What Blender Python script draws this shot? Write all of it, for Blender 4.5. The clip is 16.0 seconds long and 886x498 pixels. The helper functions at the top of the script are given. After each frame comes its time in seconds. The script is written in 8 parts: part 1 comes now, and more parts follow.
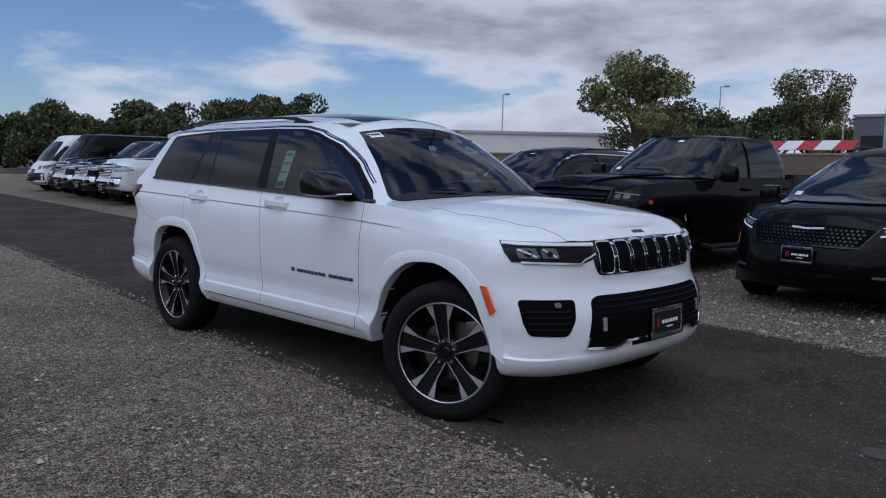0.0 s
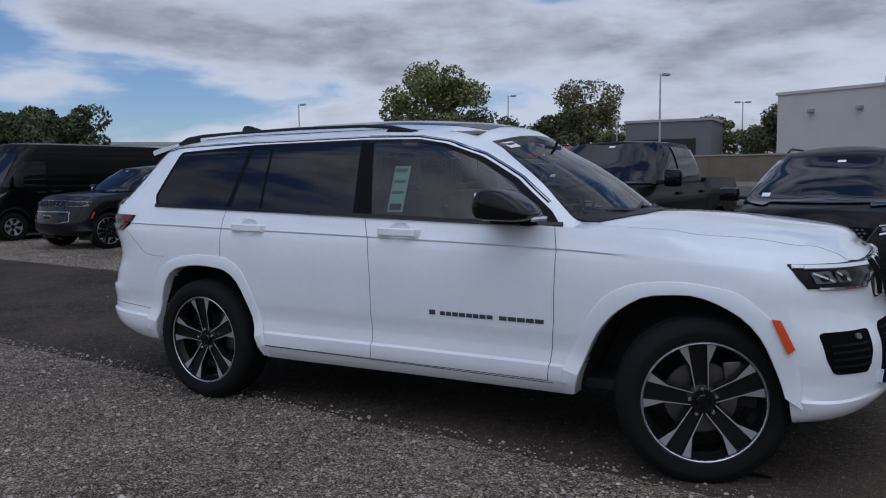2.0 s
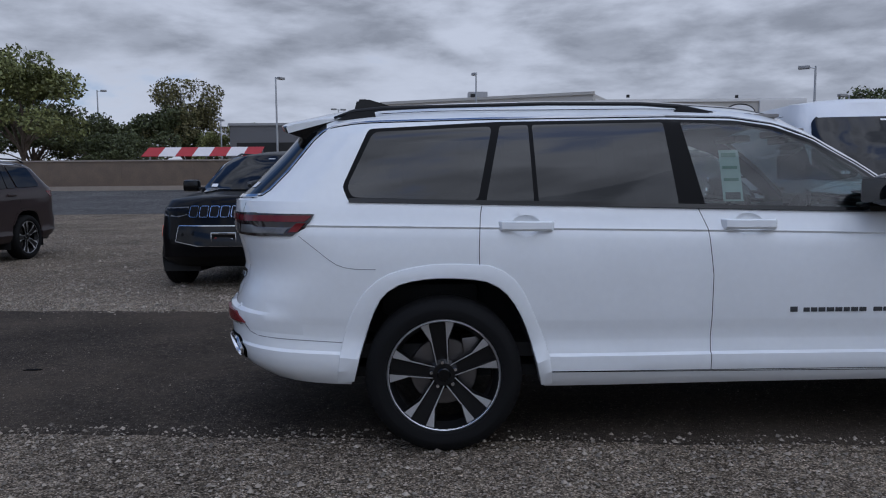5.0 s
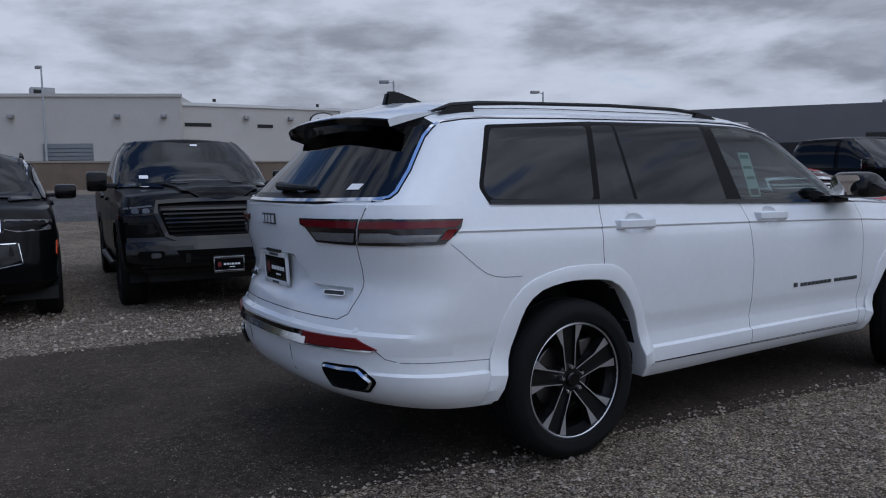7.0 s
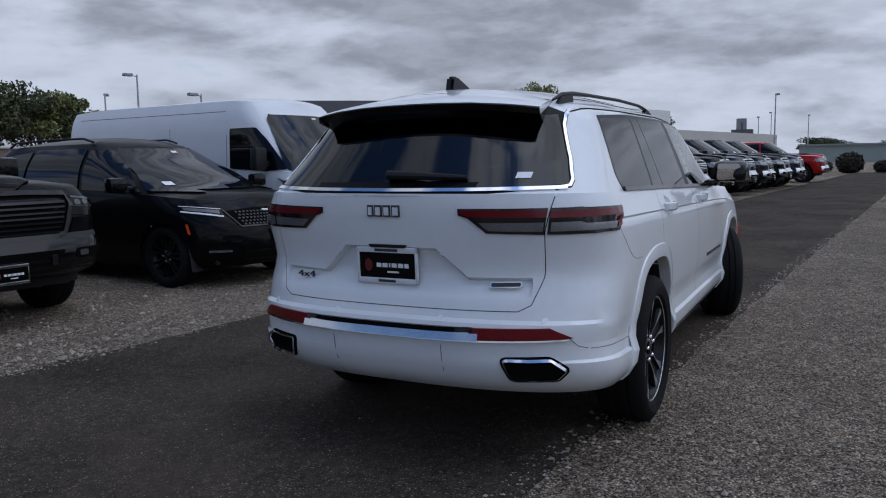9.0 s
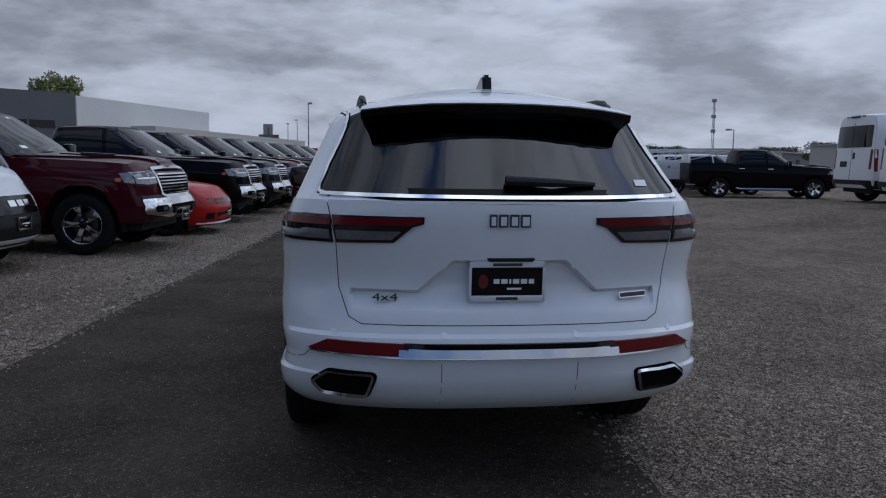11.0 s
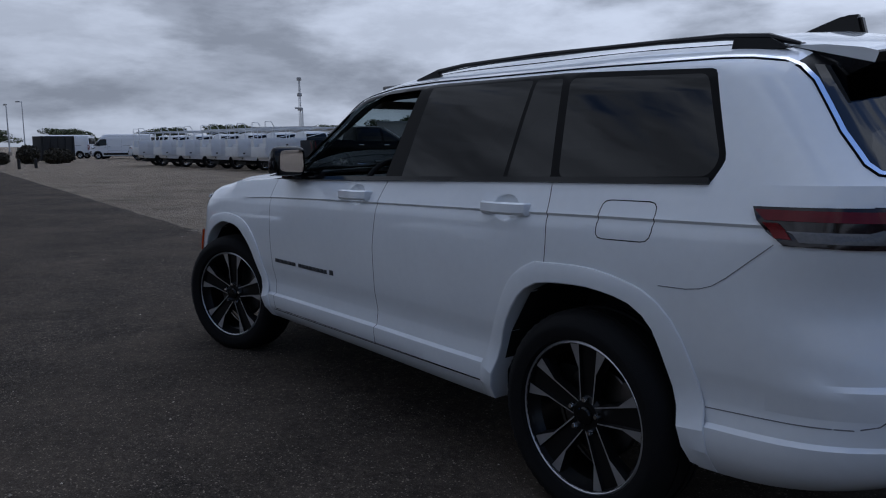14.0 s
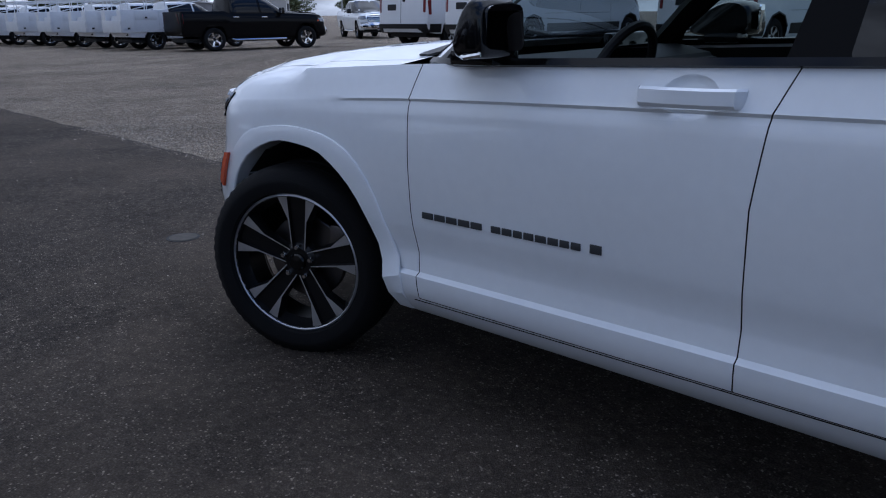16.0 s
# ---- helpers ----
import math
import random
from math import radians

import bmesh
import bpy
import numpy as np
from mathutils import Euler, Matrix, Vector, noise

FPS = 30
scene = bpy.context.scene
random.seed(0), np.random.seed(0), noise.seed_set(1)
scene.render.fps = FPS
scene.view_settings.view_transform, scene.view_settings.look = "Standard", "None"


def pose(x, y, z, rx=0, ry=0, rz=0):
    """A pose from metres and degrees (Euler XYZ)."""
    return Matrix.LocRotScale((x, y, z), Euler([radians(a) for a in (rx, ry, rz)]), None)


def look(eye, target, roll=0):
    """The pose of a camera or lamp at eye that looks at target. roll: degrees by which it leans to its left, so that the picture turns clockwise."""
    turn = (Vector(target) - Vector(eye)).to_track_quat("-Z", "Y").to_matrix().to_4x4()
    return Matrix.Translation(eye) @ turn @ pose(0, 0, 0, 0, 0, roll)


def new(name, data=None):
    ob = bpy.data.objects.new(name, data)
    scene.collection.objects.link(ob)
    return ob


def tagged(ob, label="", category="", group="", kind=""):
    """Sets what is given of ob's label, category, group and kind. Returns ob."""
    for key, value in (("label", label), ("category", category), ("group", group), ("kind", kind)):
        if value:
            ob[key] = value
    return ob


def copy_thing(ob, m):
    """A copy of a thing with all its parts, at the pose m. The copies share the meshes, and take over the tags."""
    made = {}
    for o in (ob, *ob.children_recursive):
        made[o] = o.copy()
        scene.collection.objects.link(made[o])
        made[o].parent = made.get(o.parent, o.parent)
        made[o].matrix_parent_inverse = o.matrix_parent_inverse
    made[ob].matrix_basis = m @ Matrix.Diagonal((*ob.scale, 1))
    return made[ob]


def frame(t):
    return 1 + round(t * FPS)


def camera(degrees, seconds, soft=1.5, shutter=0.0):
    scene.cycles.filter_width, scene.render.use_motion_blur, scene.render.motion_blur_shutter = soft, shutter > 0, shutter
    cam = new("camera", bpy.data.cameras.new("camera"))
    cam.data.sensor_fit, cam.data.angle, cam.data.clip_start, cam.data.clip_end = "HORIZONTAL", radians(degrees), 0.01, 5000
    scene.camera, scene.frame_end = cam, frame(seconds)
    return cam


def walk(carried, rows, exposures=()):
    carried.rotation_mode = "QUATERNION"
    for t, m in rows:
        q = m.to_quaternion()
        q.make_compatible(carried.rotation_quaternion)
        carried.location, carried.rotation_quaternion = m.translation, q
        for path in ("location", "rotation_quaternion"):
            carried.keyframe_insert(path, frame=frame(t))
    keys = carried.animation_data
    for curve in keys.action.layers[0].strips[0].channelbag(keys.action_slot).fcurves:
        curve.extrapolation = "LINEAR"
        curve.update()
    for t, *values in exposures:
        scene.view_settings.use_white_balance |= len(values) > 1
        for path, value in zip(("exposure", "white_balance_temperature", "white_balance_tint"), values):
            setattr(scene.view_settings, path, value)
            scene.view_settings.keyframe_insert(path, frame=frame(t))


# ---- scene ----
cam = camera(59.2, 16.0, 1.1)
PATH = [
    (0, (4.501, -3.882, 1.39), (3.096, -2.474, 1.18), 1.2),
    (0.5, (3.975, -4.012, 1.391), (2.664, -2.516, 1.184), 1.0),
    (1, (3.429, -4.233, 1.392), (2.229, -2.645, 1.192), 0.7),
    (1.5, (2.82, -4.342, 1.403), (1.731, -2.675, 1.214), 0.1),
    (2, (2.251, -4.513, 1.408), (1.273, -2.778, 1.227), -0.6),
    (2.5, (1.637, -4.58, 1.416), (0.777, -2.784, 1.235), -0.9),
    (3, (1.013, -4.728, 1.424), (0.286, -2.874, 1.242), -0.7),
    (3.5, (0.363, -4.745, 1.38), (-0.21, -2.837, 1.196), -0.4),
    (4, (-0.311, -4.796, 1.373), (-0.707, -2.843, 1.198), -0.2),
    (4.5, (-0.958, -4.733, 1.367), (-1.15, -2.749, 1.194), -0.3),
    (5, (-1.607, -4.697, 1.352), (-1.574, -2.705, 1.17), -0.5),
    (5.2, (-1.844, -4.66, 1.358), (-1.714, -2.673, 1.173), -0.6),
    (7.3, (-4.304, -3.482, 1.355), (-3.126, -1.877, 1.165), -0.9),
    (7.5, (-4.474, -3.325, 1.35), (-3.226, -1.775, 1.151), -0.9),
    (8, (-4.933, -2.86, 1.366), (-3.488, -1.493, 1.157), -1.0),
    (8.5, (-5.326, -2.402, 1.367), (-3.707, -1.248, 1.152), -1.0),
    (9, (-5.656, -1.82, 1.391), (-3.891, -0.907, 1.166), -0.9),
    (9.2, (-5.775, -1.593, 1.401), (-3.959, -0.786, 1.177), -0.8),
    (11.3, (-5.73, 0.995, 1.405), (-3.781, 0.599, 1.192), 0.8),
    (11.5, (-5.66, 1.22, 1.409), (-3.734, 0.722, 1.204), 0.8),
    (12, (-5.321, 1.776, 1.398), (-3.468, 1.046, 1.209), 0.6),
    (12.5, (-4.993, 2.288, 1.385), (-3.223, 1.375, 1.196), 0.4),
    (13, (-4.513, 2.642, 1.364), (-2.826, 1.588, 1.163), 0.0),
    (13.5, (-3.989, 2.931, 1.383), (-2.374, 1.775, 1.149), -0.3),
    (14, (-3.352, 3.013, 1.372), (-1.804, 1.776, 1.1), -0.5),
    (14.5, (-2.701, 3.098, 1.38), (-1.22, 1.794, 1.056), -0.9),
    (15, (-2.1, 3.033, 1.373), (-0.685, 1.673, 0.991), -1.2),
    (15.5, (-1.462, 2.956, 1.344), (-0.125, 1.544, 0.877), -1.0),
    (16, (-0.85, 2.746, 1.317), (0.411, 1.306, 0.738), -0.8),
]
EXPOSURE = [(0, 0.20, 5540, 14), (5, 0.08, 5520, 14), (9, 0.20, 5560, 13), (12.5, -0.22, 5480, 13), (14.5, 0.05, 5380, 13), (16, 0.52, 5220, 15)]
walk(cam, [(t, look(eye, target, roll)) for t, eye, target, roll in PATH], EXPOSURE)

# ---- light ----
SUN_DIR = Vector((0.12, -0.42, 0.90)).normalized()
world = bpy.data.worlds.new("sky")
scene.world = world
world.use_nodes = True


def build_sky():
    nt = world.node_tree
    nt.nodes.clear()
    N, L = nt.nodes.new, nt.links.new
    out, bg = N("ShaderNodeOutputWorld"), N("ShaderNodeBackground")
    bg.inputs["Strength"].default_value = 0.082
    sky = N("ShaderNodeTexSky")
    sky.sky_type, sky.sun_disc = "NISHITA", False
    sky.sun_elevation = math.asin(SUN_DIR.z)
    sky.sun_rotation = math.atan2(SUN_DIR.x, SUN_DIR.y)
    sky.altitude, sky.air_density, sky.dust_density, sky.ozone_density = 20, 1.0, 0.4, 3.0
    co, sep = N("ShaderNodeTexCoord"), N("ShaderNodeSeparateXYZ")
    L(co.outputs["Generated"], sep.inputs[0])

    def calc(op, a, b=None, clamp=False):
        n = N("ShaderNodeMath")
        n.operation, n.use_clamp = op, clamp
        for i, v in enumerate((a, b)):
            if v is None:
                continue
            if isinstance(v, (int, float)):
                n.inputs[i].default_value = v
            else:
                L(v, n.inputs[i])
        return n.outputs[0]

    # flat-based banks of cloud: the pattern is squeezed in height
    vec = N("ShaderNodeCombineXYZ")
    L(sep.outputs[0], vec.inputs[0]), L(sep.outputs[1], vec.inputs[1])
    L(calc("MULTIPLY", sep.outputs[2], 3.2), vec.inputs[2])

    def cloud(scale, detail, rough, shift):
        m, n = N("ShaderNodeMapping"), N("ShaderNodeTexNoise")
        m.inputs["Location"].default_value = shift
        L(vec.outputs[0], m.inputs["Vector"])
        n.inputs["Scale"].default_value, n.inputs["Detail"].default_value = scale, detail
        n.inputs["Roughness"].default_value, n.inputs["Distortion"].default_value = rough, 0.15
        L(m.outputs[0], n.inputs["Vector"])
        return n.outputs["Fac"]

    def ramp(fac, lo, hi):
        n = N("ShaderNodeMapRange")
        n.interpolation_type = "SMOOTHSTEP"
        n.inputs["From Min"].default_value, n.inputs["From Max"].default_value = lo, hi
        L(fac, n.inputs["Value"])
        return n.outputs["Result"]

    # more open sky towards the north-west, thicker cover towards the south-east
    lean = calc("ADD", calc("MULTIPLY", sep.outputs[0], 0.115), calc("MULTIPLY", sep.outputs[1], -0.035))
    big = calc("ADD", cloud(2.5, 8.0, 0.54, (3.1, 7.7, 0.0)), lean)
    low = ramp(sep.outputs[2], 0.20, 0.02)
    high = ramp(sep.outputs[2], 0.22, 0.42)
    cover = ramp(calc("SUBTRACT", calc("ADD", big, calc("MULTIPLY", low, 0.06)), calc("MULTIPLY", high, 0.07)), 0.32, 0.43)
    thick = ramp(calc("SUBTRACT", cloud(3.8, 8.0, 0.52, (3.2, 7.62, 0.45)), calc("MULTIPLY", lean, 0.35)), 0.40, 0.57)
    fine = ramp(cloud(9.0, 6.0, 0.6, (1.0, 2.0, 3.0)), 0.36, 0.64)
    core = ramp(big, 0.36, 0.54)
    shade = calc("MULTIPLY", calc("ADD", calc("MULTIPLY", thick, 0.7), calc("MULTIPLY", fine, 0.32)), core)
    tone = N("ShaderNodeMix")
    tone.data_type = "RGBA"
    L(shade, tone.inputs["Factor"])
    tone.inputs["A"].default_value = (CLOUD_HI[0], CLOUD_HI[1], CLOUD_HI[2], 1)
    tone.inputs["B"].default_value = (CLOUD_LO[0], CLOUD_LO[1], CLOUD_LO[2], 1)
    mix = N("ShaderNodeMix")
    mix.data_type = "RGBA"
    L(cover, mix.inputs["Factor"])
    deep = N("ShaderNodeMix")
    deep.data_type, deep.blend_type = "RGBA", "MULTIPLY"
    deep.inputs["Factor"].default_value = 1.0
    deep.inputs["B"].default_value = (0.80, 0.84, 0.90, 1)
    L(sky.outputs[0], deep.inputs["A"])
    L(deep.outputs["Result"], mix.inputs["A"])
    L(tone.outputs["Result"], mix.inputs["B"])
    # the cover is brighter towards the veiled sun
    gain = N("ShaderNodeMix")
    gain.data_type, gain.blend_type = "RGBA", "MULTIPLY"
    gain.inputs["Factor"].default_value = 1.0
    L(mix.outputs["Result"], gain.inputs["A"])
    sv = N("ShaderNodeVectorMath")
    sv.operation = "DOT_PRODUCT"
    L(co.outputs["Generated"], sv.inputs[0])
    sv.inputs[1].default_value = SUN_DIR
    veil = calc("POWER", calc("MAXIMUM", sv.outputs["Value"], 0.0), 3.0)
    L(calc("ADD", calc("MULTIPLY", veil, 2.0), 0.95), gain.inputs["B"])
    L(gain.outputs["Result"], bg.inputs["Color"])
    L(bg.outputs[0], out.inputs[0])


CLOUD_HI, CLOUD_LO = (6.9, 6.95, 7.0), (3.2, 3.27, 3.38)
build_sky()
sun = new("sun", bpy.data.lights.new("sun", "SUN"))
sun.data.energy, sun.data.angle, sun.data.color = 0.2, radians(50.0), (1.0, 0.96, 0.9)
sun.matrix_world = look((0, 0, 50), Vector((0, 0, 50)) - SUN_DIR)


# ---- materials ----
def material(name, color, rough=0.5, metal=0.0, vary=0.0, scale=8.0, bump=0.0, bscale=60.0, coat=0.0, spec=0.5, color2=None, coords="Object", island=0.0):
    mat = bpy.data.materials.new(name)
    mat.use_nodes = True
    nt = mat.node_tree
    bsdf = nt.nodes["Principled BSDF"]
    N, L = nt.nodes.new, nt.links.new
    bsdf.inputs["Base Color"].default_value = (*color, 1)
    bsdf.inputs["Roughness"].default_value, bsdf.inputs["Metallic"].default_value = rough, metal
    bsdf.inputs["Coat Weight"].default_value, bsdf.inputs["Coat Roughness"].default_value = coat, 0.03
    bsdf.inputs["Specular IOR Level"].default_value = spec
    co = N("ShaderNodeTexCoord")
    if vary or color2:
        n1, n2, mixf = N("ShaderNodeTexNoise"), N("ShaderNodeTexNoise"), N("ShaderNodeMath")
        for n, s, d in ((n1, scale, 6), (n2, scale * 9, 3)):
            n.inputs["Scale"].default_value, n.inputs["Detail"].default_value = s, d
            L(co.outputs[coords], n.inputs["Vector"])
        mixf.operation = "MULTIPLY_ADD"
        L(n1.outputs["Fac"], mixf.inputs[0])
        mixf.inputs[1].default_value = 0.6
        half = N("ShaderNodeMath")
        half.operation = "MULTIPLY"
        L(n2.outputs["Fac"], half.inputs[0])
        half.inputs[1].default_value = 0.4
        L(half.outputs[0], mixf.inputs[2])
        ramp = N("ShaderNodeMapRange")
        ramp.inputs["From Min"].default_value, ramp.inputs["From Max"].default_value = 0.32, 0.68
        L(mixf.outputs[0], ramp.inputs["Value"])
        mix = N("ShaderNodeMix")
        mix.data_type = "RGBA"
        lo = color2 or tuple(c * (1 - vary) for c in color)
        hi = color if color2 else tuple(min(1, c * (1 + vary)) for c in color)
        mix.inputs["A"].default_value, mix.inputs["B"].default_value = (*lo, 1), (*hi, 1)
        L(ramp.outputs["Result"], mix.inputs["Factor"])
        src = mix.outputs["Result"]
        if island:
            geo, hsv, mr = N("ShaderNodeNewGeometry"), N("ShaderNodeHueSaturation"), N("ShaderNodeMapRange")
            L(geo.outputs["Random Per Island"], mr.inputs["Value"])
            mr.inputs["To Min"].default_value, mr.inputs["To Max"].default_value = 1 - island, 1 + island
            L(mr.outputs["Result"], hsv.inputs["Value"])
            L(src, hsv.inputs["Color"])
            src = hsv.outputs["Color"]
        L(src, bsdf.inputs["Base Color"])
        rr = N("ShaderNodeMapRange")
        L(mixf.outputs[0], rr.inputs["Value"])
        rr.inputs["To Min"].default_value, rr.inputs["To Max"].default_value = max(0.02, rough * 0.8), min(1, rough * 1.2)
        L(rr.outputs["Result"], bsdf.inputs["Roughness"])
    if bump:
        nb, bm_ = N("ShaderNodeTexNoise"), N("ShaderNodeBump")
        nb.inputs["Scale"].default_value, nb.inputs["Detail"].default_value = bscale, 4
        L(co.outputs[coords], nb.inputs["Vector"])
        bm_.inputs["Strength"].default_value, bm_.inputs["Distance"].default_value = bump, 0.01
        L(nb.outputs["Fac"], bm_.inputs["Height"])
        L(bm_.outputs["Normal"], bsdf.inputs["Normal"])
    return mat


def paint(name, color, rough=0.38, metal=0.0, coat=1.0):
    return material(name, color, rough, metal, vary=0.03, scale=3.0, coat=coat, spec=0.03)


def glass_material(name, tint, gloss=1.0):
    """Thin tinted glass: what lies behind shows through the tint, with a mirror coat over it."""
    mat = bpy.data.materials.new(name)
    mat.use_nodes = True
    nt = mat.node_tree
    nt.nodes.clear()
    N, L = nt.nodes.new, nt.links.new
    out, mix, tr, gl, lw = N("ShaderNodeOutputMaterial"), N("ShaderNodeMixShader"), N("ShaderNodeBsdfTransparent"), N("ShaderNodeBsdfGlossy"), N("ShaderNodeLayerWeight")
    tr.inputs["Color"].default_value = (*tint, 1)
    gl.inputs["Roughness"].default_value = 0.01
    gl.inputs["Color"].default_value = (gloss, gloss, gloss, 1)
    lw.inputs["Blend"].default_value = 0.5
    pw, ma = N("ShaderNodeMath"), N("ShaderNodeMath")
    pw.operation, ma.operation = "POWER", "MULTIPLY_ADD"
    pw.inputs[1].default_value, ma.inputs[1].default_value, ma.inputs[2].default_value = 5.0, 0.93, 0.052
    L(lw.outputs["Facing"], pw.inputs[0]), L(pw.outputs[0], ma.inputs[0])
    L(ma.outputs[0], mix.inputs[0]), L(tr.outputs[0], mix.inputs[1]), L(gl.outputs[0], mix.inputs[2])
    L(mix.outputs[0], out.inputs[0])
    return mat


M = {
    "white": paint("white_paint", (0.76, 0.78, 0.79), 0.30, coat=1.0),
    "black": paint("black_paint", (0.003, 0.003, 0.0035), 0.4, coat=0.22),
    "dark_grey": paint("dark_grey_paint", (0.010, 0.010, 0.012), 0.3, 0.0, coat=0.5),
    "silver": paint("silver_paint", (0.30, 0.31, 0.32), 0.35, 0.6),
    "maroon": paint("maroon_paint", (0.050, 0.004, 0.009), 0.3, 0.0, coat=0.5),
    "red": paint("red_paint", (0.36, 0.012, 0.010), 0.3, coat=0.6),
    "navy": paint("navy_paint", (0.012, 0.014, 0.03), 0.3, 0.0, coat=0.5),
    "van_white": paint("van_white_paint", (0.74, 0.75, 0.76), 0.42, coat=0.5),
    "brown": paint("brown_paint", (0.035, 0.025, 0.025), 0.3, 0.0, coat=0.5),
    "trim": material("black_plastic", (0.010, 0.010, 0.011), 0.5, spec=0.3, vary=0.2, bump=0.15, bscale=500),
    "tip_metal": material("polished_tip", (0.78, 0.79, 0.81), 0.2, 0.1, vary=0.05, scale=20),
    "pillar": material("pillar_black", (0.004, 0.004, 0.0045), 0.3, spec=0.08),
    "bright": material("bright_trim", (0.62, 0.63, 0.65), 0.14, 1.0, vary=0.04, scale=20),
    "gloss_black": material("gloss_black", (0.004, 0.004, 0.0045), 0.10, spec=0.32),
    "under": material("underbody", (0.008, 0.008, 0.008), 0.8, vary=0.3),
    "lamp_dark": material("headlamp_inside", (0.004, 0.004, 0.005), 0.08, spec=0.14),
    "lamp_cell": material("headlamp_cell", (0.08, 0.082, 0.086), 0.3, 0.3, vary=0.4, scale=60),
    "cover_iron": material("cover_iron", (0.075, 0.068, 0.058), 0.8, 0.0, vary=0.3, scale=20, spec=0.1),
    "seam_grey": material("panel_line", (0.16, 0.16, 0.17), 0.8),
    "seam": material("panel_gap", (0.006, 0.006, 0.006), 0.9, spec=0.05),
    "hollow": material("dark_hollow", (0.004, 0.004, 0.004), 0.9, spec=0.05),
    "chrome": material("chrome", (0.75, 0.76, 0.78), 0.08, 1.0, vary=0.03, scale=20),
    "satin": material("machined_aluminium", (0.62, 0.63, 0.65), 0.34, 0.85, vary=0.06, scale=30),
    "rim_black": material("rim_black", (0.006, 0.006, 0.0065), 0.35, coat=0.12, spec=0.25, vary=0.1),
    "rubber": material("tyre_rubber", (0.006, 0.006, 0.0064), 0.8, spec=0.2, vary=0.25, scale=14, bump=0.3, bscale=240),
    "disc": material("brake_disc", (0.16, 0.15, 0.145), 0.4, 1.0, vary=0.15, scale=20),
    "red_lens": material("red_lens", (0.115, 0.003, 0.007), 0.18, coat=0.15, spec=0.3, vary=0.15, scale=40),
    "red_reflector": material("red_reflector", (0.15, 0.004, 0.006), 0.3, coat=0.1, spec=0.25, vary=0.12, scale=60, bump=0.3, bscale=400),
    "clear_lens": material("clear_lens", (0.11, 0.108, 0.108), 0.25, 0.0, coat=0.35, vary=0.3, scale=14),
    "smoke_lens": material("smoked_lens", (0.014, 0.008, 0.009), 0.12, coat=0.25, vary=0.3, scale=30),
    "lamp_clear": material("headlamp_clear", (0.26, 0.265, 0.27), 0.15, 0.4, coat=0.6, vary=0.45, scale=22),
    "lamp_white": material("white_light_bar", (0.72, 0.74, 0.76), 0.25, coat=0.6),
    "lamp_silver": material("lamp_reflector", (0.50, 0.51, 0.53), 0.35, 0.5, vary=0.3, scale=40),
    "amber": material("amber_lens", (0.62, 0.07, 0.012), 0.2, coat=0.8, vary=0.1, scale=50),
    "mesh": material("grille_mesh", (0.004, 0.004, 0.0045), 0.6, spec=0.15, vary=0.3, scale=80, bump=0.6, bscale=160),
    "paper": material("window_sticker", (0.62, 0.72, 0.68), 0.6, vary=0.05, scale=30),
    "paper_green": material("sticker_green", (0.10, 0.28, 0.2), 0.6),
    "paper_white": material("label_white", (0.8, 0.8, 0.8), 0.6, vary=0.04),
    "ink": material("dark_ink", (0.035, 0.037, 0.04), 0.5),
    "plate_red": material("plate_red", (0.13, 0.010, 0.010), 0.5),
    "seat": material("black_leather", (0.016, 0.015, 0.015), 0.6, spec=0.25, vary=0.2),
    "headliner": material("grey_headliner", (0.22, 0.21, 0.20), 0.9, vary=0.08),
    "blue_ink": material("blue_ink", (0.05, 0.14, 0.28), 0.5),
    "white_steel": material("white_steel", (0.62, 0.63, 0.64), 0.5, vary=0.08, scale=2.5, bump=0.05, bscale=30),
    "tint": glass_material("privacy_glass", (0.008, 0.008, 0.010), 0.8),
    "clear": glass_material("clear_glass", (0.40, 0.48, 0.46)),
    "wind": glass_material("windscreen_glass", (0.30, 0.36, 0.38), 0.8),
    "pane_dark": material("tinted_pane", (0.003, 0.0035, 0.005), 0.03, spec=0.32),
    "mirror": material("mirror_glass", (0.8, 0.8, 0.82), 0.02, 1.0),
}


# ---- mesh helpers ----
def finish(name, bm, mat, angle=32):
    me = bpy.data.meshes.new(name)
    bm.to_mesh(me)
    bm.free()
    for p in me.polygons:
        p.use_smooth = True
    me.set_sharp_from_angle(angle=radians(angle))
    for m in mat if isinstance(mat, (list, tuple)) else (mat,):
        me.materials.append(M[m] if isinstance(m, str) else m)
    return me


def part(name, bm, mat, parent, label="", angle=32):
    """One mesh object under a thing or a part."""
    ob = new(name, bm if isinstance(bm, bpy.types.Mesh) else finish(name, bm, mat, angle))
    ob.parent = parent
    if label:
        ob["label"] = label
    return ob


def thing(name, m, label, category, group="", kind=""):
    ob = new(name)
    ob.empty_display_size = 0.2
    ob.matrix_world = m
    return tagged(ob, label, category, group, kind)


def solo(name, bm, mat, label, category, group="", kind="", m=None, angle=32):
    ob = new(name, finish(name, bm, mat, angle))
    if m is not None:
        ob.matrix_world = m
    return tagged(ob, label, category, group, kind)


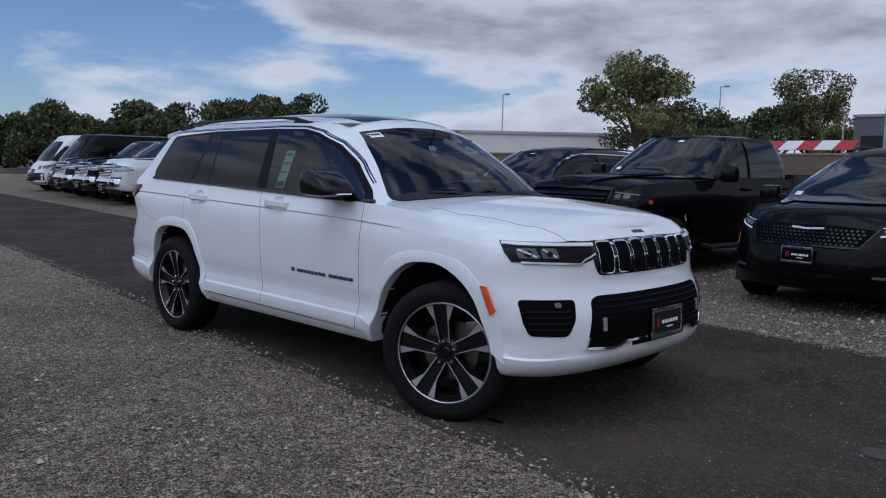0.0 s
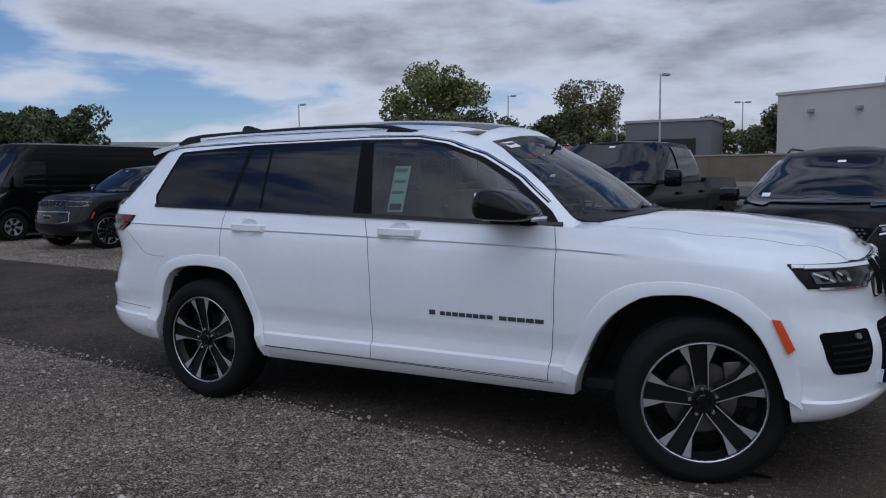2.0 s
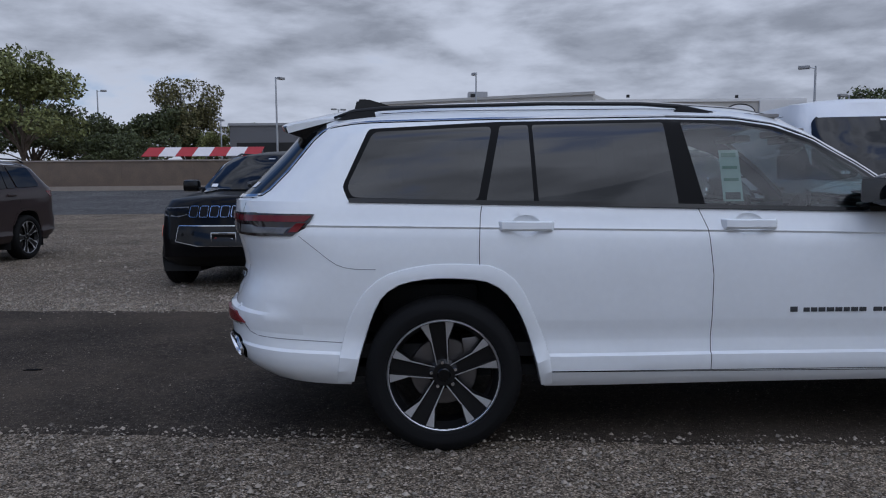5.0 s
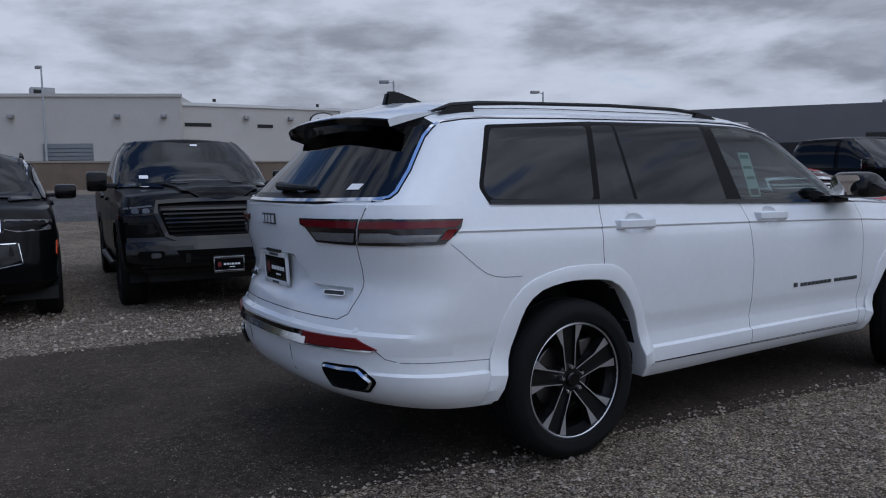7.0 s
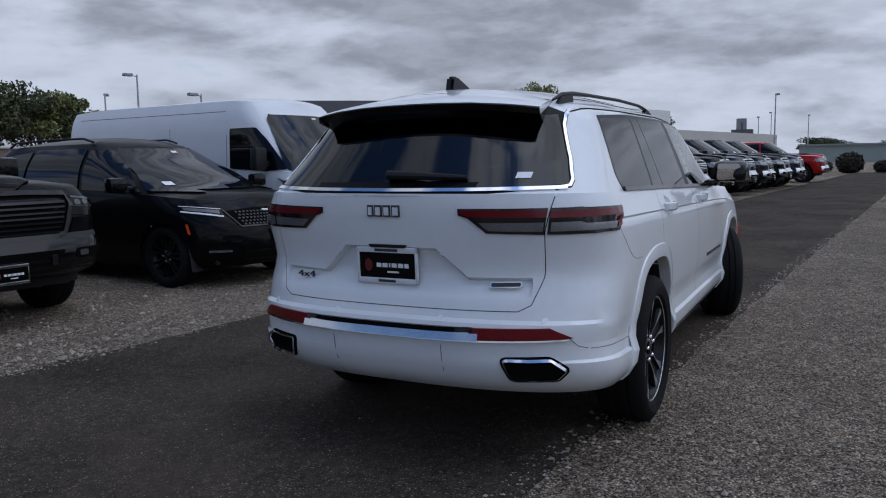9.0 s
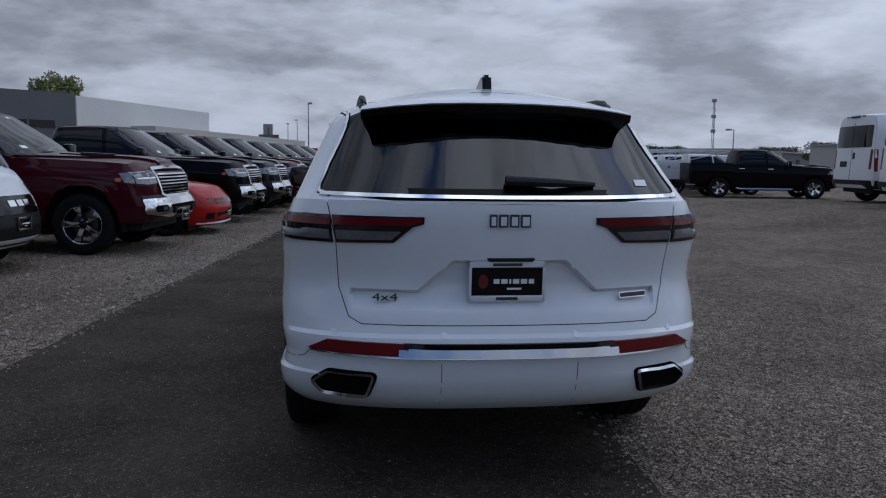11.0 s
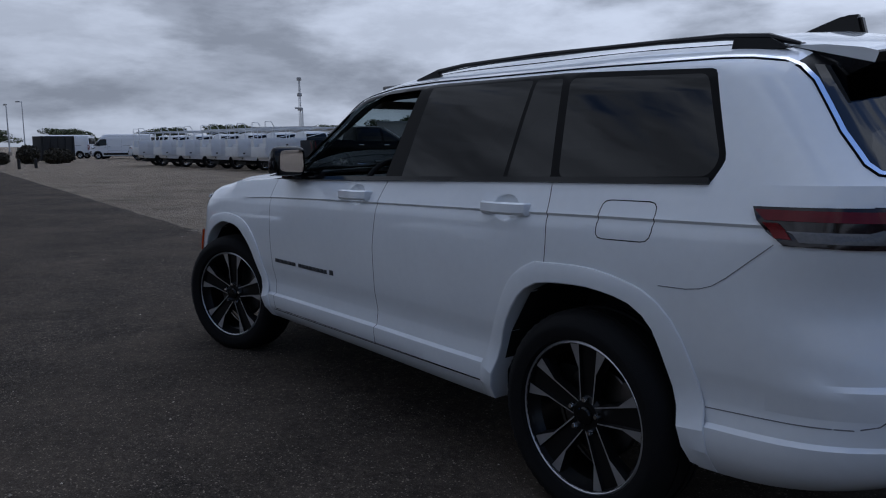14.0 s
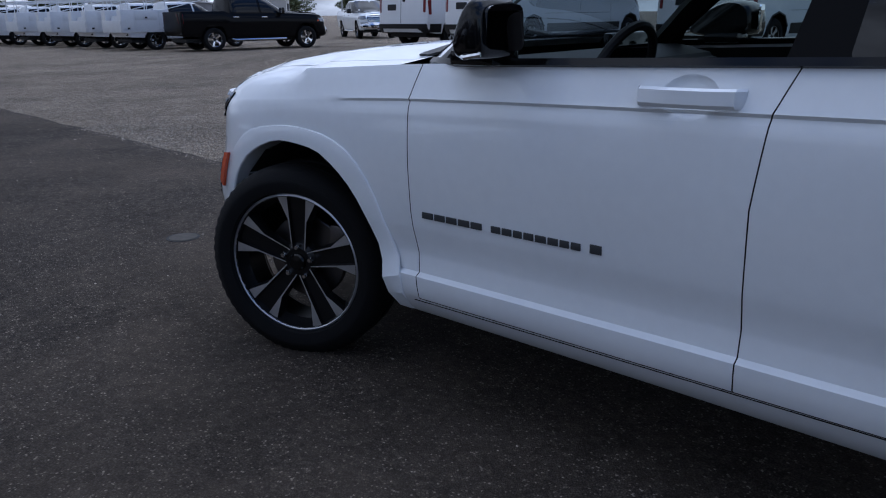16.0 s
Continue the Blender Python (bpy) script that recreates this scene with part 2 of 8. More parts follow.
def box(bm, lo, hi, m=None, bevel=0.0):
    """A box from corner to corner, with optional rounded edges."""
    lo, hi = Vector(lo), Vector(hi)
    r = bmesh.ops.create_cube(bm, size=1.0, matrix=Matrix.Translation((lo + hi) / 2) @ Matrix.Diagonal((*(hi - lo), 1)))
    vs = r["verts"]
    if bevel:
        es = list({e for v in vs for e in v.link_edges})
        r = bmesh.ops.bevel(bm, geom=es, offset=bevel, segments=2, affect="EDGES", profile=0.6)
        vs = list({v for f in r["faces"] for v in f.verts} | {v for v in vs if v.is_valid})
    if m is not None:
        bmesh.ops.transform(bm, matrix=m, verts=vs)
    return vs


def tube(bm, pts, radii, seg=10, caps=True):
    """A round bar through pts; one radius or one for each point."""
    pts = [Vector(p) for p in pts]
    if isinstance(radii, (int, float)):
        radii = [radii] * len(pts)
    rings = []
    for i, p in enumerate(pts):
        d = (pts[min(i + 1, len(pts) - 1)] - pts[max(i - 1, 0)]).normalized()
        q = d.to_track_quat("Z", "Y").to_matrix()
        rings.append([bm.verts.new(p + q @ Vector((radii[i] * math.cos(a), radii[i] * math.sin(a), 0))) for a in [2 * math.pi * k / seg for k in range(seg)]])
    for a, b in zip(rings, rings[1:]):
        for k in range(seg):
            bm.faces.new((a[k], a[(k + 1) % seg], b[(k + 1) % seg], b[k]))
    if caps:
        bm.faces.new(rings[0][::-1]), bm.faces.new(rings[-1])


def lathe(bm, profile, seg=40, m=None, close=False):
    """Turns (radius, along) pairs round the local y axis."""
    rings = []
    for r, y in profile:
        rings.append([bm.verts.new((r * math.cos(a), y, r * math.sin(a))) for a in [2 * math.pi * k / seg for k in range(seg)]])
    for a, b in zip(rings, rings[1:]):
        for k in range(seg):
            bm.faces.new((a[k], b[k], b[(k + 1) % seg], a[(k + 1) % seg]))
    if m is not None:
        bmesh.ops.transform(bm, matrix=m, verts=[v for r in rings for v in r])
    return rings


def prism(bm, poly, y0, y1, axis="y"):
    """A slab with outline poly, from y0 to y1 along an axis."""
    def at(p, h):
        return {"y": (p[0], h, p[1]), "x": (h, p[0], p[1]), "z": (p[0], p[1], h)}[axis]
    a, b = [bm.verts.new(at(p, y0)) for p in poly], [bm.verts.new(at(p, y1)) for p in poly]
    n = len(poly)
    fs = [bm.faces.new((a[i], a[(i + 1) % n], b[(i + 1) % n], b[i])) for i in range(n)]
    fs += [bm.faces.new(a[::-1]), bm.faces.new(b)]
    bmesh.ops.recalc_face_normals(bm, faces=fs)
    return fs


def curve(pts):
    """A smooth curve through (s, value) pairs that does not overshoot."""
    xs, ys = [p[0] for p in pts], [p[1] for p in pts]
    n = len(xs)
    d = [(ys[i + 1] - ys[i]) / (xs[i + 1] - xs[i]) for i in range(n - 1)]
    t = [d[0]] + [0.0 if d[i - 1] * d[i] <= 0 else 2 * d[i - 1] * d[i] / (d[i - 1] + d[i]) for i in range(1, n - 1)] + [d[-1]]

    def at(x):
        if x <= xs[0]:
            return ys[0]
        if x >= xs[-1]:
            return ys[-1]
        i = next(k for k in range(n - 1) if x <= xs[k + 1])
        h = xs[i + 1] - xs[i]
        u = (x - xs[i]) / h
        return ys[i] * (1 + 2 * u) * (1 - u) ** 2 + h * t[i] * u * (1 - u) ** 2 + ys[i + 1] * u * u * (3 - 2 * u) + h * t[i + 1] * u * u * (u - 1)

    return at


AX = {"y": (0, 2, 1), "x": (1, 2, 0), "z": (0, 1, 2)}


def inside(poly, a, b):
    hit, j = False, len(poly) - 1
    for i in range(len(poly)):
        (xi, yi), (xj, yj) = poly[i], poly[j]
        if (yi > b) != (yj > b) and a < (xj - xi) * (b - yi) / (yj - yi) + xi:
            hit = not hit
        j = i
    return hit


def grow(poly, d):
    """The outline moved outwards by d."""
    n = len(poly)
    area = sum(poly[i][0] * poly[(i + 1) % n][1] - poly[(i + 1) % n][0] * poly[i][1] for i in range(n))
    s = 1 if area > 0 else -1
    out = []
    for i in range(n):
        p, a, b = Vector(poly[i]), Vector(poly[i - 1]), Vector(poly[(i + 1) % n])
        e1, e2 = (p - a).normalized(), (b - p).normalized()
        n1, n2 = Vector((e1.y, -e1.x)) * s, Vector((e2.y, -e2.x)) * s
        k = n1 + n2
        out.append(tuple(p + k * (d / max(0.35, 1 + n1.dot(n2)))))
    return out


def rounded(poly, r, seg=3):
    """The outline with its corners rounded."""
    out, n = [], len(poly)
    for i in range(n):
        p, a, b = Vector(poly[i]), Vector(poly[i - 1]), Vector(poly[(i + 1) % n])
        ra, rb = min(r, (a - p).length * 0.45), min(r, (b - p).length * 0.45)
        s, e = p + (a - p).normalized() * ra, p + (b - p).normalized() * rb
        for k in range(seg + 1):
            u = k / seg
            out.append(tuple(s * (1 - u) ** 2 + p * 2 * u * (1 - u) + e * u * u))
    return out


def cut(bm, poly, axis, keep=None):
    """Cuts the outline poly, seen along an axis, into the faces that keep() takes; returns the faces inside it."""
    i, j, k = AX[axis]
    a0, a1 = min(p[0] for p in poly) - 0.02, max(p[0] for p in poly) + 0.02
    b0, b1 = min(p[1] for p in poly) - 0.02, max(p[1] for p in poly) + 0.02
    fs = []
    for f in bm.faces:
        if keep and not keep(f.calc_center_median()):
            continue
        aa, bb = [v.co[i] for v in f.verts], [v.co[j] for v in f.verts]
        if max(aa) > a0 and min(aa) < a1 and max(bb) > b0 and min(bb) < b1:
            fs.append(f)
    n = len(poly)
    for e in range(n):
        p, q = Vector(poly[e]), Vector(poly[(e + 1) % n])
        d = q - p
        if d.length < 1e-5:
            continue
        no, co = Vector((0, 0, 0)), Vector((0, 0, 0))
        no[i], no[j] = d.y, -d.x
        co[i], co[j] = p.x, p.y
        lo_a, hi_a, lo_b, hi_b = min(p.x, q.x) - 0.004, max(p.x, q.x) + 0.004, min(p.y, q.y) - 0.004, max(p.y, q.y) + 0.004
        near = []
        for f in fs:
            aa, bb = [v.co[i] for v in f.verts], [v.co[j] for v in f.verts]
            if max(aa) >= lo_a and min(aa) <= hi_a and max(bb) >= lo_b and min(bb) <= hi_b:
                near.append(f)
        if not near:
            continue
        gone = set(near)
        geom = near + list({x for f in near for x in f.edges}) + list({x for f in near for x in f.verts})
        r = bmesh.ops.bisect_plane(bm, geom=geom, dist=1e-5, plane_co=co, plane_no=no)
        fs = [f for f in fs if f not in gone] + [f for f in r["geom"] if isinstance(f, bmesh.types.BMFace)]
    out = []
    for f in fs:
        if f.is_valid:
            c = f.calc_center_median()
            if inside(poly, c[i], c[j]):
                out.append(f)
    return out


def take(bm, faces):
    """Moves faces out of bm into a bmesh of their own."""
    faces = list(faces)
    out, made = bmesh.new(), {}
    for f in faces:
        vs = []
        for v in f.verts:
            if v not in made:
                made[v] = out.verts.new(v.co)
            vs.append(made[v])
        out.faces.new(vs)
    bmesh.ops.delete(bm, geom=faces, context="FACES")
    return out


def thicken(bm, depth):
    """Gives an open sheet thickness, inwards along its normals."""
    bm.normal_update()
    top = list(bm.faces)
    no = {v: v.normal.copy() for v in bm.verts}
    made = {v: bm.verts.new(v.co - no[v] * depth) for v in list(bm.verts)}
    rim = [e for e in bm.edges if len(e.link_faces) == 1]
    for e in rim:
        f = e.link_faces[0]
        a, b = e.verts
        loop = next(l for l in f.loops if l.edge == e)
        a, b = loop.vert, loop.link_loop_next.vert
        bm.faces.new((b, a, made[a], made[b]))
    for f in top:
        bm.faces.new([made[v] for v in reversed(f.verts)])


def draped(tree, poly, axis, sign, lift=0.004, depth=0.006, step=0.09):
    """A panel with outline poly, seen along an axis, laid on a body's surface."""
    i, j, k = AX[axis]
    bm = bmesh.new()
    def at(p):
        v = [0, 0, 0]
        v[i], v[j] = p[0], p[1]
        return v
    f = bm.faces.new([bm.verts.new(at(p)) for p in poly])
    for ax, c in ((i, 0), (j, 1)):
        lo, hi = min(p[c] for p in poly), max(p[c] for p in poly)
        n = int((hi - lo) / step)
        for s in range(1, n + 1):
            no, co = Vector((0, 0, 0)), Vector((0, 0, 0))
            no[ax], co[ax] = 1, lo + (hi - lo) * s / (n + 1)
            bmesh.ops.bisect_plane(bm, geom=list(bm.faces) + list(bm.edges) + list(bm.verts), dist=1e-5, plane_co=co, plane_no=no)
    way = Vector((0, 0, 0))
    way[k] = -sign
    last = None
    todo = []
    for v in bm.verts:
        o = v.co.copy()
        o[k] = 4.0 * sign
        hit, no, idx, d = tree.ray_cast(o, way)
        if hit is None:
            todo.append(v)
            continue
        last = hit[k]
        v.co = hit + no * lift * (1 if no.dot(way) < 0 else -1)
    for v in todo:
        o = v.co.copy()
        o[k] = last if last is not None else 0.0
        hit, no, idx, d = tree.find_nearest(o)
        v.co[k] = hit[k] + sign * lift
    bm.normal_update()
    tot = sum((f.normal[k] for f in bm.faces))
    if tot * sign < 0:
        bmesh.ops.reverse_faces(bm, faces=list(bm.faces))
    if depth:
        thicken(bm, depth)
    return bm


def ribbon(pts, w):
    """An outline of width w round an open line."""
    pts = [Vector(p) for p in pts]
    l, r = [], []
    for i, p in enumerate(pts):
        d = (pts[min(i + 1, len(pts) - 1)] - pts[max(i - 1, 0)]).normalized()
        n = Vector((-d.y, d.x)) * (w / 2)
        l.append(tuple(p + n)), r.append(tuple(p - n))
    return l + r[::-1]


# ---- vehicle shells ----
from mathutils.bvhtree import BVHTree


def half_outline(xr, xf, w, Lr, Lf, nr, nf, K, nside):
    pts = []
    for k in range(K):
        a = (k / K) * math.pi / 2
        pts.append((xr + Lr - Lr * math.cos(a) ** (2 / nr), w * math.sin(a) ** (2 / nr)))
    for k in range(nside + 1):
        pts.append((xr + Lr + (xf - Lf - xr - Lr) * k / nside, w))
    for k in range(1, K + 1):
        a = (k / K) * math.pi / 2
        pts.append((xf - Lf + Lf * math.sin(a) ** (2 / nf), w * max(0.0, math.cos(a)) ** (2 / nf) if k < K else 0.0))
    return pts


def stack(levels, caps=(), crown=None, K=12, nside=36, M_=8):
    """A shell of rings, one over the other; each level is (outline values, height along x). caps: stretches of x that are roofed over."""
    bm = bmesh.new()
    rings = []
    for (xr, xf, w, Lr, Lf, nr, nf), z in levels:
        half = half_outline(xr, xf, w, Lr, Lf, nr, nf, K, nside)
        left = [bm.verts.new((x, y, z(x))) for x, y in half]
        right = [left[0]] + [bm.verts.new((x, -y, z(x))) for x, y in half[1:-1]] + [left[-1]]
        rings.append((left, right))
    for (l0, r0), (l1, r1) in zip(rings, rings[1:]):
        for a, b in ((l0, l1), (r1, r0)):
            for k in range(len(a) - 1):
                bm.faces.new([v for v in (a[k], b[k], b[k + 1], a[k + 1])])
    l, r = rings[-1]
    prev = None
    for k in range(1, len(l) - 1):
        x, ym = l[k].co.x, l[k].co.y
        if not any(a <= x <= b for a, b in caps):
            prev = None
            continue
        row = [l[k]]
        for s in range(1, M_):
            u = 1 - 2 * s / M_
            row.append(bm.verts.new((x, ym * u, l[k].co.z + (crown(x) if crown else 0) * (1 - abs(u) ** 2.3) * min(1, ym / 0.5))))
        row.append(r[k])
        if prev:
            for s in range(M_):
                bm.faces.new((prev[s], prev[s + 1], row[s + 1], row[s]))
        prev, at = row, k
        if k == 1:
            for s in range(M_):
                bm.faces.new((l[0], row[s + 1], row[s]))
        if k == len(l) - 2:
            for s in range(M_):
                bm.faces.new((l[-1], row[s], row[s + 1]))
    bmesh.ops.recalc_face_normals(bm, faces=list(bm.faces))
    up = sum(f.normal.z for f in bm.faces if f.calc_center_median().z > 0.6)
    side = sum(f.normal.y * (1 if f.calc_center_median().y > 0 else -1) for f in bm.faces)
    if side < 0:
        bmesh.ops.reverse_faces(bm, faces=list(bm.faces))
    return bm


def body_levels(P):
    """The levels of a lower body from the curves in P."""
    zb, zt, xf, xr, w = (curve(P[k]) for k in ("zb", "zt", "xf", "xr", "w"))
    z0, z1 = P["levels"][0], P["levels"][-1]
    out = []
    for zn in P["levels"]:
        v = (zn - z0) / (z1 - z0)
        out.append(((xr(zn), xf(zn), w(zn), P["Lr"], P["Lf"], P["nr"], P["nf"]), lambda x, v=v: zb(x) + v * (zt(x) - zb(x))))
    return out, zb, zt


def house_levels(G, zt, n=9):
    """The levels of a cabin above the belt zt."""
    zr, xf, xr, w = (curve(G[k]) for k in ("zr", "xf", "xr", "w"))
    out = []
    for k in range(n + 1):
        v = k / n
        out.append(((xr(v), xf(v), w(v), G["Lr"], G["Lf"], G["nr"], G["nf"]), lambda x, v=v: (zt(x) - 0.012) * (1 - v) + zr(x) * v))
    return out


def tree_of(*bms):
    t = bmesh.new()
    for b in bms:
        me = bpy.data.meshes.new("t")
        b.to_mesh(me)
        t.from_mesh(me)
        bpy.data.meshes.remove(me)
    bmesh.ops.triangulate(t, faces=list(t.faces))
    tree = BVHTree.FromBMesh(t)
    t.free()
    return tree


# ---- wheels ----
WHEELS = {}


def wheel_meshes(style, r, width, rim):
    """Meshes of a wheel that turns round its local y axis and faces +y: rim, tyre, disc, cap, nut."""
    key = (style, r)
    if key in WHEELS:
        return WHEELS[key]
    h = width / 2
    bm = bmesh.new()
    lathe(bm, [(rim + 0.006, -h + 0.03), (rim + 0.012, -h + 0.012), (rim + 0.05, -h), (r - 0.05, -h + 0.002), (r - 0.016, -h + 0.02), (r - 0.002, -h + 0.045), (r, -h * 0.46), (r - 0.008, -h * 0.455), (r - 0.008, -h * 0.40), (r, -h * 0.395), (r, -0.03),
                (r - 0.008, -0.028), (r - 0.008, 0.012), (r, 0.014), (r, h * 0.395), (r - 0.008, h * 0.40), (r - 0.008, h * 0.455), (r, h * 0.46), (r - 0.002, h - 0.045), (r - 0.016, h - 0.02), (r - 0.05, h - 0.002), (rim + 0.05, h), (rim + 0.012, h - 0.012), (rim + 0.006, h - 0.03)], 112 if style == "split" else 56)
    # sipes cut into the shoulders
    for v in bm.verts:
        if h - 0.05 < abs(v.co.y) < h - 0.012 and math.hypot(v.co.x, v.co.z) > r - 0.03:
            k = round(math.atan2(v.co.z, v.co.x) / (2 * math.pi) * 112)
            if k % 2:
                q = 1 - 0.006 / r
                v.co.x, v.co.z = v.co.x * q, v.co.z * q
    bmesh.ops.recalc_face_normals(bm, faces=list(bm.faces))
    tyre = finish("tyre", bm, "rubber", 40)
    bm = bmesh.new()
    face = h - 0.03
    lathe(bm, [(rim + 0.008, -h + 0.03), (rim - 0.012, -h + 0.05), (rim - 0.03, -h + 0.08), (rim - 0.03, face - 0.05), (rim - 0.012, face - 0.02), (rim - 0.006, face + 0.004), (rim + 0.008, face)], 48)
    lathe(bm, [(0.0, face - 0.028), (0.055, face - 0.028), (0.075, face - 0.04), (0.08, face - 0.07), (0.0, face - 0.07)], 24)
    rimm = finish("wheel", bm, "rim_black", 30)
    bm = bmesh.new()
    lathe(bm, [(rim - 0.007, face + 0.002), (rim - 0.002, face + 0.006), (rim + 0.005, face + 0.002)], 64)
    lip = finish("rim_lip", bm, "satin" if style in ("split", "six") else ("chrome" if style == "five" else "rim_black"), 30)
    ri, ro = 0.05, rim - 0.006
    spokes = []
    for q in ((1, -1) if style in ("split", "multi") else (1,)):
        if style == "split":
            rows = ((ri, 0.026, 0.0305, 0.034), (ri + 0.55 * (ro - ri), 0.035, 0.041, 0.047), (ri + 0.64 * (ro - ri), 0.0365, 0.051, 0.058), (ri + 0.85 * (ro - ri), 0.040, 0.074, 0.082), (ro, 0.042, 0.090, 0.098))
        elif style == "multi":
            rows = ((ri, 0.012, 0.026, 0.03), (ro, 0.022, 0.046, 0.05))
        else:
            rows = ((ri, -0.030, 0.030, 0.036), (ri + 0.5 * (ro - ri), -0.028, 0.028, 0.036), (ro, -0.050, 0.050, 0.056))
        bm = bmesh.new()
        grid = []
        for r_, o0, o1, o2 in rows:
            u = (r_ - ri) / (ro - ri)
            top_, low_ = face - 0.006 - 0.022 * (1 - u), face - 0.06
            i0 = o0 - (0.004 if style in ("split", "multi") else 0.006)
            grid.append([bm.verts.new((r_, y, o * q)) for o, y in ((i0, low_), (o0, top_), (o1, top_), (o2, top_ - 0.018), (o2, low_))])
        for g0, g1 in zip(grid, grid[1:]):
            for k in range(4):
                f = bm.faces.new((g0[k], g0[k + 1], g1[k + 1], g1[k]))
                f.material_index = 1 if k == 1 else 0
        bmesh.ops.recalc_face_normals(bm, faces=list(bm.faces))
        if sum(f.normal.y for f in bm.faces if f.material_index == 1) < 0:
            bmesh.ops.reverse_faces(bm, faces=list(bm.faces))
        spokes.append(finish("spoke", bm, ["rim_black", "satin" if style in ("split", "six") else ("chrome" if style == "five" else "rim_black")], 20))
    if style == "split":
        # the sunk black channel between the two machined arms
        bm = bmesh.new()
        grid = []
        for r_, o in ((ri, 0.026), (ri + 0.55 * (ro - ri), 0.035), (ro, 0.042)):
            top_ = face - 0.006 - 0.022 * (ro - r_) / (ro - ri)
            grid.append([bm.verts.new((r_, y, z)) for z, y in ((-o, top_), (-o + 0.004, top_ - 0.014), (o - 0.004, top_ - 0.014), (o, top_))])
        for g0, g1 in zip(grid, grid[1:]):
            for k in range(3):
                bm.faces.new((g0[k], g0[k + 1], g1[k + 1], g1[k]))
        bmesh.ops.recalc_face_normals(bm, faces=list(bm.faces))
        if sum(f.normal.y for f in bm.faces) < 0:
            bmesh.ops.reverse_faces(bm, faces=list(bm.faces))
        spokes.append(finish("spoke_channel", bm, "rim_black", 30))
    n = {"split": 5, "six": 6, "five": 5, "multi": 7}[style]
    bm = bmesh.new()
    lathe(bm, [(0.0, 0.0), (0.165, 0.0), (0.17, -0.004), (0.17, -0.024), (0.0, -0.024)], 36)
    box(bm, (-0.2, -0.07, 0.03), (-0.11, 0.028, 0.16), bevel=0.012)
    disc = finish("brake_disc", bm, "disc")
    bm = bmesh.new()
    lathe(bm, [(0.0, 0.012), (0.028, 0.010), (0.034, 0.004), (0.036, -0.01), (0.0, -0.01)], 20)
    cap = finish("hub_cap", bm, "gloss_black")
    bm = bmesh.new()
    lathe(bm, [(0.0, 0.012), (0.008, 0.012), (0.0115, 0.006), (0.0115, -0.012), (0.0, -0.012)], 8)
    nut = finish("lug_nut", bm, "chrome")
    WHEELS[key] = (rimm, tyre, disc, cap, nut, face, lip, spokes, n)
    return WHEELS[key]


def add_wheel(parent, x, y, r, width, rim, style, steer=0.0, detail=True, turn=0.0):
    rimm, tyre, disc, cap, nut, face, lip, spokes, n = wheel_meshes(style, r, width, rim)
    side = 1 if y > 0 else -1
    w = new("wheel", rimm)
    w.parent = parent
    w["label"] = "alloy wheel with machined spokes" if style in ("split", "six") else "alloy wheel"
    w.matrix_basis = pose(x, y, r - 0.004, 0, turn, steer + (0 if side > 0 else 180))
    part("tyre", tyre, None, w, "black rubber tyre")
    part("rim_lip", lip, None, w)
    for k in range(n):
        for sp in spokes:
            o = part(sp.name.split(".")[0], sp, None, w)
            o.matrix_basis = pose(0, 0, 0, 0, -90 - 360 * k / n, 0)
    if detail:
        d = part("brake_disc", disc, None, w)
        d.location = (0, face - 0.10, 0)
        c = part("hub_cap", cap, None, w)
        c.location = (0, face - 0.022, 0)
        for k in range(5):
            a = 2 * math.pi * k / 5 + math.pi / 2
            o = part("lug_nut", nut, None, w)
            o.location = (0.063 * math.cos(a), face - 0.020, 0.063 * math.sin(a))
    return w


def bars(bm, tree, axis, sign, a, b, widths, h, gap, lift=0.004, depth=0.004, step=-1):
    """A row of small raised blocks along the first axis, in place of lettering."""
    made = bmesh.new()
    for w in widths:
        if w > 0:
            p = [(a, b), (a + step * w, b), (a + step * w, b + h), (a, b + h)]
            d = draped(tree, p, axis, sign, lift, depth, 1.0)
            me = bpy.data.meshes.new("t")
            d.to_mesh(me)
            d.free()
            bm.from_mesh(me)
            bpy.data.meshes.remove(me)
        a += step * (abs(w) + gap)
    made.free()


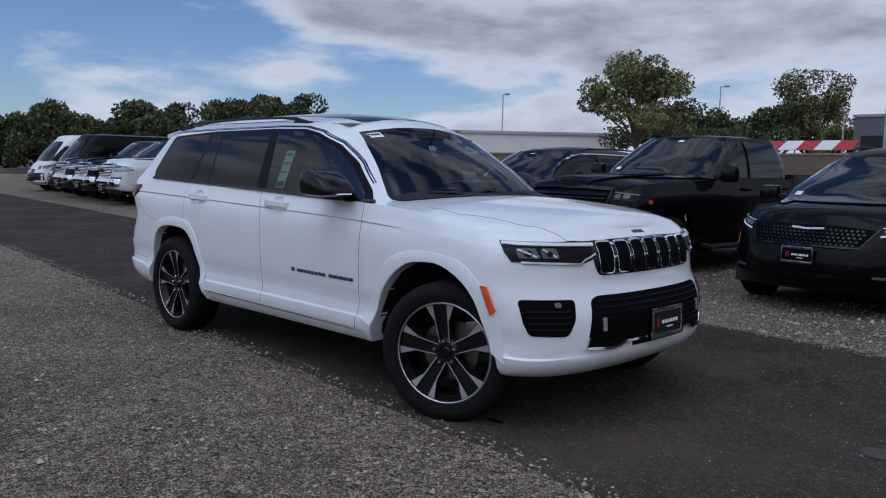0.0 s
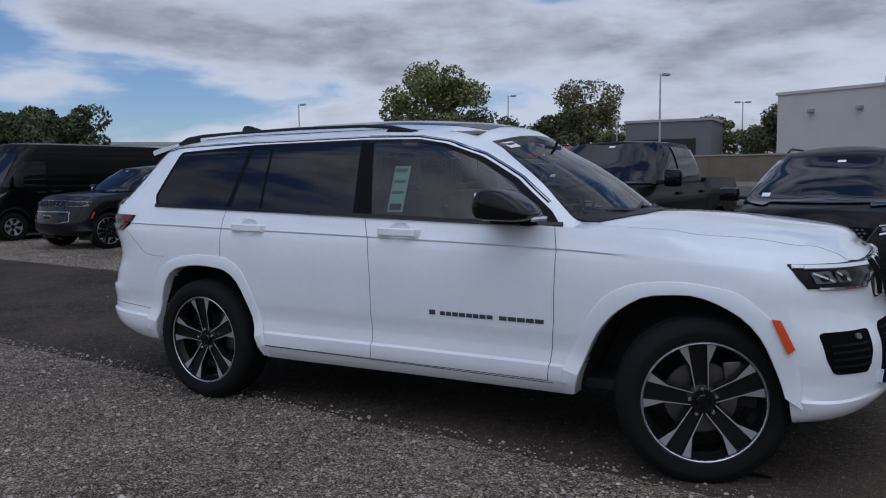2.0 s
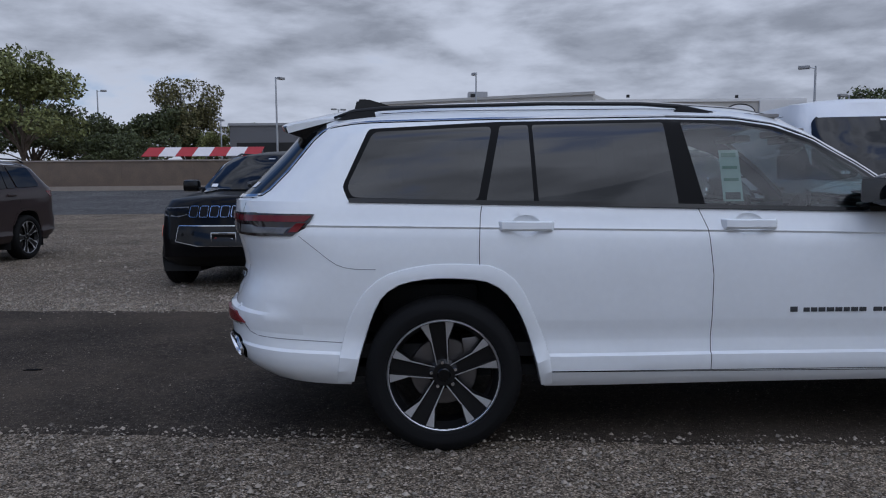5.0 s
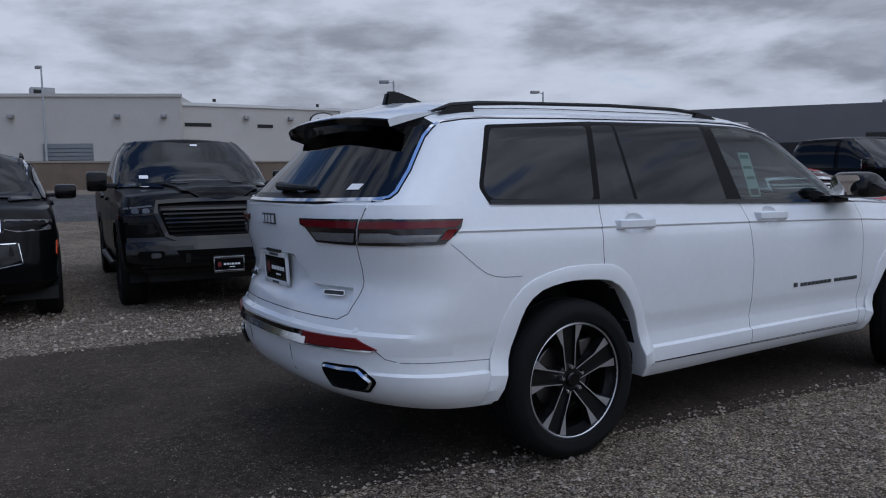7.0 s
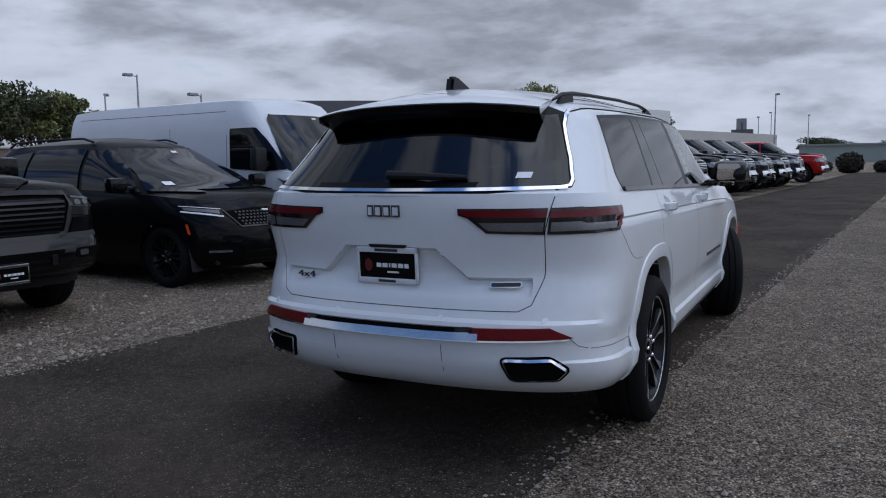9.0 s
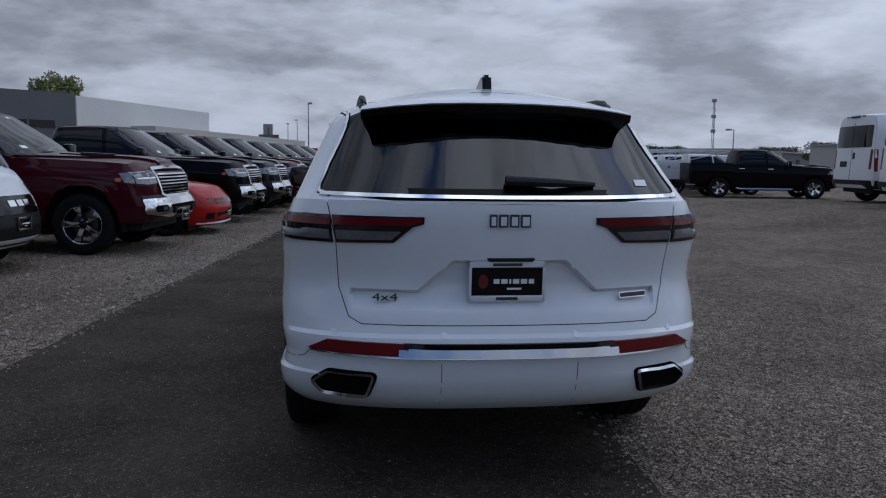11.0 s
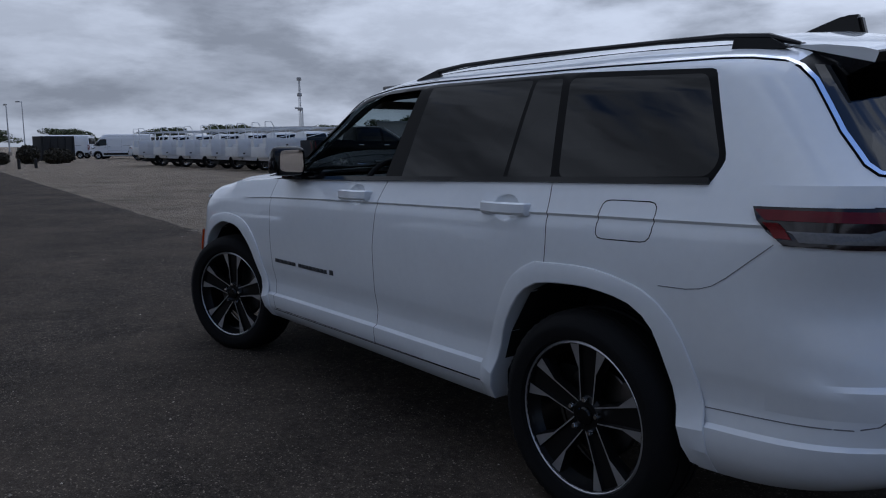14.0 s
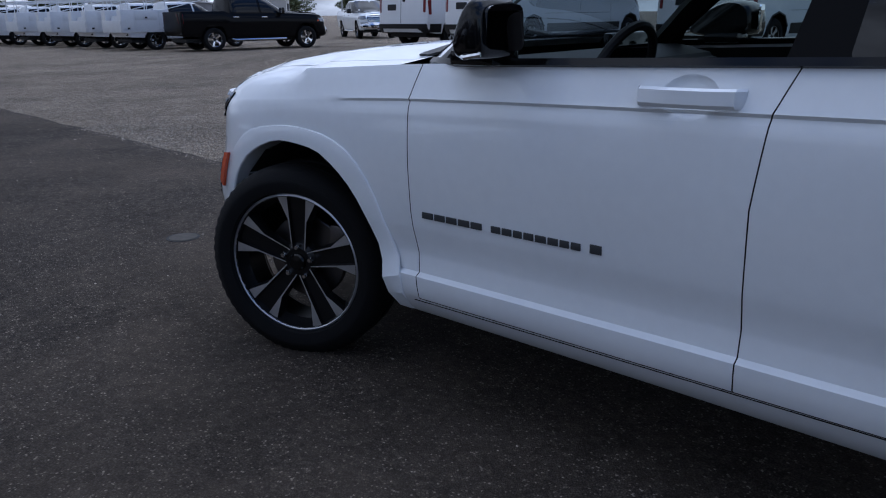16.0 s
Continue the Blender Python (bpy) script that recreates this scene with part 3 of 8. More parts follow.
def plate(parent, m, name="licence_plate", frame_mat="bright"):
    """A dealer plate in a chrome frame: dark field, red disc, plain bars for the lettering."""
    bm = bmesh.new()
    box(bm, (-0.004, -0.15, -0.07), (0.004, 0.15, 0.07))
    p = part(name, bm, "gloss_black", parent, "dark dealer plate in a chrome frame")
    p.matrix_basis = m
    bm = bmesh.new()
    for lo, hi in (((-0.006, -0.158, 0.058), (0.01, 0.158, 0.083)), ((-0.006, -0.158, -0.083), (0.01, 0.158, -0.058)), ((-0.006, -0.158, -0.083), (0.01, -0.146, 0.083)), ((-0.006, 0.146, -0.083), (0.01, 0.158, 0.083))):
        box(bm, lo, hi, bevel=0.003)
    part("plate_frame", bm, frame_mat, p)
    bm = bmesh.new()
    prism(bm, [(-0.098 + 0.02 * math.cos(a), 0.030 * math.sin(a)) for a in [k * math.pi / 6 for k in range(12)]], 0.004, 0.0055, "x")
    part("roundel", bm, "plate_red", p)
    bm = bmesh.new()
    y = -0.055
    for w in (0.024, 0.026, 0.008, 0.026, 0.026, 0.022):
        box(bm, (0.004, y, -0.009), (0.0056, y + w, 0.010))
        y += w + 0.007
    for y0, w, z in ((0.0, 0.06, -0.034),):
        box(bm, (0.004, y0, z), (0.0056, y0 + w, z + 0.008))
    part("lettering", bm, "paper_white", p)
    bm = bmesh.new()
    box(bm, (0.0101, -0.06, 0.064), (0.0112, 0.06, 0.076)), box(bm, (0.0101, -0.045, -0.076), (0.0112, 0.045, -0.064))
    part("frame_print", bm, "ink", p)
    return p


def trace(tree, pts, axis, sign, step=0.03):
    """Points and normals where a line, seen along an axis, lies on a body."""
    i, j, k = AX[axis]
    out = []
    for p, q in zip(pts, pts[1:]):
        n = max(1, int(math.dist(p, q) / step))
        for c in range(n + (q == pts[-1])):
            u = c / n
            o, way = Vector((0, 0, 0)), Vector((0, 0, 0))
            o[i], o[j], o[k] = p[0] + (q[0] - p[0]) * u, p[1] + (q[1] - p[1]) * u, 4.0 * sign
            way[k] = -sign
            hit, no, idx, d = tree.ray_cast(o, way)
            if hit is None:
                continue
            out.append((hit, no if no.dot(way) < 0 else -no))
    return out


def band(path, width, lift=0.005, thick=0.008, lift2=None):
    """A strip laid along a traced line; lift2 tilts its far edge."""
    lift2 = lift if lift2 is None else lift2
    bm = bmesh.new()
    rows = []
    for i, (p, n) in enumerate(path):
        a, b = path[max(0, i - 1)], path[min(len(path) - 1, i + 1)]
        t = (b[0] - a[0]).normalized()
        n = (a[1] + n + b[1]).normalized()
        c = t.cross(n).normalized() * (width / 2)
        rows.append([bm.verts.new(p + v) for v in (c + n * (lift - thick), c + n * lift, -c + n * lift2, -c + n * (lift2 - thick))])
    for r0, r1 in zip(rows, rows[1:]):
        for k in range(4):
            bm.faces.new((r0[k], r0[(k + 1) % 4], r1[(k + 1) % 4], r1[k]))
    bm.faces.new(rows[0]), bm.faces.new(rows[-1][::-1])
    bmesh.ops.recalc_face_normals(bm, faces=list(bm.faces))
    return bm


# ---- the white SUV ----
ARCH_R = [(-2.0, 0.20), (-1.987, 0.357), (-1.925, 0.585), (-1.835, 0.785), (-1.722, 0.848), (-1.554, 0.867), (-1.361, 0.854), (-1.252, 0.80), (-1.143, 0.621), (-1.062, 0.324), (-1.05, 0.20)]
ARCH_F = [(0.945, 0.20), (0.96, 0.338), (1.016, 0.515), (1.09, 0.67), (1.196, 0.785), (1.338, 0.858), (1.503, 0.871), (1.686, 0.815), (1.812, 0.704), (1.885, 0.541), (1.915, 0.447), (1.94, 0.20)]
HERO = dict(
    levels=[0.30, 0.32, 0.35, 0.385, 0.43, 0.460, 0.466, 0.472, 0.50, 0.53, 0.545, 0.60, 0.630, 0.645, 0.70, 0.745, 0.80, 0.86, 0.92, 0.98, 1.03, 1.06, 1.078, 1.088, 1.10, 1.14, 1.175, 1.2],
    zb=[(-2.75, 0.385), (-2.5, 0.37), (-2.0, 0.335), (-1.0, 0.315), (0.0, 0.325), (0.96, 0.33), (1.9, 0.295), (2.1, 0.285), (2.4, 0.335)],
    zt=[(-2.7, 1.25), (-2.0, 1.238), (-0.3, 1.20), (0.85, 1.165), (1.2, 1.145), (1.6, 1.12), (2.0, 1.085), (2.35, 1.04)],
    xf=[(0.30, 2.130), (0.35, 2.265), (0.43, 2.340), (0.56, 2.355), (0.70, 2.345), (0.80, 2.315), (0.86, 2.285), (0.92, 2.275), (1.06, 2.265), (1.10, 2.250), (1.14, 2.230), (1.175, 2.195), (1.2, 2.150)],
    xr=[(0.30, -2.60), (0.35, -2.67), (0.43, -2.712), (0.5, -2.725), (0.60, -2.735), (0.625, -2.73), (0.65, -2.695), (0.70, -2.685), (0.745, -2.675), (0.80, -2.665), (0.92, -2.672), (1.03, -2.682), (1.14, -2.692), (1.2, -2.69)],
    w=[(0.30, 0.895), (0.32, 0.915), (0.35, 0.935), (0.385, 0.952), (0.43, 0.957), (0.460, 0.956), (0.466, 0.946), (0.472, 0.937), (0.50, 0.934), (0.53, 0.930), (0.545, 0.929), (0.60, 0.938), (0.630, 0.944), (0.645, 0.946), (0.745, 0.951), (0.86, 0.955), (0.98, 0.95), (1.06, 0.940), (1.078, 0.931), (1.088, 0.938), (1.10, 0.932), (1.14, 0.918), (1.2, 0.893)],
    Lr=0.5, Lf=0.56, nr=2.5, nf=2.4)
HERO_G = dict(
    zr=[(-2.4, 1.595), (-2.1, 1.645), (-1.3, 1.672), (-0.5, 1.672), (0.0, 1.655), (0.3, 1.63), (0.5, 1.60)],
    xf=[(0, 1.14), (0.25, 0.99), (0.47, 0.86), (0.86, 0.58), (1, 0.45)],
    xr=[(0, -2.692), (0.1, -2.655), (0.5, -2.51), (1, -2.33)],
    w=[(0, 0.893), (0.3, 0.840), (0.7, 0.765), (0.9, 0.720), (1, 0.645)],
    Lr=0.5, Lf=0.5, nr=2.5, nf=2.4)
PANES = [
    ("quarter", [(-1.886, 1.584), (-2.012, 1.312), (-1.985, 1.26), (-1.370, 1.240), (-1.29, 1.608)]),
    ("fixed", [(-1.25, 1.610), (-1.33, 1.236), (-1.095, 1.230), (-1.108, 1.614)]),
    ("rear", [(-1.088, 1.614), (-1.072, 1.229), (-0.383, 1.212), (-0.423, 1.622)]),
    ("front", [(-0.335, 1.62), (-0.252, 1.207), (0.79, 1.182), (0.752, 1.23), (0.55, 1.385), (0.344, 1.505), (0.132, 1.58), (-0.057, 1.612)]),
]
DOOR_F = [(-0.30, 1.32), (-0.295, 1.20), (-0.25, 1.083), (-0.228, 0.868), (-0.231, 0.40), (0.831, 0.40), (0.862, 0.70), (0.869, 1.059), (0.845, 1.165), (0.83, 1.32)]
DOOR_R = [(-1.335, 1.32), (-1.362, 1.167), (-1.370, 1.0), (-1.365, 0.83), (-1.25, 0.79), (-1.143, 0.60), (-1.05, 0.40), (-0.231, 0.40), (-0.228, 0.868), (-0.25, 1.083), (-0.295, 1.20), (-0.30, 1.32)]


def split_panel(bm, poly, axis, keep, gap=0.0019):
    """Cuts a panel free with a gap round it; returns the panel's faces."""
    cut(bm, grow(poly, gap), axis, keep)
    cut(bm, grow(poly, -gap), axis, keep)
    i, j, k = AX[axis]
    po, pi = grow(poly, gap), grow(poly, -gap)
    ring, mid = [], []
    for f in bm.faces:
        c = f.calc_center_median()
        if keep and not keep(c):
            continue
        if inside(pi, c[i], c[j]):
            mid.append(f)
        elif inside(po, c[i], c[j]):
            ring.append(f)
    bmesh.ops.delete(bm, geom=ring, context="FACES")
    return [f for f in mid if f.is_valid]


def mirror_y(poly):
    return [(-a, b) for a, b in poly][::-1]


def build_hero():
    car = thing("suv", pose(0, 0, 0), "white three-row SUV parked across an asphalt lane edge", "car")
    lv, zb, zt = body_levels(HERO)
    crown = curve([(0.9, 0.05), (1.4, 0.075), (2.0, 0.065), (2.3, 0.03)])
    low = stack(lv, [(0.90, 9)], crown, K=16, nside=64)
    top = stack(house_levels(HERO_G, zt, 10), [(-9, 9)], curve([(-2.4, 0.05), (-2.0, 0.10), (-0.7, 0.115), (0.0, 0.10), (0.3, 0.08), (0.5, 0.04)]), K=14, nside=52, M_=12)
    def pinch(bm):
        for v in bm.verts:
            x, y, z = v.co
            if x < -2.05 and 0.60 < z < 1.08:
                k = min(1, (-2.05 - x) / 0.3) * max(0, 1 - abs(z - 0.93) / 0.15)
                v.co.x += 0.022 * k * min(1, abs(y) / 0.6)
                v.co.y -= 0.026 * k * (1 if y > 0 else -1) * (abs(y) > 0.3)

    pinch(low)
    # the sill's flare dies out on the front bumper, and the shoulder line on the front wing
    for v in low.verts:
        x, y, z = v.co
        if x > 1.86 and z < 0.47:
            k = min(1, (x - 1.86) / 0.06)
            lim = 0.928 - 0.30 * (0.47 - z)
            if abs(y) > lim:
                v.co.y += k * ((lim if y > 0 else -lim) - y)
    for k in range(8):
        bmesh.ops.smooth_vert(low, verts=[v for v in low.verts if 1.12 + 0.05 * k < v.co.x < 2.0 and 0.95 < v.co.z < 1.13 and abs(v.co.y) > 0.7], factor=0.5, use_axis_y=True)
    tree = tree_of(low, top)
    # dark inner skin behind the panel gaps
    inner = stack(lv, (), None, K=16, nside=64)
    pinch(inner)
    inner.normal_update()
    for v in inner.verts:
        v.co -= v.normal * 0.06
    for poly in (ARCH_R, ARCH_F):
        for b in (low, inner):
            bmesh.ops.delete(b, geom=cut(b, grow(poly, 0.014), "y"), context="FACES")
    part("inner_body", inner, "under", car)
    # doors
    for poly, nm in ((DOOR_F, "front_door"), (DOOR_R, "rear_door")):
        fs = split_panel(low, poly, "y", None)
        for s in (1, -1):
            d = take(low, [f for f in fs if f.is_valid and f.calc_center_median().y * s > 0])
            hx = -0.05 if nm == "front_door" else -1.14
            for q in (1.0, 0.85, 0.6, 0.3):
                cut(d, [(hx + 0.075 * q * math.cos(a), 1.117 + 0.052 * q * math.sin(a)) for a in [k * math.pi / 8 for k in range(16)]], "y")
            for v in d.verts:
                q = ((v.co.x - hx) / 0.075) ** 2 + ((v.co.z - 1.117) / 0.052) ** 2
                if q < 1:
                    v.co.y -= s * 0.020 * (1 - q ** 1.5)
            if nm == "front_door" and s > 0:
                DOORS["fl"] = part(nm, d, "white", car, "white door with the window lowered")
            else:
                DOORS[("f" if nm[0] == "f" else "r") + ("l" if s > 0 else "r")] = part(nm, d, "white", car)
    fs = split_panel(low, rounded([(-1.84, 1.175), (-1.612, 1.172), (-1.597, 1.04), (-1.825, 1.045)], 0.035), "y", lambda c: c.y > 0)
    part("fuel_door", take(low, fs), "white", car)
    hood = [(0.97, 0.80), (1.5, 0.775), (1.95, 0.70), (2.13, 0.60), (2.185, 0.45), (2.205, 0.2), (2.21, 0)]
    hood = hood + [(x, -y) for x, y in hood[-2::-1]]
    fs = split_panel(low, hood, "z", lambda c: c.z > 0.98 and c.x > 0.85)
    part("bonnet", take(low, fs), "white", car)
    gate = [(0.748, 1.34), (0.745, 1.27), (0.703, 1.085), (0.692, 0.89), (0.652, 0.775), (0.60, 0.748)]
    gate = gate + mirror_y(gate)
    fs = split_panel(low, gate, "x", lambda c: c.x < -2.2)
    g = take(low, fs)
    rec = [(0.235, 1.012), (0.375, 0.887), (0.655, 0.887), (0.645, 0.79), (-0.645, 0.79), (-0.655, 0.887), (-0.375, 0.887), (-0.235, 1.012)]
    cut(g, rec, "x"), cut(g, grow(rec, -0.016), "x")
    inner_r = grow(rec, -0.014)
    for v in g.verts:
        if inside(inner_r, v.co.y, v.co.z):
            v.co.x += 0.030 * min(1, max(0, (v.co.z - 0.79) / 0.09))
    gate_ob = part("tailgate", g, "white", car)
    # bumper skins
    fs = [f for f in low.faces if f.calc_center_median().x < -2.0 and f.calc_center_median().z < 0.62]
    part("rear_bumper", take(low, fs), "white", car)
    fs = [f for f in low.faces if f.calc_center_median().x > 1.93 and f.calc_center_median().z < 0.86]
    part("front_bumper", take(low, fs), "white", car)
    part("body", low, "white", car)

    # cabin: panes cut out of the shell
    for nm, poly in PANES:
        fs = cut(top, rounded(poly, 0.03) if nm == "quarter" else rounded(poly, 0.012, 2), "y", lambda c: c.x < 0.95 and c.z < 1.66)
        for s in (1, -1):
            b = take(top, [f for f in fs if f.is_valid and f.calc_center_median().y * s > 0])
            if nm == "front" and s > 0:
                b.free()
                continue
            part("window_pane", b, "clear" if nm == "front" else "tint", car, "clear front window" if nm == "front" else "dark privacy glass")
    # gloss black round the panes
    rim_line = [(-1.91, 1.60), (-2.035, 1.312), (-2.0, 1.236), (0.86, 1.155), (0.79, 1.235), (0.575, 1.402), (0.36, 1.525), (0.14, 1.600), (-0.05, 1.632), (-0.43, 1.640), (-1.25, 1.632)]
    fs = cut(top, rounded(rim_line, 0.02, 2), "y", lambda c: c.x < 0.97 and c.z < 1.68)
    for s in (1, -1):
        part("window_surround", take(top, [f for f in fs if f.is_valid and f.calc_center_median().y * s > 0]), "pillar", car)
    wind = rounded([(0.46, 1.78), (0.495, 1.69), (0.515, 1.645), (0.695, 1.30), (0.75, 1.185), (0.5, 1.175)], 0.03)
    wind = wind + mirror_y(wind)
    head = [(0.40 - 0.25 * (y * 0.1) ** 2, y * 0.1) for y in range(-6, 7)]
    cut(top, head + [(2.0, 0.6), (2.0, -0.6)], "z", lambda c: c.z > 1.45 and c.x > 0.1)
    fs = cut(top, wind, "x", lambda c: c.x > 0.40 - 0.25 * c.y ** 2)
    part("windscreen", take(top, fs), "wind", car, "clear windscreen")
    back = rounded([(0.615, 1.62), (0.70, 1.45), (0.775, 1.285), (0.4, 1.272)], 0.03)
    back = back + mirror_y(back)
    fs = cut(top, back, "x", lambda c: c.x < -2.2 and c.z < 1.64)
    part("rear_window", take(top, fs), "tint", gate_ob, "dark rear window")
    side = [(-2.9, 1.20), (-2.56, 1.262), (-2.48, 1.268), (-2.405, 1.30), (-2.32, 1.39), (-2.20, 1.545), (-2.13, 1.602), (-2.17, 1.74), (-2.9, 1.74)]
    fs = cut(top, side, "y", lambda c: c.x < -2.05 and c.z < 1.75)
    part("rear_glass_side", take(top, fs), "pillar", car)
    lining = top.copy()
    lining.normal_update()
    for v in lining.verts:
        v.co -= v.normal * 0.03
    bmesh.ops.delete(lining, geom=[f for f in lining.faces if f.calc_center_median().x < -2.1], context="FACES")
    part("cabin_lining", lining, "seat", car)
    part("roof", top, "white", car)

    def lay(name, poly, axis, sign, mat, parent=car, lift=0.004, depth=0.008, step=0.07, label=""):
        return part(name, draped(tree, poly, axis, sign, lift, depth, step), mat, parent, label)

    for s in (1, -1):
        # bright line over the windows and down the rear pillar
        line = [(-2.50, 1.266), (-2.44, 1.277), (-2.405, 1.30), (-2.32, 1.39), (-2.20, 1.545), (-2.15, 1.59), (-2.10, 1.613), (-2.0, 1.629), (-1.9, 1.636), (-1.3, 1.648), (-0.4, 1.656), (-0.06, 1.648), (0.15, 1.614), (0.37, 1.537), (0.59, 1.410), (0.76, 1.279)]
        part("chrome_line", band(trace(tree, line[:11], "y", s), 0.015, 0.006, 0.010), "chrome", car)
        part("chrome_line", band(trace(tree, line[10:], "y", s), 0.008, 0.004, 0.008), "bright", car)
        part("window_seal", band(trace(tree, line, "y", s), 0.024, 0.002, 0.008), "seam", car)
        part("waist_moulding", band(trace(tree, [(-2.0, 1.243), (-1.3, 1.226), (-0.3, 1.199), (0.86, 1.166)], "y", s, 0.05), 0.020, 0.015, 0.022), "gloss_black", car)
        # swelling arch trims
        for arch, out_ in ((ARCH_R, [(-2.075, 0.345), (-2.036, 0.572), (-1.93, 0.80), (-1.80, 0.895), (-1.552, 0.938), (-1.332, 0.930), (-1.196, 0.856), (-1.095, 0.665), (-1.025, 0.470), (-1.01, 0.33)]),
                           (ARCH_F, [(0.90, 0.335), (0.908, 0.46), (0.97, 0.60), (1.05, 0.765), (1.165, 0.875), (1.30, 0.918), (1.45, 0.930), (1.69, 0.902), (1.83, 0.81), (1.93, 0.69), (1.975, 0.52), (1.985, 0.40)])):
            a = [p for p in arch if p[1] > 0.25]
            n = 26
            def along(ps):
                L_ = [0]
                for p, q in zip(ps, ps[1:]):
                    L_.append(L_[-1] + math.dist(p, q))
                fx, fz = curve(list(zip(L_, [p[0] for p in ps]))), curve(list(zip(L_, [p[1] for p in ps])))
                return [(fx(L_[-1] * k / n), fz(L_[-1] * k / n)) for k in range(n + 1)]
            pi, po = along(a), along(out_)
            bm = bmesh.new()
            rows = []
            for (x0, z0), (x1, z1) in zip(pi, po):
                row = []
                for u, h in ((1.0, 0.0), (0.985, 0.006), (0.9, 0.008), (0.3, 0.010), (0.05, 0.010), (0.0, 0.005)):
                    x, z = x0 + (x1 - x0) * u, z0 + (z1 - z0) * u
                    hit = tree.ray_cast(Vector((x, 3 * s, z)), Vector((0, -s, 0)))[0]
                    y = hit.y if hit else 0.9 * s
                    row.append(bm.verts.new((x, y + s * h, z)))
                y = row[-1].co.y
                row.append(bm.verts.new((x0, y - s * 0.09, z0)))
                rows.append(row)
            for r0, r1 in zip(rows, rows[1:]):
                for k in range(len(r0) - 1):
                    bm.faces.new((r0[k], r0[k + 1], r1[k + 1], r1[k]))
            bmesh.ops.recalc_face_normals(bm, faces=list(bm.faces))
            if sum(f.normal.y for f in bm.faces) * s < 0:
                bmesh.ops.reverse_faces(bm, faces=list(bm.faces))
            part("arch_trim", bm, "white", car, angle=25)
            # dark wheel housing
            bm = bmesh.new()
            pts = [(x, max(z, 0.36)) for x, z in arch]
            va, vb = [bm.verts.new((x, s * 0.90, z)) for x, z in pts], [bm.verts.new((x, s * 0.50, z)) for x, z in pts]
            for k in range(len(pts) - 1):
                bm.faces.new((va[k], va[k + 1], vb[k + 1], vb[k]))
            bm.faces.new(vb)
            part("wheel_housing", bm, "under", car)
        # sill step line, side marker, handles
        part("sill_line", band(trace(tree, [(-1.02, 0.398), (0.86, 0.39)], "y", s, 0.1), 0.003, 0.0015, 0.003), "seam", car)
        hdl = []
        for x0, dr in ((-1.14, "r"), (-0.05, "f")):
            door = DOORS[dr + ("l" if s > 0 else "r")]
            bm = bmesh.new()
            pts = [(x0 - 0.137, 0.915, 1.117), (x0 - 0.12, 0.945, 1.118), (x0 - 0.05, 0.962, 1.117), (x0 + 0.05, 0.962, 1.116), (x0 + 0.12, 0.948, 1.115), (x0 + 0.137, 0.918, 1.114)]
            for p, q in zip(pts, pts[1:]):
                prof = [(-0.002, 0.024), (0.009, 0.018), (0.011, -0.014), (0.003, -0.024), (-0.010, -0.016), (-0.010, 0.017)]
                a = [bm.verts.new((p[0], s * (p[1] + dy), p[2] + dz)) for dy, dz in prof]
                b = [bm.verts.new((q[0], s * (q[1] + dy), q[2] + dz)) for dy, dz in prof]
                for k in range(6):
                    bm.faces.new((a[k], a[(k + 1) % 6], b[(k + 1) % 6], b[k]))
            bmesh.ops.remove_doubles(bm, verts=list(bm.verts), dist=1e-4)
            for z in (0,):
                ends = [e for e in bm.edges if len(e.link_faces) == 1]
                bmesh.ops.holes_fill(bm, edges=ends, sides=8)
            bmesh.ops.recalc_face_normals(bm, faces=list(bm.faces))
            h = part("door_handle", bm, "white", door)
        # lettering on the front door
        for x1, ws, hh in ((0.81, [0.046, 0.042, 0.042, 0.044, 0.042], 0.021), (0.53, [0.034, 0.034, 0.030, 0.034, 0.036, 0.033, 0.030, 0.030], 0.021), (0.19, [0.036], 0.026)):
            for w_ in ws:
                hit = tree.ray_cast(Vector((x1 - w_ / 2, 3 * s, 0.69)), Vector((0, -s, 0)))[0]
                bm = bmesh.new()
                box(bm, (x1 - w_, min(hit.y - s * 0.003, hit.y + s * 0.004), 0.683), (x1, max(hit.y - s * 0.003, hit.y + s * 0.004), 0.683 + hh), bevel=0.0012)
                part("letter_bar", bm, "ink", DOORS["f" + ("l" if s > 0 else "r")])
                x1 -= w_ + 0.007
        lay("side_marker", [(1.852, 0.79), (1.885, 0.785), (1.945, 0.665), (1.92, 0.645)], "y", s, "amber", lift=0.022, depth=0.012, label="amber side marker")
        # headlamps
        hl = lay("headlamp", [(0.85 * s, 1.018), (0.845 * s, 0.918), (0.56 * s, 0.905), (0.49 * s, 0.93), (0.47 * s, 1.016)], "x", 1, "lamp_dark", lift=0.006, depth=0.012, label="dark headlamp unit with a bright upper line")
        lay("headlamp_side", [(1.90, 1.020), (1.985, 0.918), (2.06, 0.918), (2.06, 1.018)], "y", s, "lamp_dark", hl, lift=0.006, depth=0.012)
        part("running_light", band(trace(tree, [(0.475 * s, 0.997), (0.66 * s, 1.000), (0.845 * s, 1.004)], "x", 1), 0.018, 0.020, 0.014, 0.020), "lamp_white", hl)
        part("running_light", band(trace(tree, [(1.915, 1.008), (2.06, 1.004)], "y", s), 0.016, 0.016, 0.012), "lamp_white", hl)
        part("lamp_trim", band(trace(tree, [(0.475 * s, 0.955), (0.55 * s, 0.925), (0.57 * s, 0.908), (0.84 * s, 0.918)], "x", 1), 0.010, 0.014, 0.012), "bright", hl)
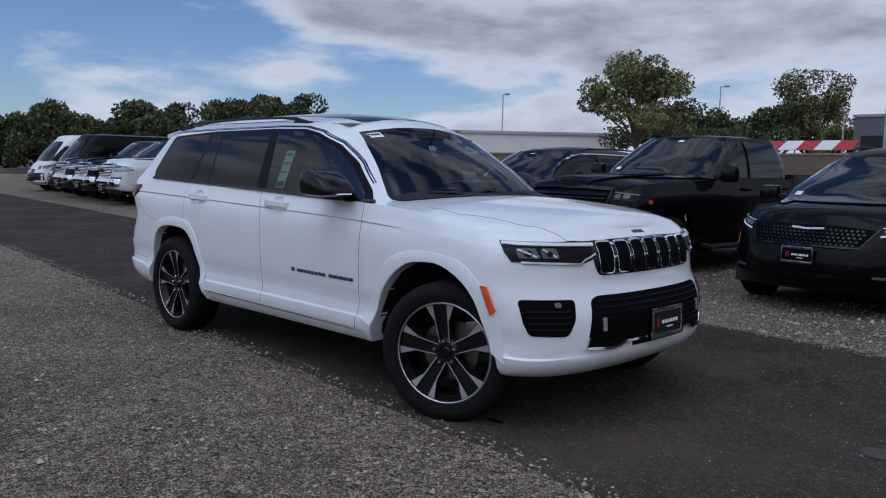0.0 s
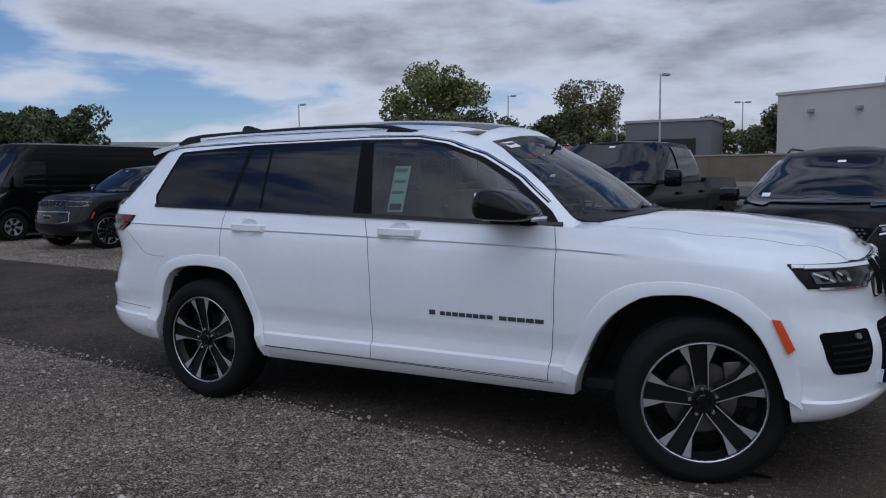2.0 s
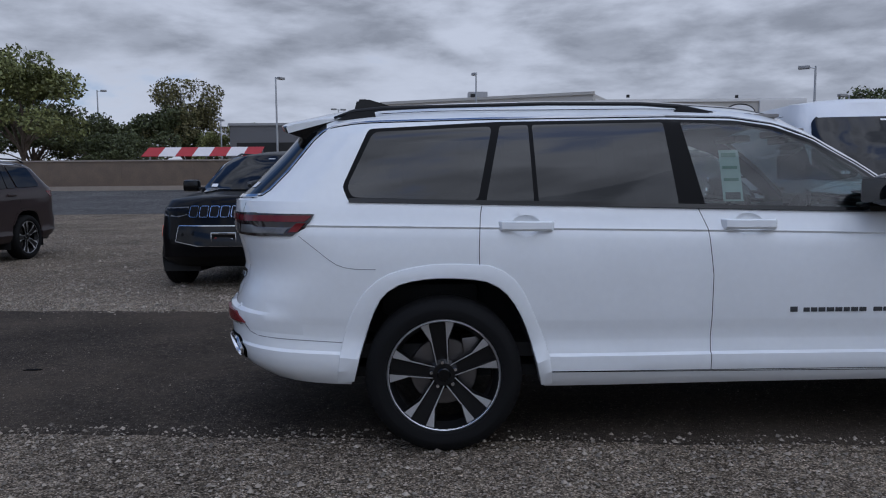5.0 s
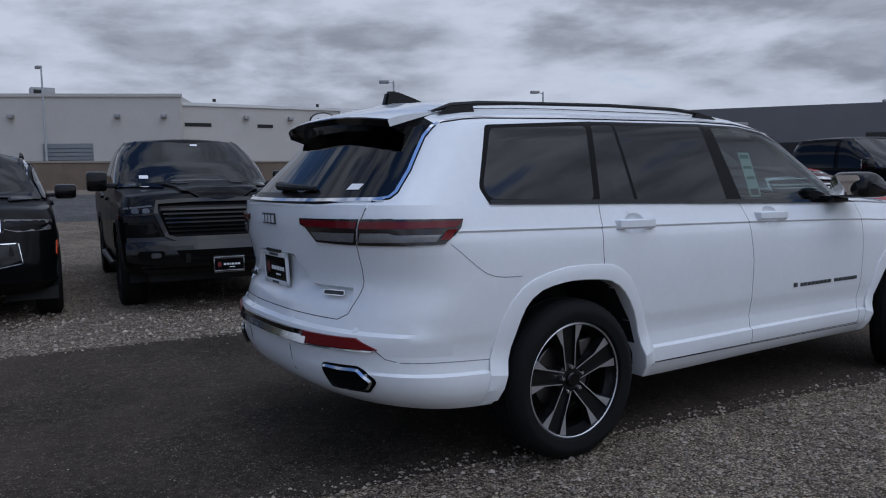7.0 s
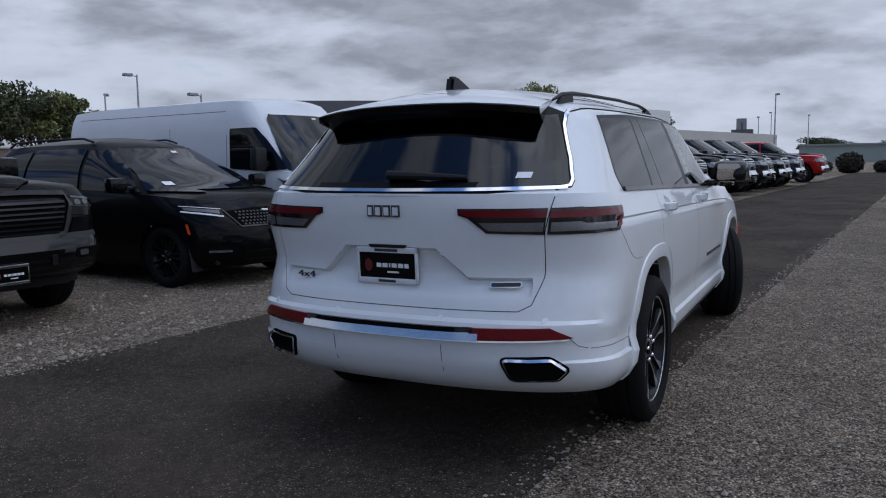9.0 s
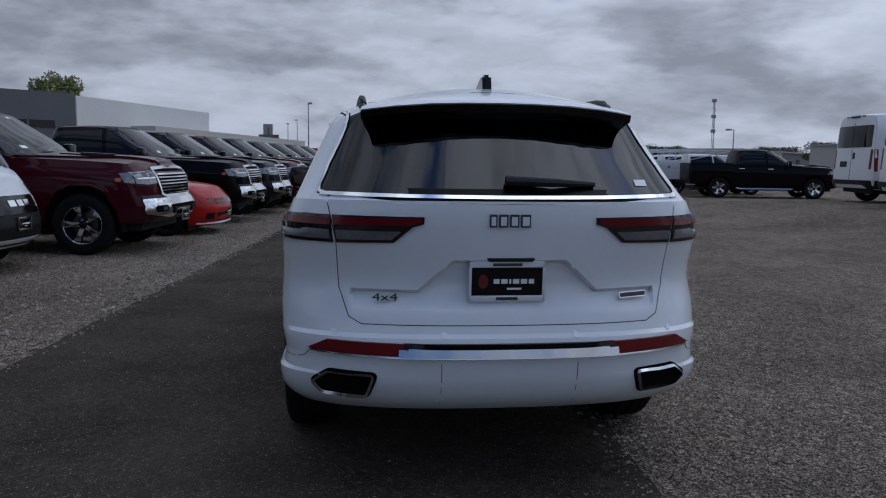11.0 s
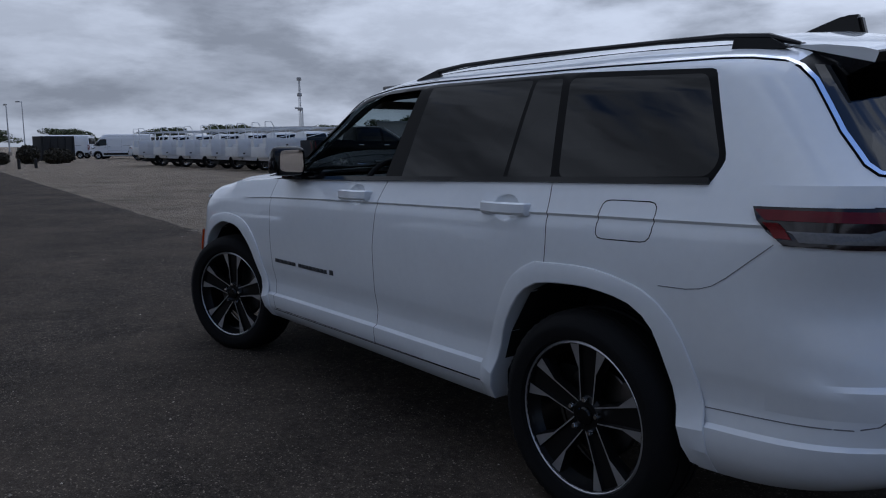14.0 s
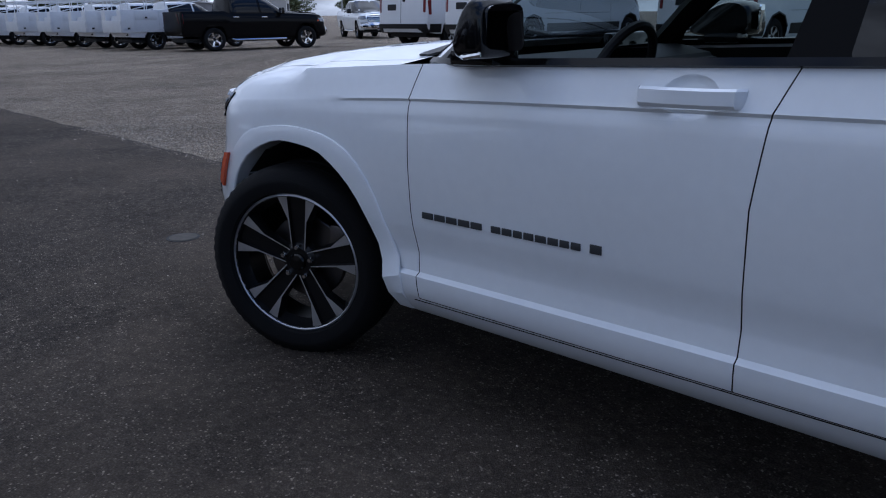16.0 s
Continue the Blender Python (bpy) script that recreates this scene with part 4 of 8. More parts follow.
        for y0, y1 in ((0.845, 0.775), (0.755, 0.690)):
            pr = lay("projector", rounded([(y0 * s, 0.985), (y1 * s, 0.985), ((y1 - 0.012) * s, 0.938), ((y0 + 0.004) * s, 0.938)], 0.012), "x", 1, "lamp_cell", hl, lift=0.010, depth=0.008)
            lay("projector_lens", [((y0 + y1) / 2 * s + 0.015 * math.cos(a), 0.960 + 0.015 * math.sin(a)) for a in [k * math.pi / 6 for k in range(12)]], "x", 1, "lamp_dark", pr, lift=0.014, depth=0.006)
            part("reflector_bar", band(trace(tree, [((y0 - 0.005) * s, 0.978), ((y1 + 0.004) * s, 0.942)], "x", 1), 0.010, 0.014, 0.006), "lamp_silver", pr)
        lay("bumper_vent", rounded([(0.635 * s, 0.730), (0.875 * s, 0.732), (0.868 * s, 0.62), (0.845 * s, 0.552), (0.69 * s, 0.548), (0.655 * s, 0.62)], 0.02), "x", 1, "hollow", lift=0.004, step=0.04, label="black bumper vent")
        for zv in (0.585, 0.615, 0.645, 0.675):
            lay("vent_bar", ribbon([(0.675 * s, zv), (0.85 * s, zv)], 0.010), "x", 1, "mesh", lift=0.008, depth=0.006, step=0.05)
        lay("fog_lamp", rounded([(0.712 * s, 0.692), (0.74 * s, 0.692), (0.74 * s, 0.718), (0.712 * s, 0.718)], 0.012), "x", 1, "clear_lens", lift=0.014)
        # tail lamps: on the quarter and on the tailgate
        tl = lay("tail_lamp", [(-2.165, 1.180), (-2.185, 1.142), (-2.27, 1.078), (-2.53, 1.078), (-2.53, 1.188)], "y", s, "smoke_lens", lift=0.008, depth=0.012, step=0.025, label="red and smoked tail lamp")
        lay("red_band", [(-2.175, 1.172), (-2.21, 1.142), (-2.53, 1.146), (-2.53, 1.176)], "y", s, "red_lens", tl, lift=0.012, depth=0.006, step=0.025)
        lay("reverse_light", [(-2.27, 1.127), (-2.31, 1.09), (-2.50, 1.09), (-2.50, 1.127)], "y", s, "clear_lens", tl, lift=0.012, depth=0.006, step=0.025)
        lay("indicator_light", [(-2.205, 1.134), (-2.245, 1.098), (-2.29, 1.096), (-2.25, 1.134)], "y", s, "red_reflector", tl, lift=0.0125, depth=0.006, step=0.025)
        lay("tail_lamp_outer", [(0.835 * s, 1.188), (0.835 * s, 1.078), (0.712 * s, 1.078), (0.725 * s, 1.188)], "x", -1, "smoke_lens", tl, lift=0.008, depth=0.012, step=0.025)
        lay("red_band", [(0.835 * s, 1.176), (0.835 * s, 1.146), (0.72 * s, 1.146), (0.724 * s, 1.176)], "x", -1, "red_lens", tl, lift=0.012, depth=0.006, step=0.025)
        lay("reverse_light", [(0.83 * s, 1.127), (0.83 * s, 1.09), (0.722 * s, 1.09), (0.727 * s, 1.127)], "x", -1, "clear_lens", tl, lift=0.012, depth=0.006, step=0.025)
        gl = lay("tail_lamp", [(0.715 * s, 1.188), (0.70 * s, 1.078), (0.47 * s, 1.083), (0.395 * s, 1.145), (0.352 * s, 1.158), (0.35 * s, 1.186)], "x", -1, "smoke_lens", gate_ob, lift=0.008, depth=0.012, step=0.025, label="red and smoked tail lamp")
        lay("red_band", [(0.712 * s, 1.178), (0.708 * s, 1.148), (0.40 * s, 1.152), (0.36 * s, 1.166), (0.36 * s, 1.18)], "x", -1, "red_lens", gl, lift=0.012, depth=0.006, step=0.025)
        lay("reverse_light", [(0.70 * s, 1.127), (0.695 * s, 1.09), (0.48 * s, 1.093), (0.44 * s, 1.127)], "x", -1, "clear_lens", gl, lift=0.012, depth=0.006, step=0.025)
        lay("bumper_reflector", [(0.40 * s, 0.678), (0.735 * s, 0.682), (0.815 * s, 0.640), (0.43 * s, 0.632)], "x", -1, "red_reflector", lift=0.012, depth=0.016, label="red bumper reflector")
        # exhaust tips
        tip = rounded([(0.548 * s, 0.543), (0.73 * s, 0.548), (0.795 * s, 0.503), (0.755 * s, 0.460), (0.578 * s, 0.457)], 0.014)
        ex = lay("exhaust_tip", grow(tip, 0.014), "x", -1, "hollow", lift=0.006, depth=0.02, label="chrome trapezoid exhaust tip")
        loop = tip + tip[:2]
        part("tip_rim", band(trace(tree, loop, "x", -1, 0.02), 0.011, 0.020, 0.022, 0.012), "bright", ex)
        part("bumper_seam", band(trace(tree, [(-2.04, 0.553), (-2.30, 0.572), (-2.46, 0.583)], "y", s), 0.0035, 0.0012, 0.003), "seam_grey", car)
        part("bumper_seam", band(trace(tree, [(0.865 * s, 0.586), (0.835 * s, 0.598), (0.805 * s, 0.636)], "x", -1), 0.0035, 0.0012, 0.003), "seam_grey", car)
        part("panel_seam", band(trace(tree, [(-2.24, 1.078), (-2.10, 0.965), (-2.06, 0.938), (-2.02, 0.924), (-1.97, 0.916), (-1.87, 0.913)], "y", s), 0.0025, 0.0012, 0.003), "seam_grey", car)
        for y0 in (0.71, 0.27):
            lay("parking_sensor", [(y0 * s + 0.012 * math.cos(a), 0.712 + 0.012 * math.sin(a)) for a in [k * math.pi / 5 for k in range(10)]], "x", -1, "white", lift=0.003, depth=0.004)
        # door mirror
        mir = bmesh.new()
        prof = [(0.445, 1.20), (0.44, 1.27), (0.455, 1.335), (0.52, 1.362), (0.60, 1.34), (0.69, 1.27), (0.72, 1.215), (0.66, 1.195)]
        prof = rounded(prof, 0.05, 3)
        cols = [(0.93, 0.86), (0.945, 0.94), (0.965, 0.985), (1.03, 1.0), (1.09, 0.995), (1.12, 0.97), (1.14, 0.92), (1.15, 0.84), (1.156, 0.70)]
        fw, ox = (0.4, 0.0) if s > 0 else (1.15, 0.06)
        rows = [[mir.verts.new((0.445 + ox + (0.125 + (x - 0.57) * k) * fw, s * (0.93 + (y - 0.93) * (0.8 if s > 0 else 1)), 1.275 + (z - 1.275) * k)) for x, z in prof] for y, k in cols]
        for a, b in zip(rows, rows[1:]):
            for k in range(len(prof)):
                mir.faces.new((a[k], a[(k + 1) % len(prof)], b[(k + 1) % len(prof)], b[k]))
        mir.faces.new(rows[0]), mir.faces.new(rows[-1][::-1])
        bmesh.ops.recalc_face_normals(mir, faces=list(mir.faces))
        mo = part("door_mirror", mir, "gloss_black", car, "gloss black door mirror", 50)
        bm = bmesh.new()
        box(bm, (0.52, min(s * 0.83, s * 0.96), 1.17), (0.68, max(s * 0.83, s * 0.96), 1.215), bevel=0.012)
        part("mirror_foot", bm, "gloss_black", mo)
        bm = bmesh.new()
        tube(bm, [(0.445 + ox + (x - 0.445) * fw, s * y, z) for x, y, z in ((0.46, 1.10, 1.212), (0.58, 1.11, 1.203), (0.70, 1.08, 1.212), (0.735, 0.99, 1.214))], 0.007, 6)
        part("mirror_trim", bm, "chrome", mo)
        bm = bmesh.new()
        prism(bm, rounded([(s * 0.955, 1.215), (s * (1.085 if s > 0 else 1.125), 1.225), (s * (1.08 if s > 0 else 1.12), 1.335), (s * 0.96, 1.338)], 0.025), -0.004, 0.004, "x")
        cy = s * 1.03
        bmesh.ops.transform(bm, matrix=Matrix.Translation((0.436 + ox, cy, 0)) @ Matrix.Rotation(radians(-14 * s), 4, "Z") @ Matrix.Translation((0, -cy, 0)), verts=list(bm.verts))
        part("mirror_glass", bm, "mirror", mo)
        # roof rail
        bm = bmesh.new()
        pts = [(-2.10, 0.575, 1.668), (-2.0, 0.585, 1.697), (-1.85, 0.592, 1.712), (-1.6, 0.597, 1.720), (-1.0, 0.60, 1.730), (-0.5, 0.597, 1.726), (-0.3, 0.592, 1.712), (-0.12, 0.585, 1.680)]
        tube(bm, [(x, s * y, z) for x, y, z in pts], [0.006, 0.013, 0.012, 0.0095, 0.0095, 0.010, 0.012, 0.006], 8)
        for a, b in ((-2.08, -1.88), (-0.36, -0.14)):
            prism(bm, [(a, 1.655), (b, 1.66), (b - 0.01, 1.705 if b < -1 else 1.685), (a + 0.06, 1.69 if b < -1 else 1.715)], s * 0.582, s * 0.606)
        bmesh.ops.recalc_face_normals(bm, faces=list(bm.faces))
        part("roof_rail", bm, "trim", car, "black roof rail")
        lay("roof_ditch", ribbon([(-2.12, 0.545 * s), (-1.0, 0.565 * s), (0.1, 0.55 * s)], 0.006), "z", 1, "seam", lift=0.002, depth=0.002, step=0.3)

    # bottom of the screens
    lay("cowl", [(1.02, 0.72), (1.15, 0.35), (1.17, 0), (1.15, -0.35), (1.02, -0.72), (0.90, -0.74), (1.02, -0.3), (1.04, 0), (1.02, 0.3), (0.90, 0.74)], "z", 1, "trim", lift=0.006)
    for y0, y1 in ((0.62, 0.02), (0.10, -0.50)):
        part("wiper", band(trace(tree, [(1.02 - 0.12 * abs(y0), y0), (1.05, (y0 + y1) / 2), (1.03 - 0.1 * abs(y1), y1)], "z", 1, 0.05), 0.016, 0.014, 0.016), "trim", car)
    # rear spoiler, wiper, chrome under the rear window, badge
    bm = bmesh.new()
    sec = []
    for y in [-0.60, -0.585, -0.55, -0.45, -0.30, -0.15, 0, 0.15, 0.30, 0.45, 0.55, 0.585, 0.60]:
        k = 1 - (abs(y) / 0.63) ** 4
        hit = tree.ray_cast(Vector((-2.05, y * 0.93, 3)), Vector((0, 0, -1)))[0]
        z0 = hit.z + 0.003
        xs = -2.33 - 0.090 * k
        zs = 1.658 - 0.036 * (abs(y) / 0.61) ** 2.4
        gx = tree.ray_cast(Vector((-4, y * 0.97, zs - 0.068)), Vector((1, 0, 0)))[0].x + 0.012
        sec.append([(-2.05, y * 0.93, z0), (-2.18, y * 0.965, z0 * 0.62 + zs * 0.38 + 0.006), (xs + 0.05, y * 0.995, z0 * 0.12 + zs * 0.88 + 0.008), (xs + 0.006, y, zs), (xs, y, zs - 0.006), (xs + 0.010, y, zs - 0.034), (xs + 0.05, y * 0.985, zs - 0.048), (gx, y * 0.97, zs - 0.068)])
    rows = [[bm.verts.new(p) for p in r] for r in sec]
    for a, b in zip(rows, rows[1:]):
        for k in range(7):
            f = bm.faces.new((a[k], a[k + 1], b[k + 1], b[k]))
            f.material_index = 0 if k < 3 else 1
    for r in (rows[0], rows[-1]):
        bm.faces.new(r[:6]).material_index = 0
        bm.faces.new((r[0], r[5], r[6], r[7])).material_index = 1
    bmesh.ops.recalc_face_normals(bm, faces=list(bm.faces))
    part("spoiler", bm, ["white", "gloss_black"], gate_ob, "white topped black roof spoiler")
    part("chrome_strip", band(trace(tree, [(0.765, 1.268), (0.4, 1.262), (0, 1.260), (-0.4, 1.262), (-0.765, 1.268)], "x", -1), 0.02, 0.008, 0.014), "chrome", gate_ob)
    bm = bmesh.new()
    tube(bm, [(-2.63, 0.02, 1.33), (-2.64, -0.18, 1.325), (-2.60, -0.36, 1.318)], [0.022, 0.017, 0.01], 8)
    part("rear_wiper", bm, "trim", gate_ob, "black rear wiper")
    lay("window_label", [(-0.56, 1.31), (-0.62, 1.31), (-0.62, 1.335), (-0.56, 1.335)], "x", -1, "paper_white", gate_ob, lift=0.004, depth=0.002)
    bm = bmesh.new()
    bars(bm, tree, "x", -1, 0.092, 1.148, [0.03, 0.036, 0.036, 0.04], 0.05, 0.008, 0.008, 0.007)
    part("badge", bm, "ink", gate_ob, "dark badge with chrome edge")
    bm = bmesh.new()
    bars(bm, tree, "x", -1, 0.086, 1.154, [0.018, 0.024, 0.024, 0.028], 0.036, 0.02, 0.010, 0.007)
    part("badge_face", bm, "lamp_white", gate_ob)
    lay("badge", rounded([(-0.475, 0.843), (-0.605, 0.846), (-0.605, 0.872), (-0.475, 0.869)], 0.01), "x", -1, "chrome", gate_ob, lift=0.006, depth=0.006)
    lay("badge_face", rounded([(-0.480, 0.847), (-0.600, 0.850), (-0.600, 0.868), (-0.480, 0.865)], 0.006), "x", -1, "ink", gate_ob, lift=0.008, depth=0.004)
    txt = bpy.data.curves.new("four_by_four", "FONT")
    txt.body, txt.size, txt.extrude, txt.align_x = "4x4", 0.042, 0.004, "CENTER"
    t = new("drive_badge", txt)
    t.data.materials.append(M["ink"])
    t.parent, t.matrix_basis = gate_ob, Matrix.Translation((tree.ray_cast(Vector((-4, 0.505, 0.86)), Vector((1, 0, 0)))[0].x - 0.004, 0.505, 0.842)) @ pose(0, 0, 0, 90, 0, -90 - 4) @ Matrix.Diagonal((1.7, 1, 1, 1))
    plate(gate_ob, Matrix.Translation((-2.662, 0.012, 0.925)) @ pose(0, 0, 0, 0, 3, 180), frame_mat="lamp_white")
    lay("plate_lamp_bar", rounded([(0.10, 1.022), (-0.10, 1.022), (-0.09, 1.008), (0.09, 1.008)], 0.005), "x", -1, "trim", gate_ob, lift=0.01)
    part("bumper_insert", band(trace(tree, [(0.43, 0.672), (-0.43, 0.672)], "x", -1), 0.022, 0.010, 0.014), "gloss_black", car)
    part("bumper_chrome", band(trace(tree, [(0.45, 0.646), (-0.45, 0.646)], "x", -1), 0.034, 0.022, 0.024, 0.008), "bright", car, "chrome bumper strip")
    part("bumper_line", band(trace(tree, [(0.80, 0.634), (0.44, 0.626), (-0.44, 0.626), (-0.80, 0.634)], "x", -1), 0.007, 0.014, 0.015, 0.012), "bright", car)
    for y0 in (0.28, -0.28):
        lay("tow_cover_seam", ribbon([(y0, 0.60), (y0, 0.42)], 0.002), "x", -1, "seam", lift=0.002, depth=0.002)
    # fin aerial
    bm = bmesh.new()
    prism(bm, [(-2.02, 1.73), (-1.77, 1.755), (-1.87, 1.79), (-1.97, 1.82), (-2.03, 1.818), (-2.055, 1.73)], -0.022, 0.022)
    bmesh.ops.bevel(bm, geom=list(bm.edges), offset=0.012, segments=2, affect="EDGES")
    part("roof_aerial", bm, "gloss_black", car, "black shark fin aerial")
    lay("sunroof", rounded([(0.25, 0.42), (0.25, -0.42), (-1.1, -0.42), (-1.1, 0.42)], 0.06), "z", 1, "pane_dark", lift=0.003, depth=0.004)
    # grille with seven slots
    gr = lay("grille", rounded([(0.455, 0.842), (0.49, 0.93), (0.485, 1.02), (-0.485, 1.02), (-0.49, 0.93), (-0.455, 0.842)], 0.03), "x", 1, "gloss_black", lift=0.004, label="black grille with seven chrome-rimmed slots")
    for k in range(7):
        y0 = (k - 3) * 0.134
        o = rounded([(y0 - 0.050, 0.850), (y0 + 0.050, 0.850), (y0 + 0.056, 1.012), (y0 - 0.056, 1.012)], 0.022)
        sl = lay("grille_slot", o, "x", 1, "chrome", gr, lift=0.016, depth=0.014)
        lay("slot_mesh", grow(o, -0.006), "x", 1, "hollow", sl, lift=0.018, depth=0.01)
    lay("lower_grille", rounded([(0.50, 0.742), (0.545, 0.72), (0.590, 0.485), (0.43, 0.476), (0.33, 0.505), (-0.33, 0.505), (-0.43, 0.476), (-0.590, 0.485), (-0.545, 0.72), (-0.50, 0.742)], 0.02), "x", 1, "hollow", lift=0.004, label="black lower grille")
    for zv in (0.535, 0.565, 0.595, 0.625, 0.655, 0.685, 0.715):
        part("grille_bar", band(trace(tree, [(0.53, zv), (-0.53, zv)], "x", 1, 0.06), 0.007, 0.007, 0.006), "pillar", car)
    part("grille_line", band(trace(tree, [(0.578, 0.54), (0.590, 0.485), (0.43, 0.474), (0.38, 0.484), (0.33, 0.503), (-0.33, 0.503), (-0.38, 0.484), (-0.43, 0.474), (-0.590, 0.485), (-0.578, 0.54)], "x", 1), 0.012, 0.012, 0.014, 0.016), "chrome", car)
    part("lip_slot", band(trace(tree, [(0.27, 0.478), (-0.27, 0.478)], "x", 1), 0.026, 0.003, 0.006), "hollow", car)
    for s in (1, -1):
        lay("tow_hook", rounded([(0.475 * s, 0.565), (0.50 * s, 0.565), (0.50 * s, 0.635), (0.475 * s, 0.635)], 0.008), "x", 1, "satin", lift=0.012, depth=0.02)
    plate(car, Matrix.Translation((2.376, 0.012, 0.568)) @ pose(0, 0, 0, 0, -2, 0))
    bm = bmesh.new()
    for y0, w in ((-0.055, 0.018), (-0.030, 0.022), (-0.002, 0.022), (0.026, 0.024)):
        d = draped(tree, [(2.165, y0), (2.185, y0), (2.185, y0 + w), (2.165, y0 + w)], "z", 1, 0.004, 0.004, 1)
        me = bpy.data.meshes.new("t")
        d.to_mesh(me), bm.from_mesh(me), bpy.data.meshes.remove(me)
    part("badge", bm, "ink", car)
    # floor pan and interior
    bm = bmesh.new()
    box(bm, (-2.2, -0.78, 0.34), (1.95, 0.78, 0.40), bevel=0.02)
    box(bm, (-2.35, -0.45, 0.33), (-1.95, 0.45, 0.5), bevel=0.04)
    part("floor_pan", bm, "under", car)
    bm = bmesh.new()
    for x in (-1.5455, 1.5455):
        tube(bm, [(x, -0.72, 0.37), (x, 0.72, 0.37)], 0.045, 10)
    part("axle", bm, "under", car)
    interior(car)
    for x, sgn, steer in ((-1.5455, 1, 0), (-1.5455, -1, 0), (1.5455, 1, 20), (1.5455, -1, 20)):
        w = add_wheel(car, x, 0.84 * sgn, 0.388, 0.265, 0.276, "split", steer, True, 7 if sgn < 0 else -5)
    # labels on the glass
    lab = lay("price_sticker", [(-0.155, 1.48), (-0.055, 1.48), (-0.058, 1.226), (-0.158, 1.226)], "y", -1, "paper", lift=-0.006, depth=0.001, label="pale green price sticker")
    for z0, z1, mt in ((1.465, 1.445, "paper_green"), (1.40, 1.385, "paper_green"), (1.27, 1.235, "ink"), (1.34, 1.325, "paper_green")):
        lay("print_bar", [(-0.145, z0), (-0.07, z0), (-0.072, z1), (-0.147, z1)], "y", -1, mt, lab, lift=-0.003, depth=0.001)
    for p, mt in (([(-0.50, 1.60), (-0.40, 1.612), (-0.40, 1.582), (-0.50, 1.570)], "paper_white"),):
        sc = lay("screen_label", p, "x", 1, mt, lift=0.003, depth=0.001)
        lay("print_bar", [(-0.485, 1.594), (-0.415, 1.603), (-0.415, 1.594), (-0.485, 1.585)], "x", 1, "ink", sc, lift=0.005, depth=0.001)
    return car


DOORS = {}


def interior(car):
    bm = bmesh.new()
    box(bm, (-2.3, -0.82, 0.45), (0.95, 0.82, 0.52))
    part("cabin_floor", bm, "seat", car)
    bm = bmesh.new()
    prism(bm, [(0.98, 0.95), (0.98, 1.14), (0.80, 1.175), (0.60, 1.13), (0.52, 1.02), (0.62, 0.85), (0.80, 0.6), (0.98, 0.6)], -0.80, 0.80)
    bmesh.ops.bevel(bm, geom=list(bm.edges), offset=0.02, segments=2, affect="EDGES")
    part("dashboard", bm, "seat", car, "black dashboard")
    bm = bmesh.new()
    box(bm, (0.60, -0.16, 1.10), (0.63, 0.16, 1.24), bevel=0.008)
    part("centre_screen", bm, "pane_dark", car)
    bm = bmesh.new()
    c, q = Vector((0.44, 0.38, 1.10)), Matrix.Rotation(radians(-22), 3, "Y")
    ring = [c + q @ Vector((0, 0.185 * math.cos(a), 0.185 * math.sin(a))) for a in [k * math.pi / 14 for k in range(29)]]
    tube(bm, ring, 0.016, 8, caps=False)
    for a in (0.0, math.pi, -math.pi / 2):
        tube(bm, [c, c + q @ Vector((0, 0.18 * math.cos(a), 0.18 * math.sin(a)))], 0.02, 6)
    tube(bm, [c, c + Vector((0.25, 0, -0.1))], [0.06, 0.04], 8)
    part("steering_wheel", bm, "seat", car, "black steering wheel")
    for x, y, w in ((-0.12, 0.40, 0.26), (-0.12, -0.40, 0.26), (-1.05, 0.42, 0.27), (-1.05, -0.42, 0.27), (-1.85, 0.0, 0.6)):
        bm = bmesh.new()
        box(bm, (x - 0.02, y - w, 0.62), (x + 0.50, y + w, 0.80), bevel=0.05)
        box(bm, (-0.07, -w, 0), (0.07, w, 0.62), Matrix.Translation((x - 0.03, y, 0.72)) @ Matrix.Rotation(radians(-14), 4, "Y"), bevel=0.05)
        for yy in ((y,) if w < 0.4 else (y - 0.35, y + 0.35)):
            box(bm, (-0.045, -0.13, 0), (0.045, 0.13, 0.18), Matrix.Translation((x - 0.20, yy, 1.37)) @ Matrix.Rotation(radians(-8), 4, "Y"), bevel=0.035)
        part("seat", bm, "seat", car, "black leather seat", 50)
    bm = bmesh.new()
    box(bm, (-2.1, -0.55, 1.655), (0.25, 0.55, 1.675), bevel=0.008)
    part("headliner", bm, "headliner", car)
    bm = bmesh.new()
    tube(bm, [(0.52, 0, 1.64), (0.50, 0, 1.58)], 0.008, 6)
    box(bm, (0.475, -0.12, 1.535), (0.50, 0.12, 1.60), bevel=0.012)
    part("rear_view_mirror", bm, "trim", car)
    bm = bmesh.new()
    box(bm, (0.30, 0.18, 1.56), (0.40, 0.52, 1.60), bevel=0.01)
    part("sun_visor", bm, "headliner", car)
    bm = bmesh.new()
    box(bm, (0.30, -0.52, 1.56), (0.40, -0.18, 1.60), bevel=0.01)
    part("sun_visor", bm, "headliner", car)


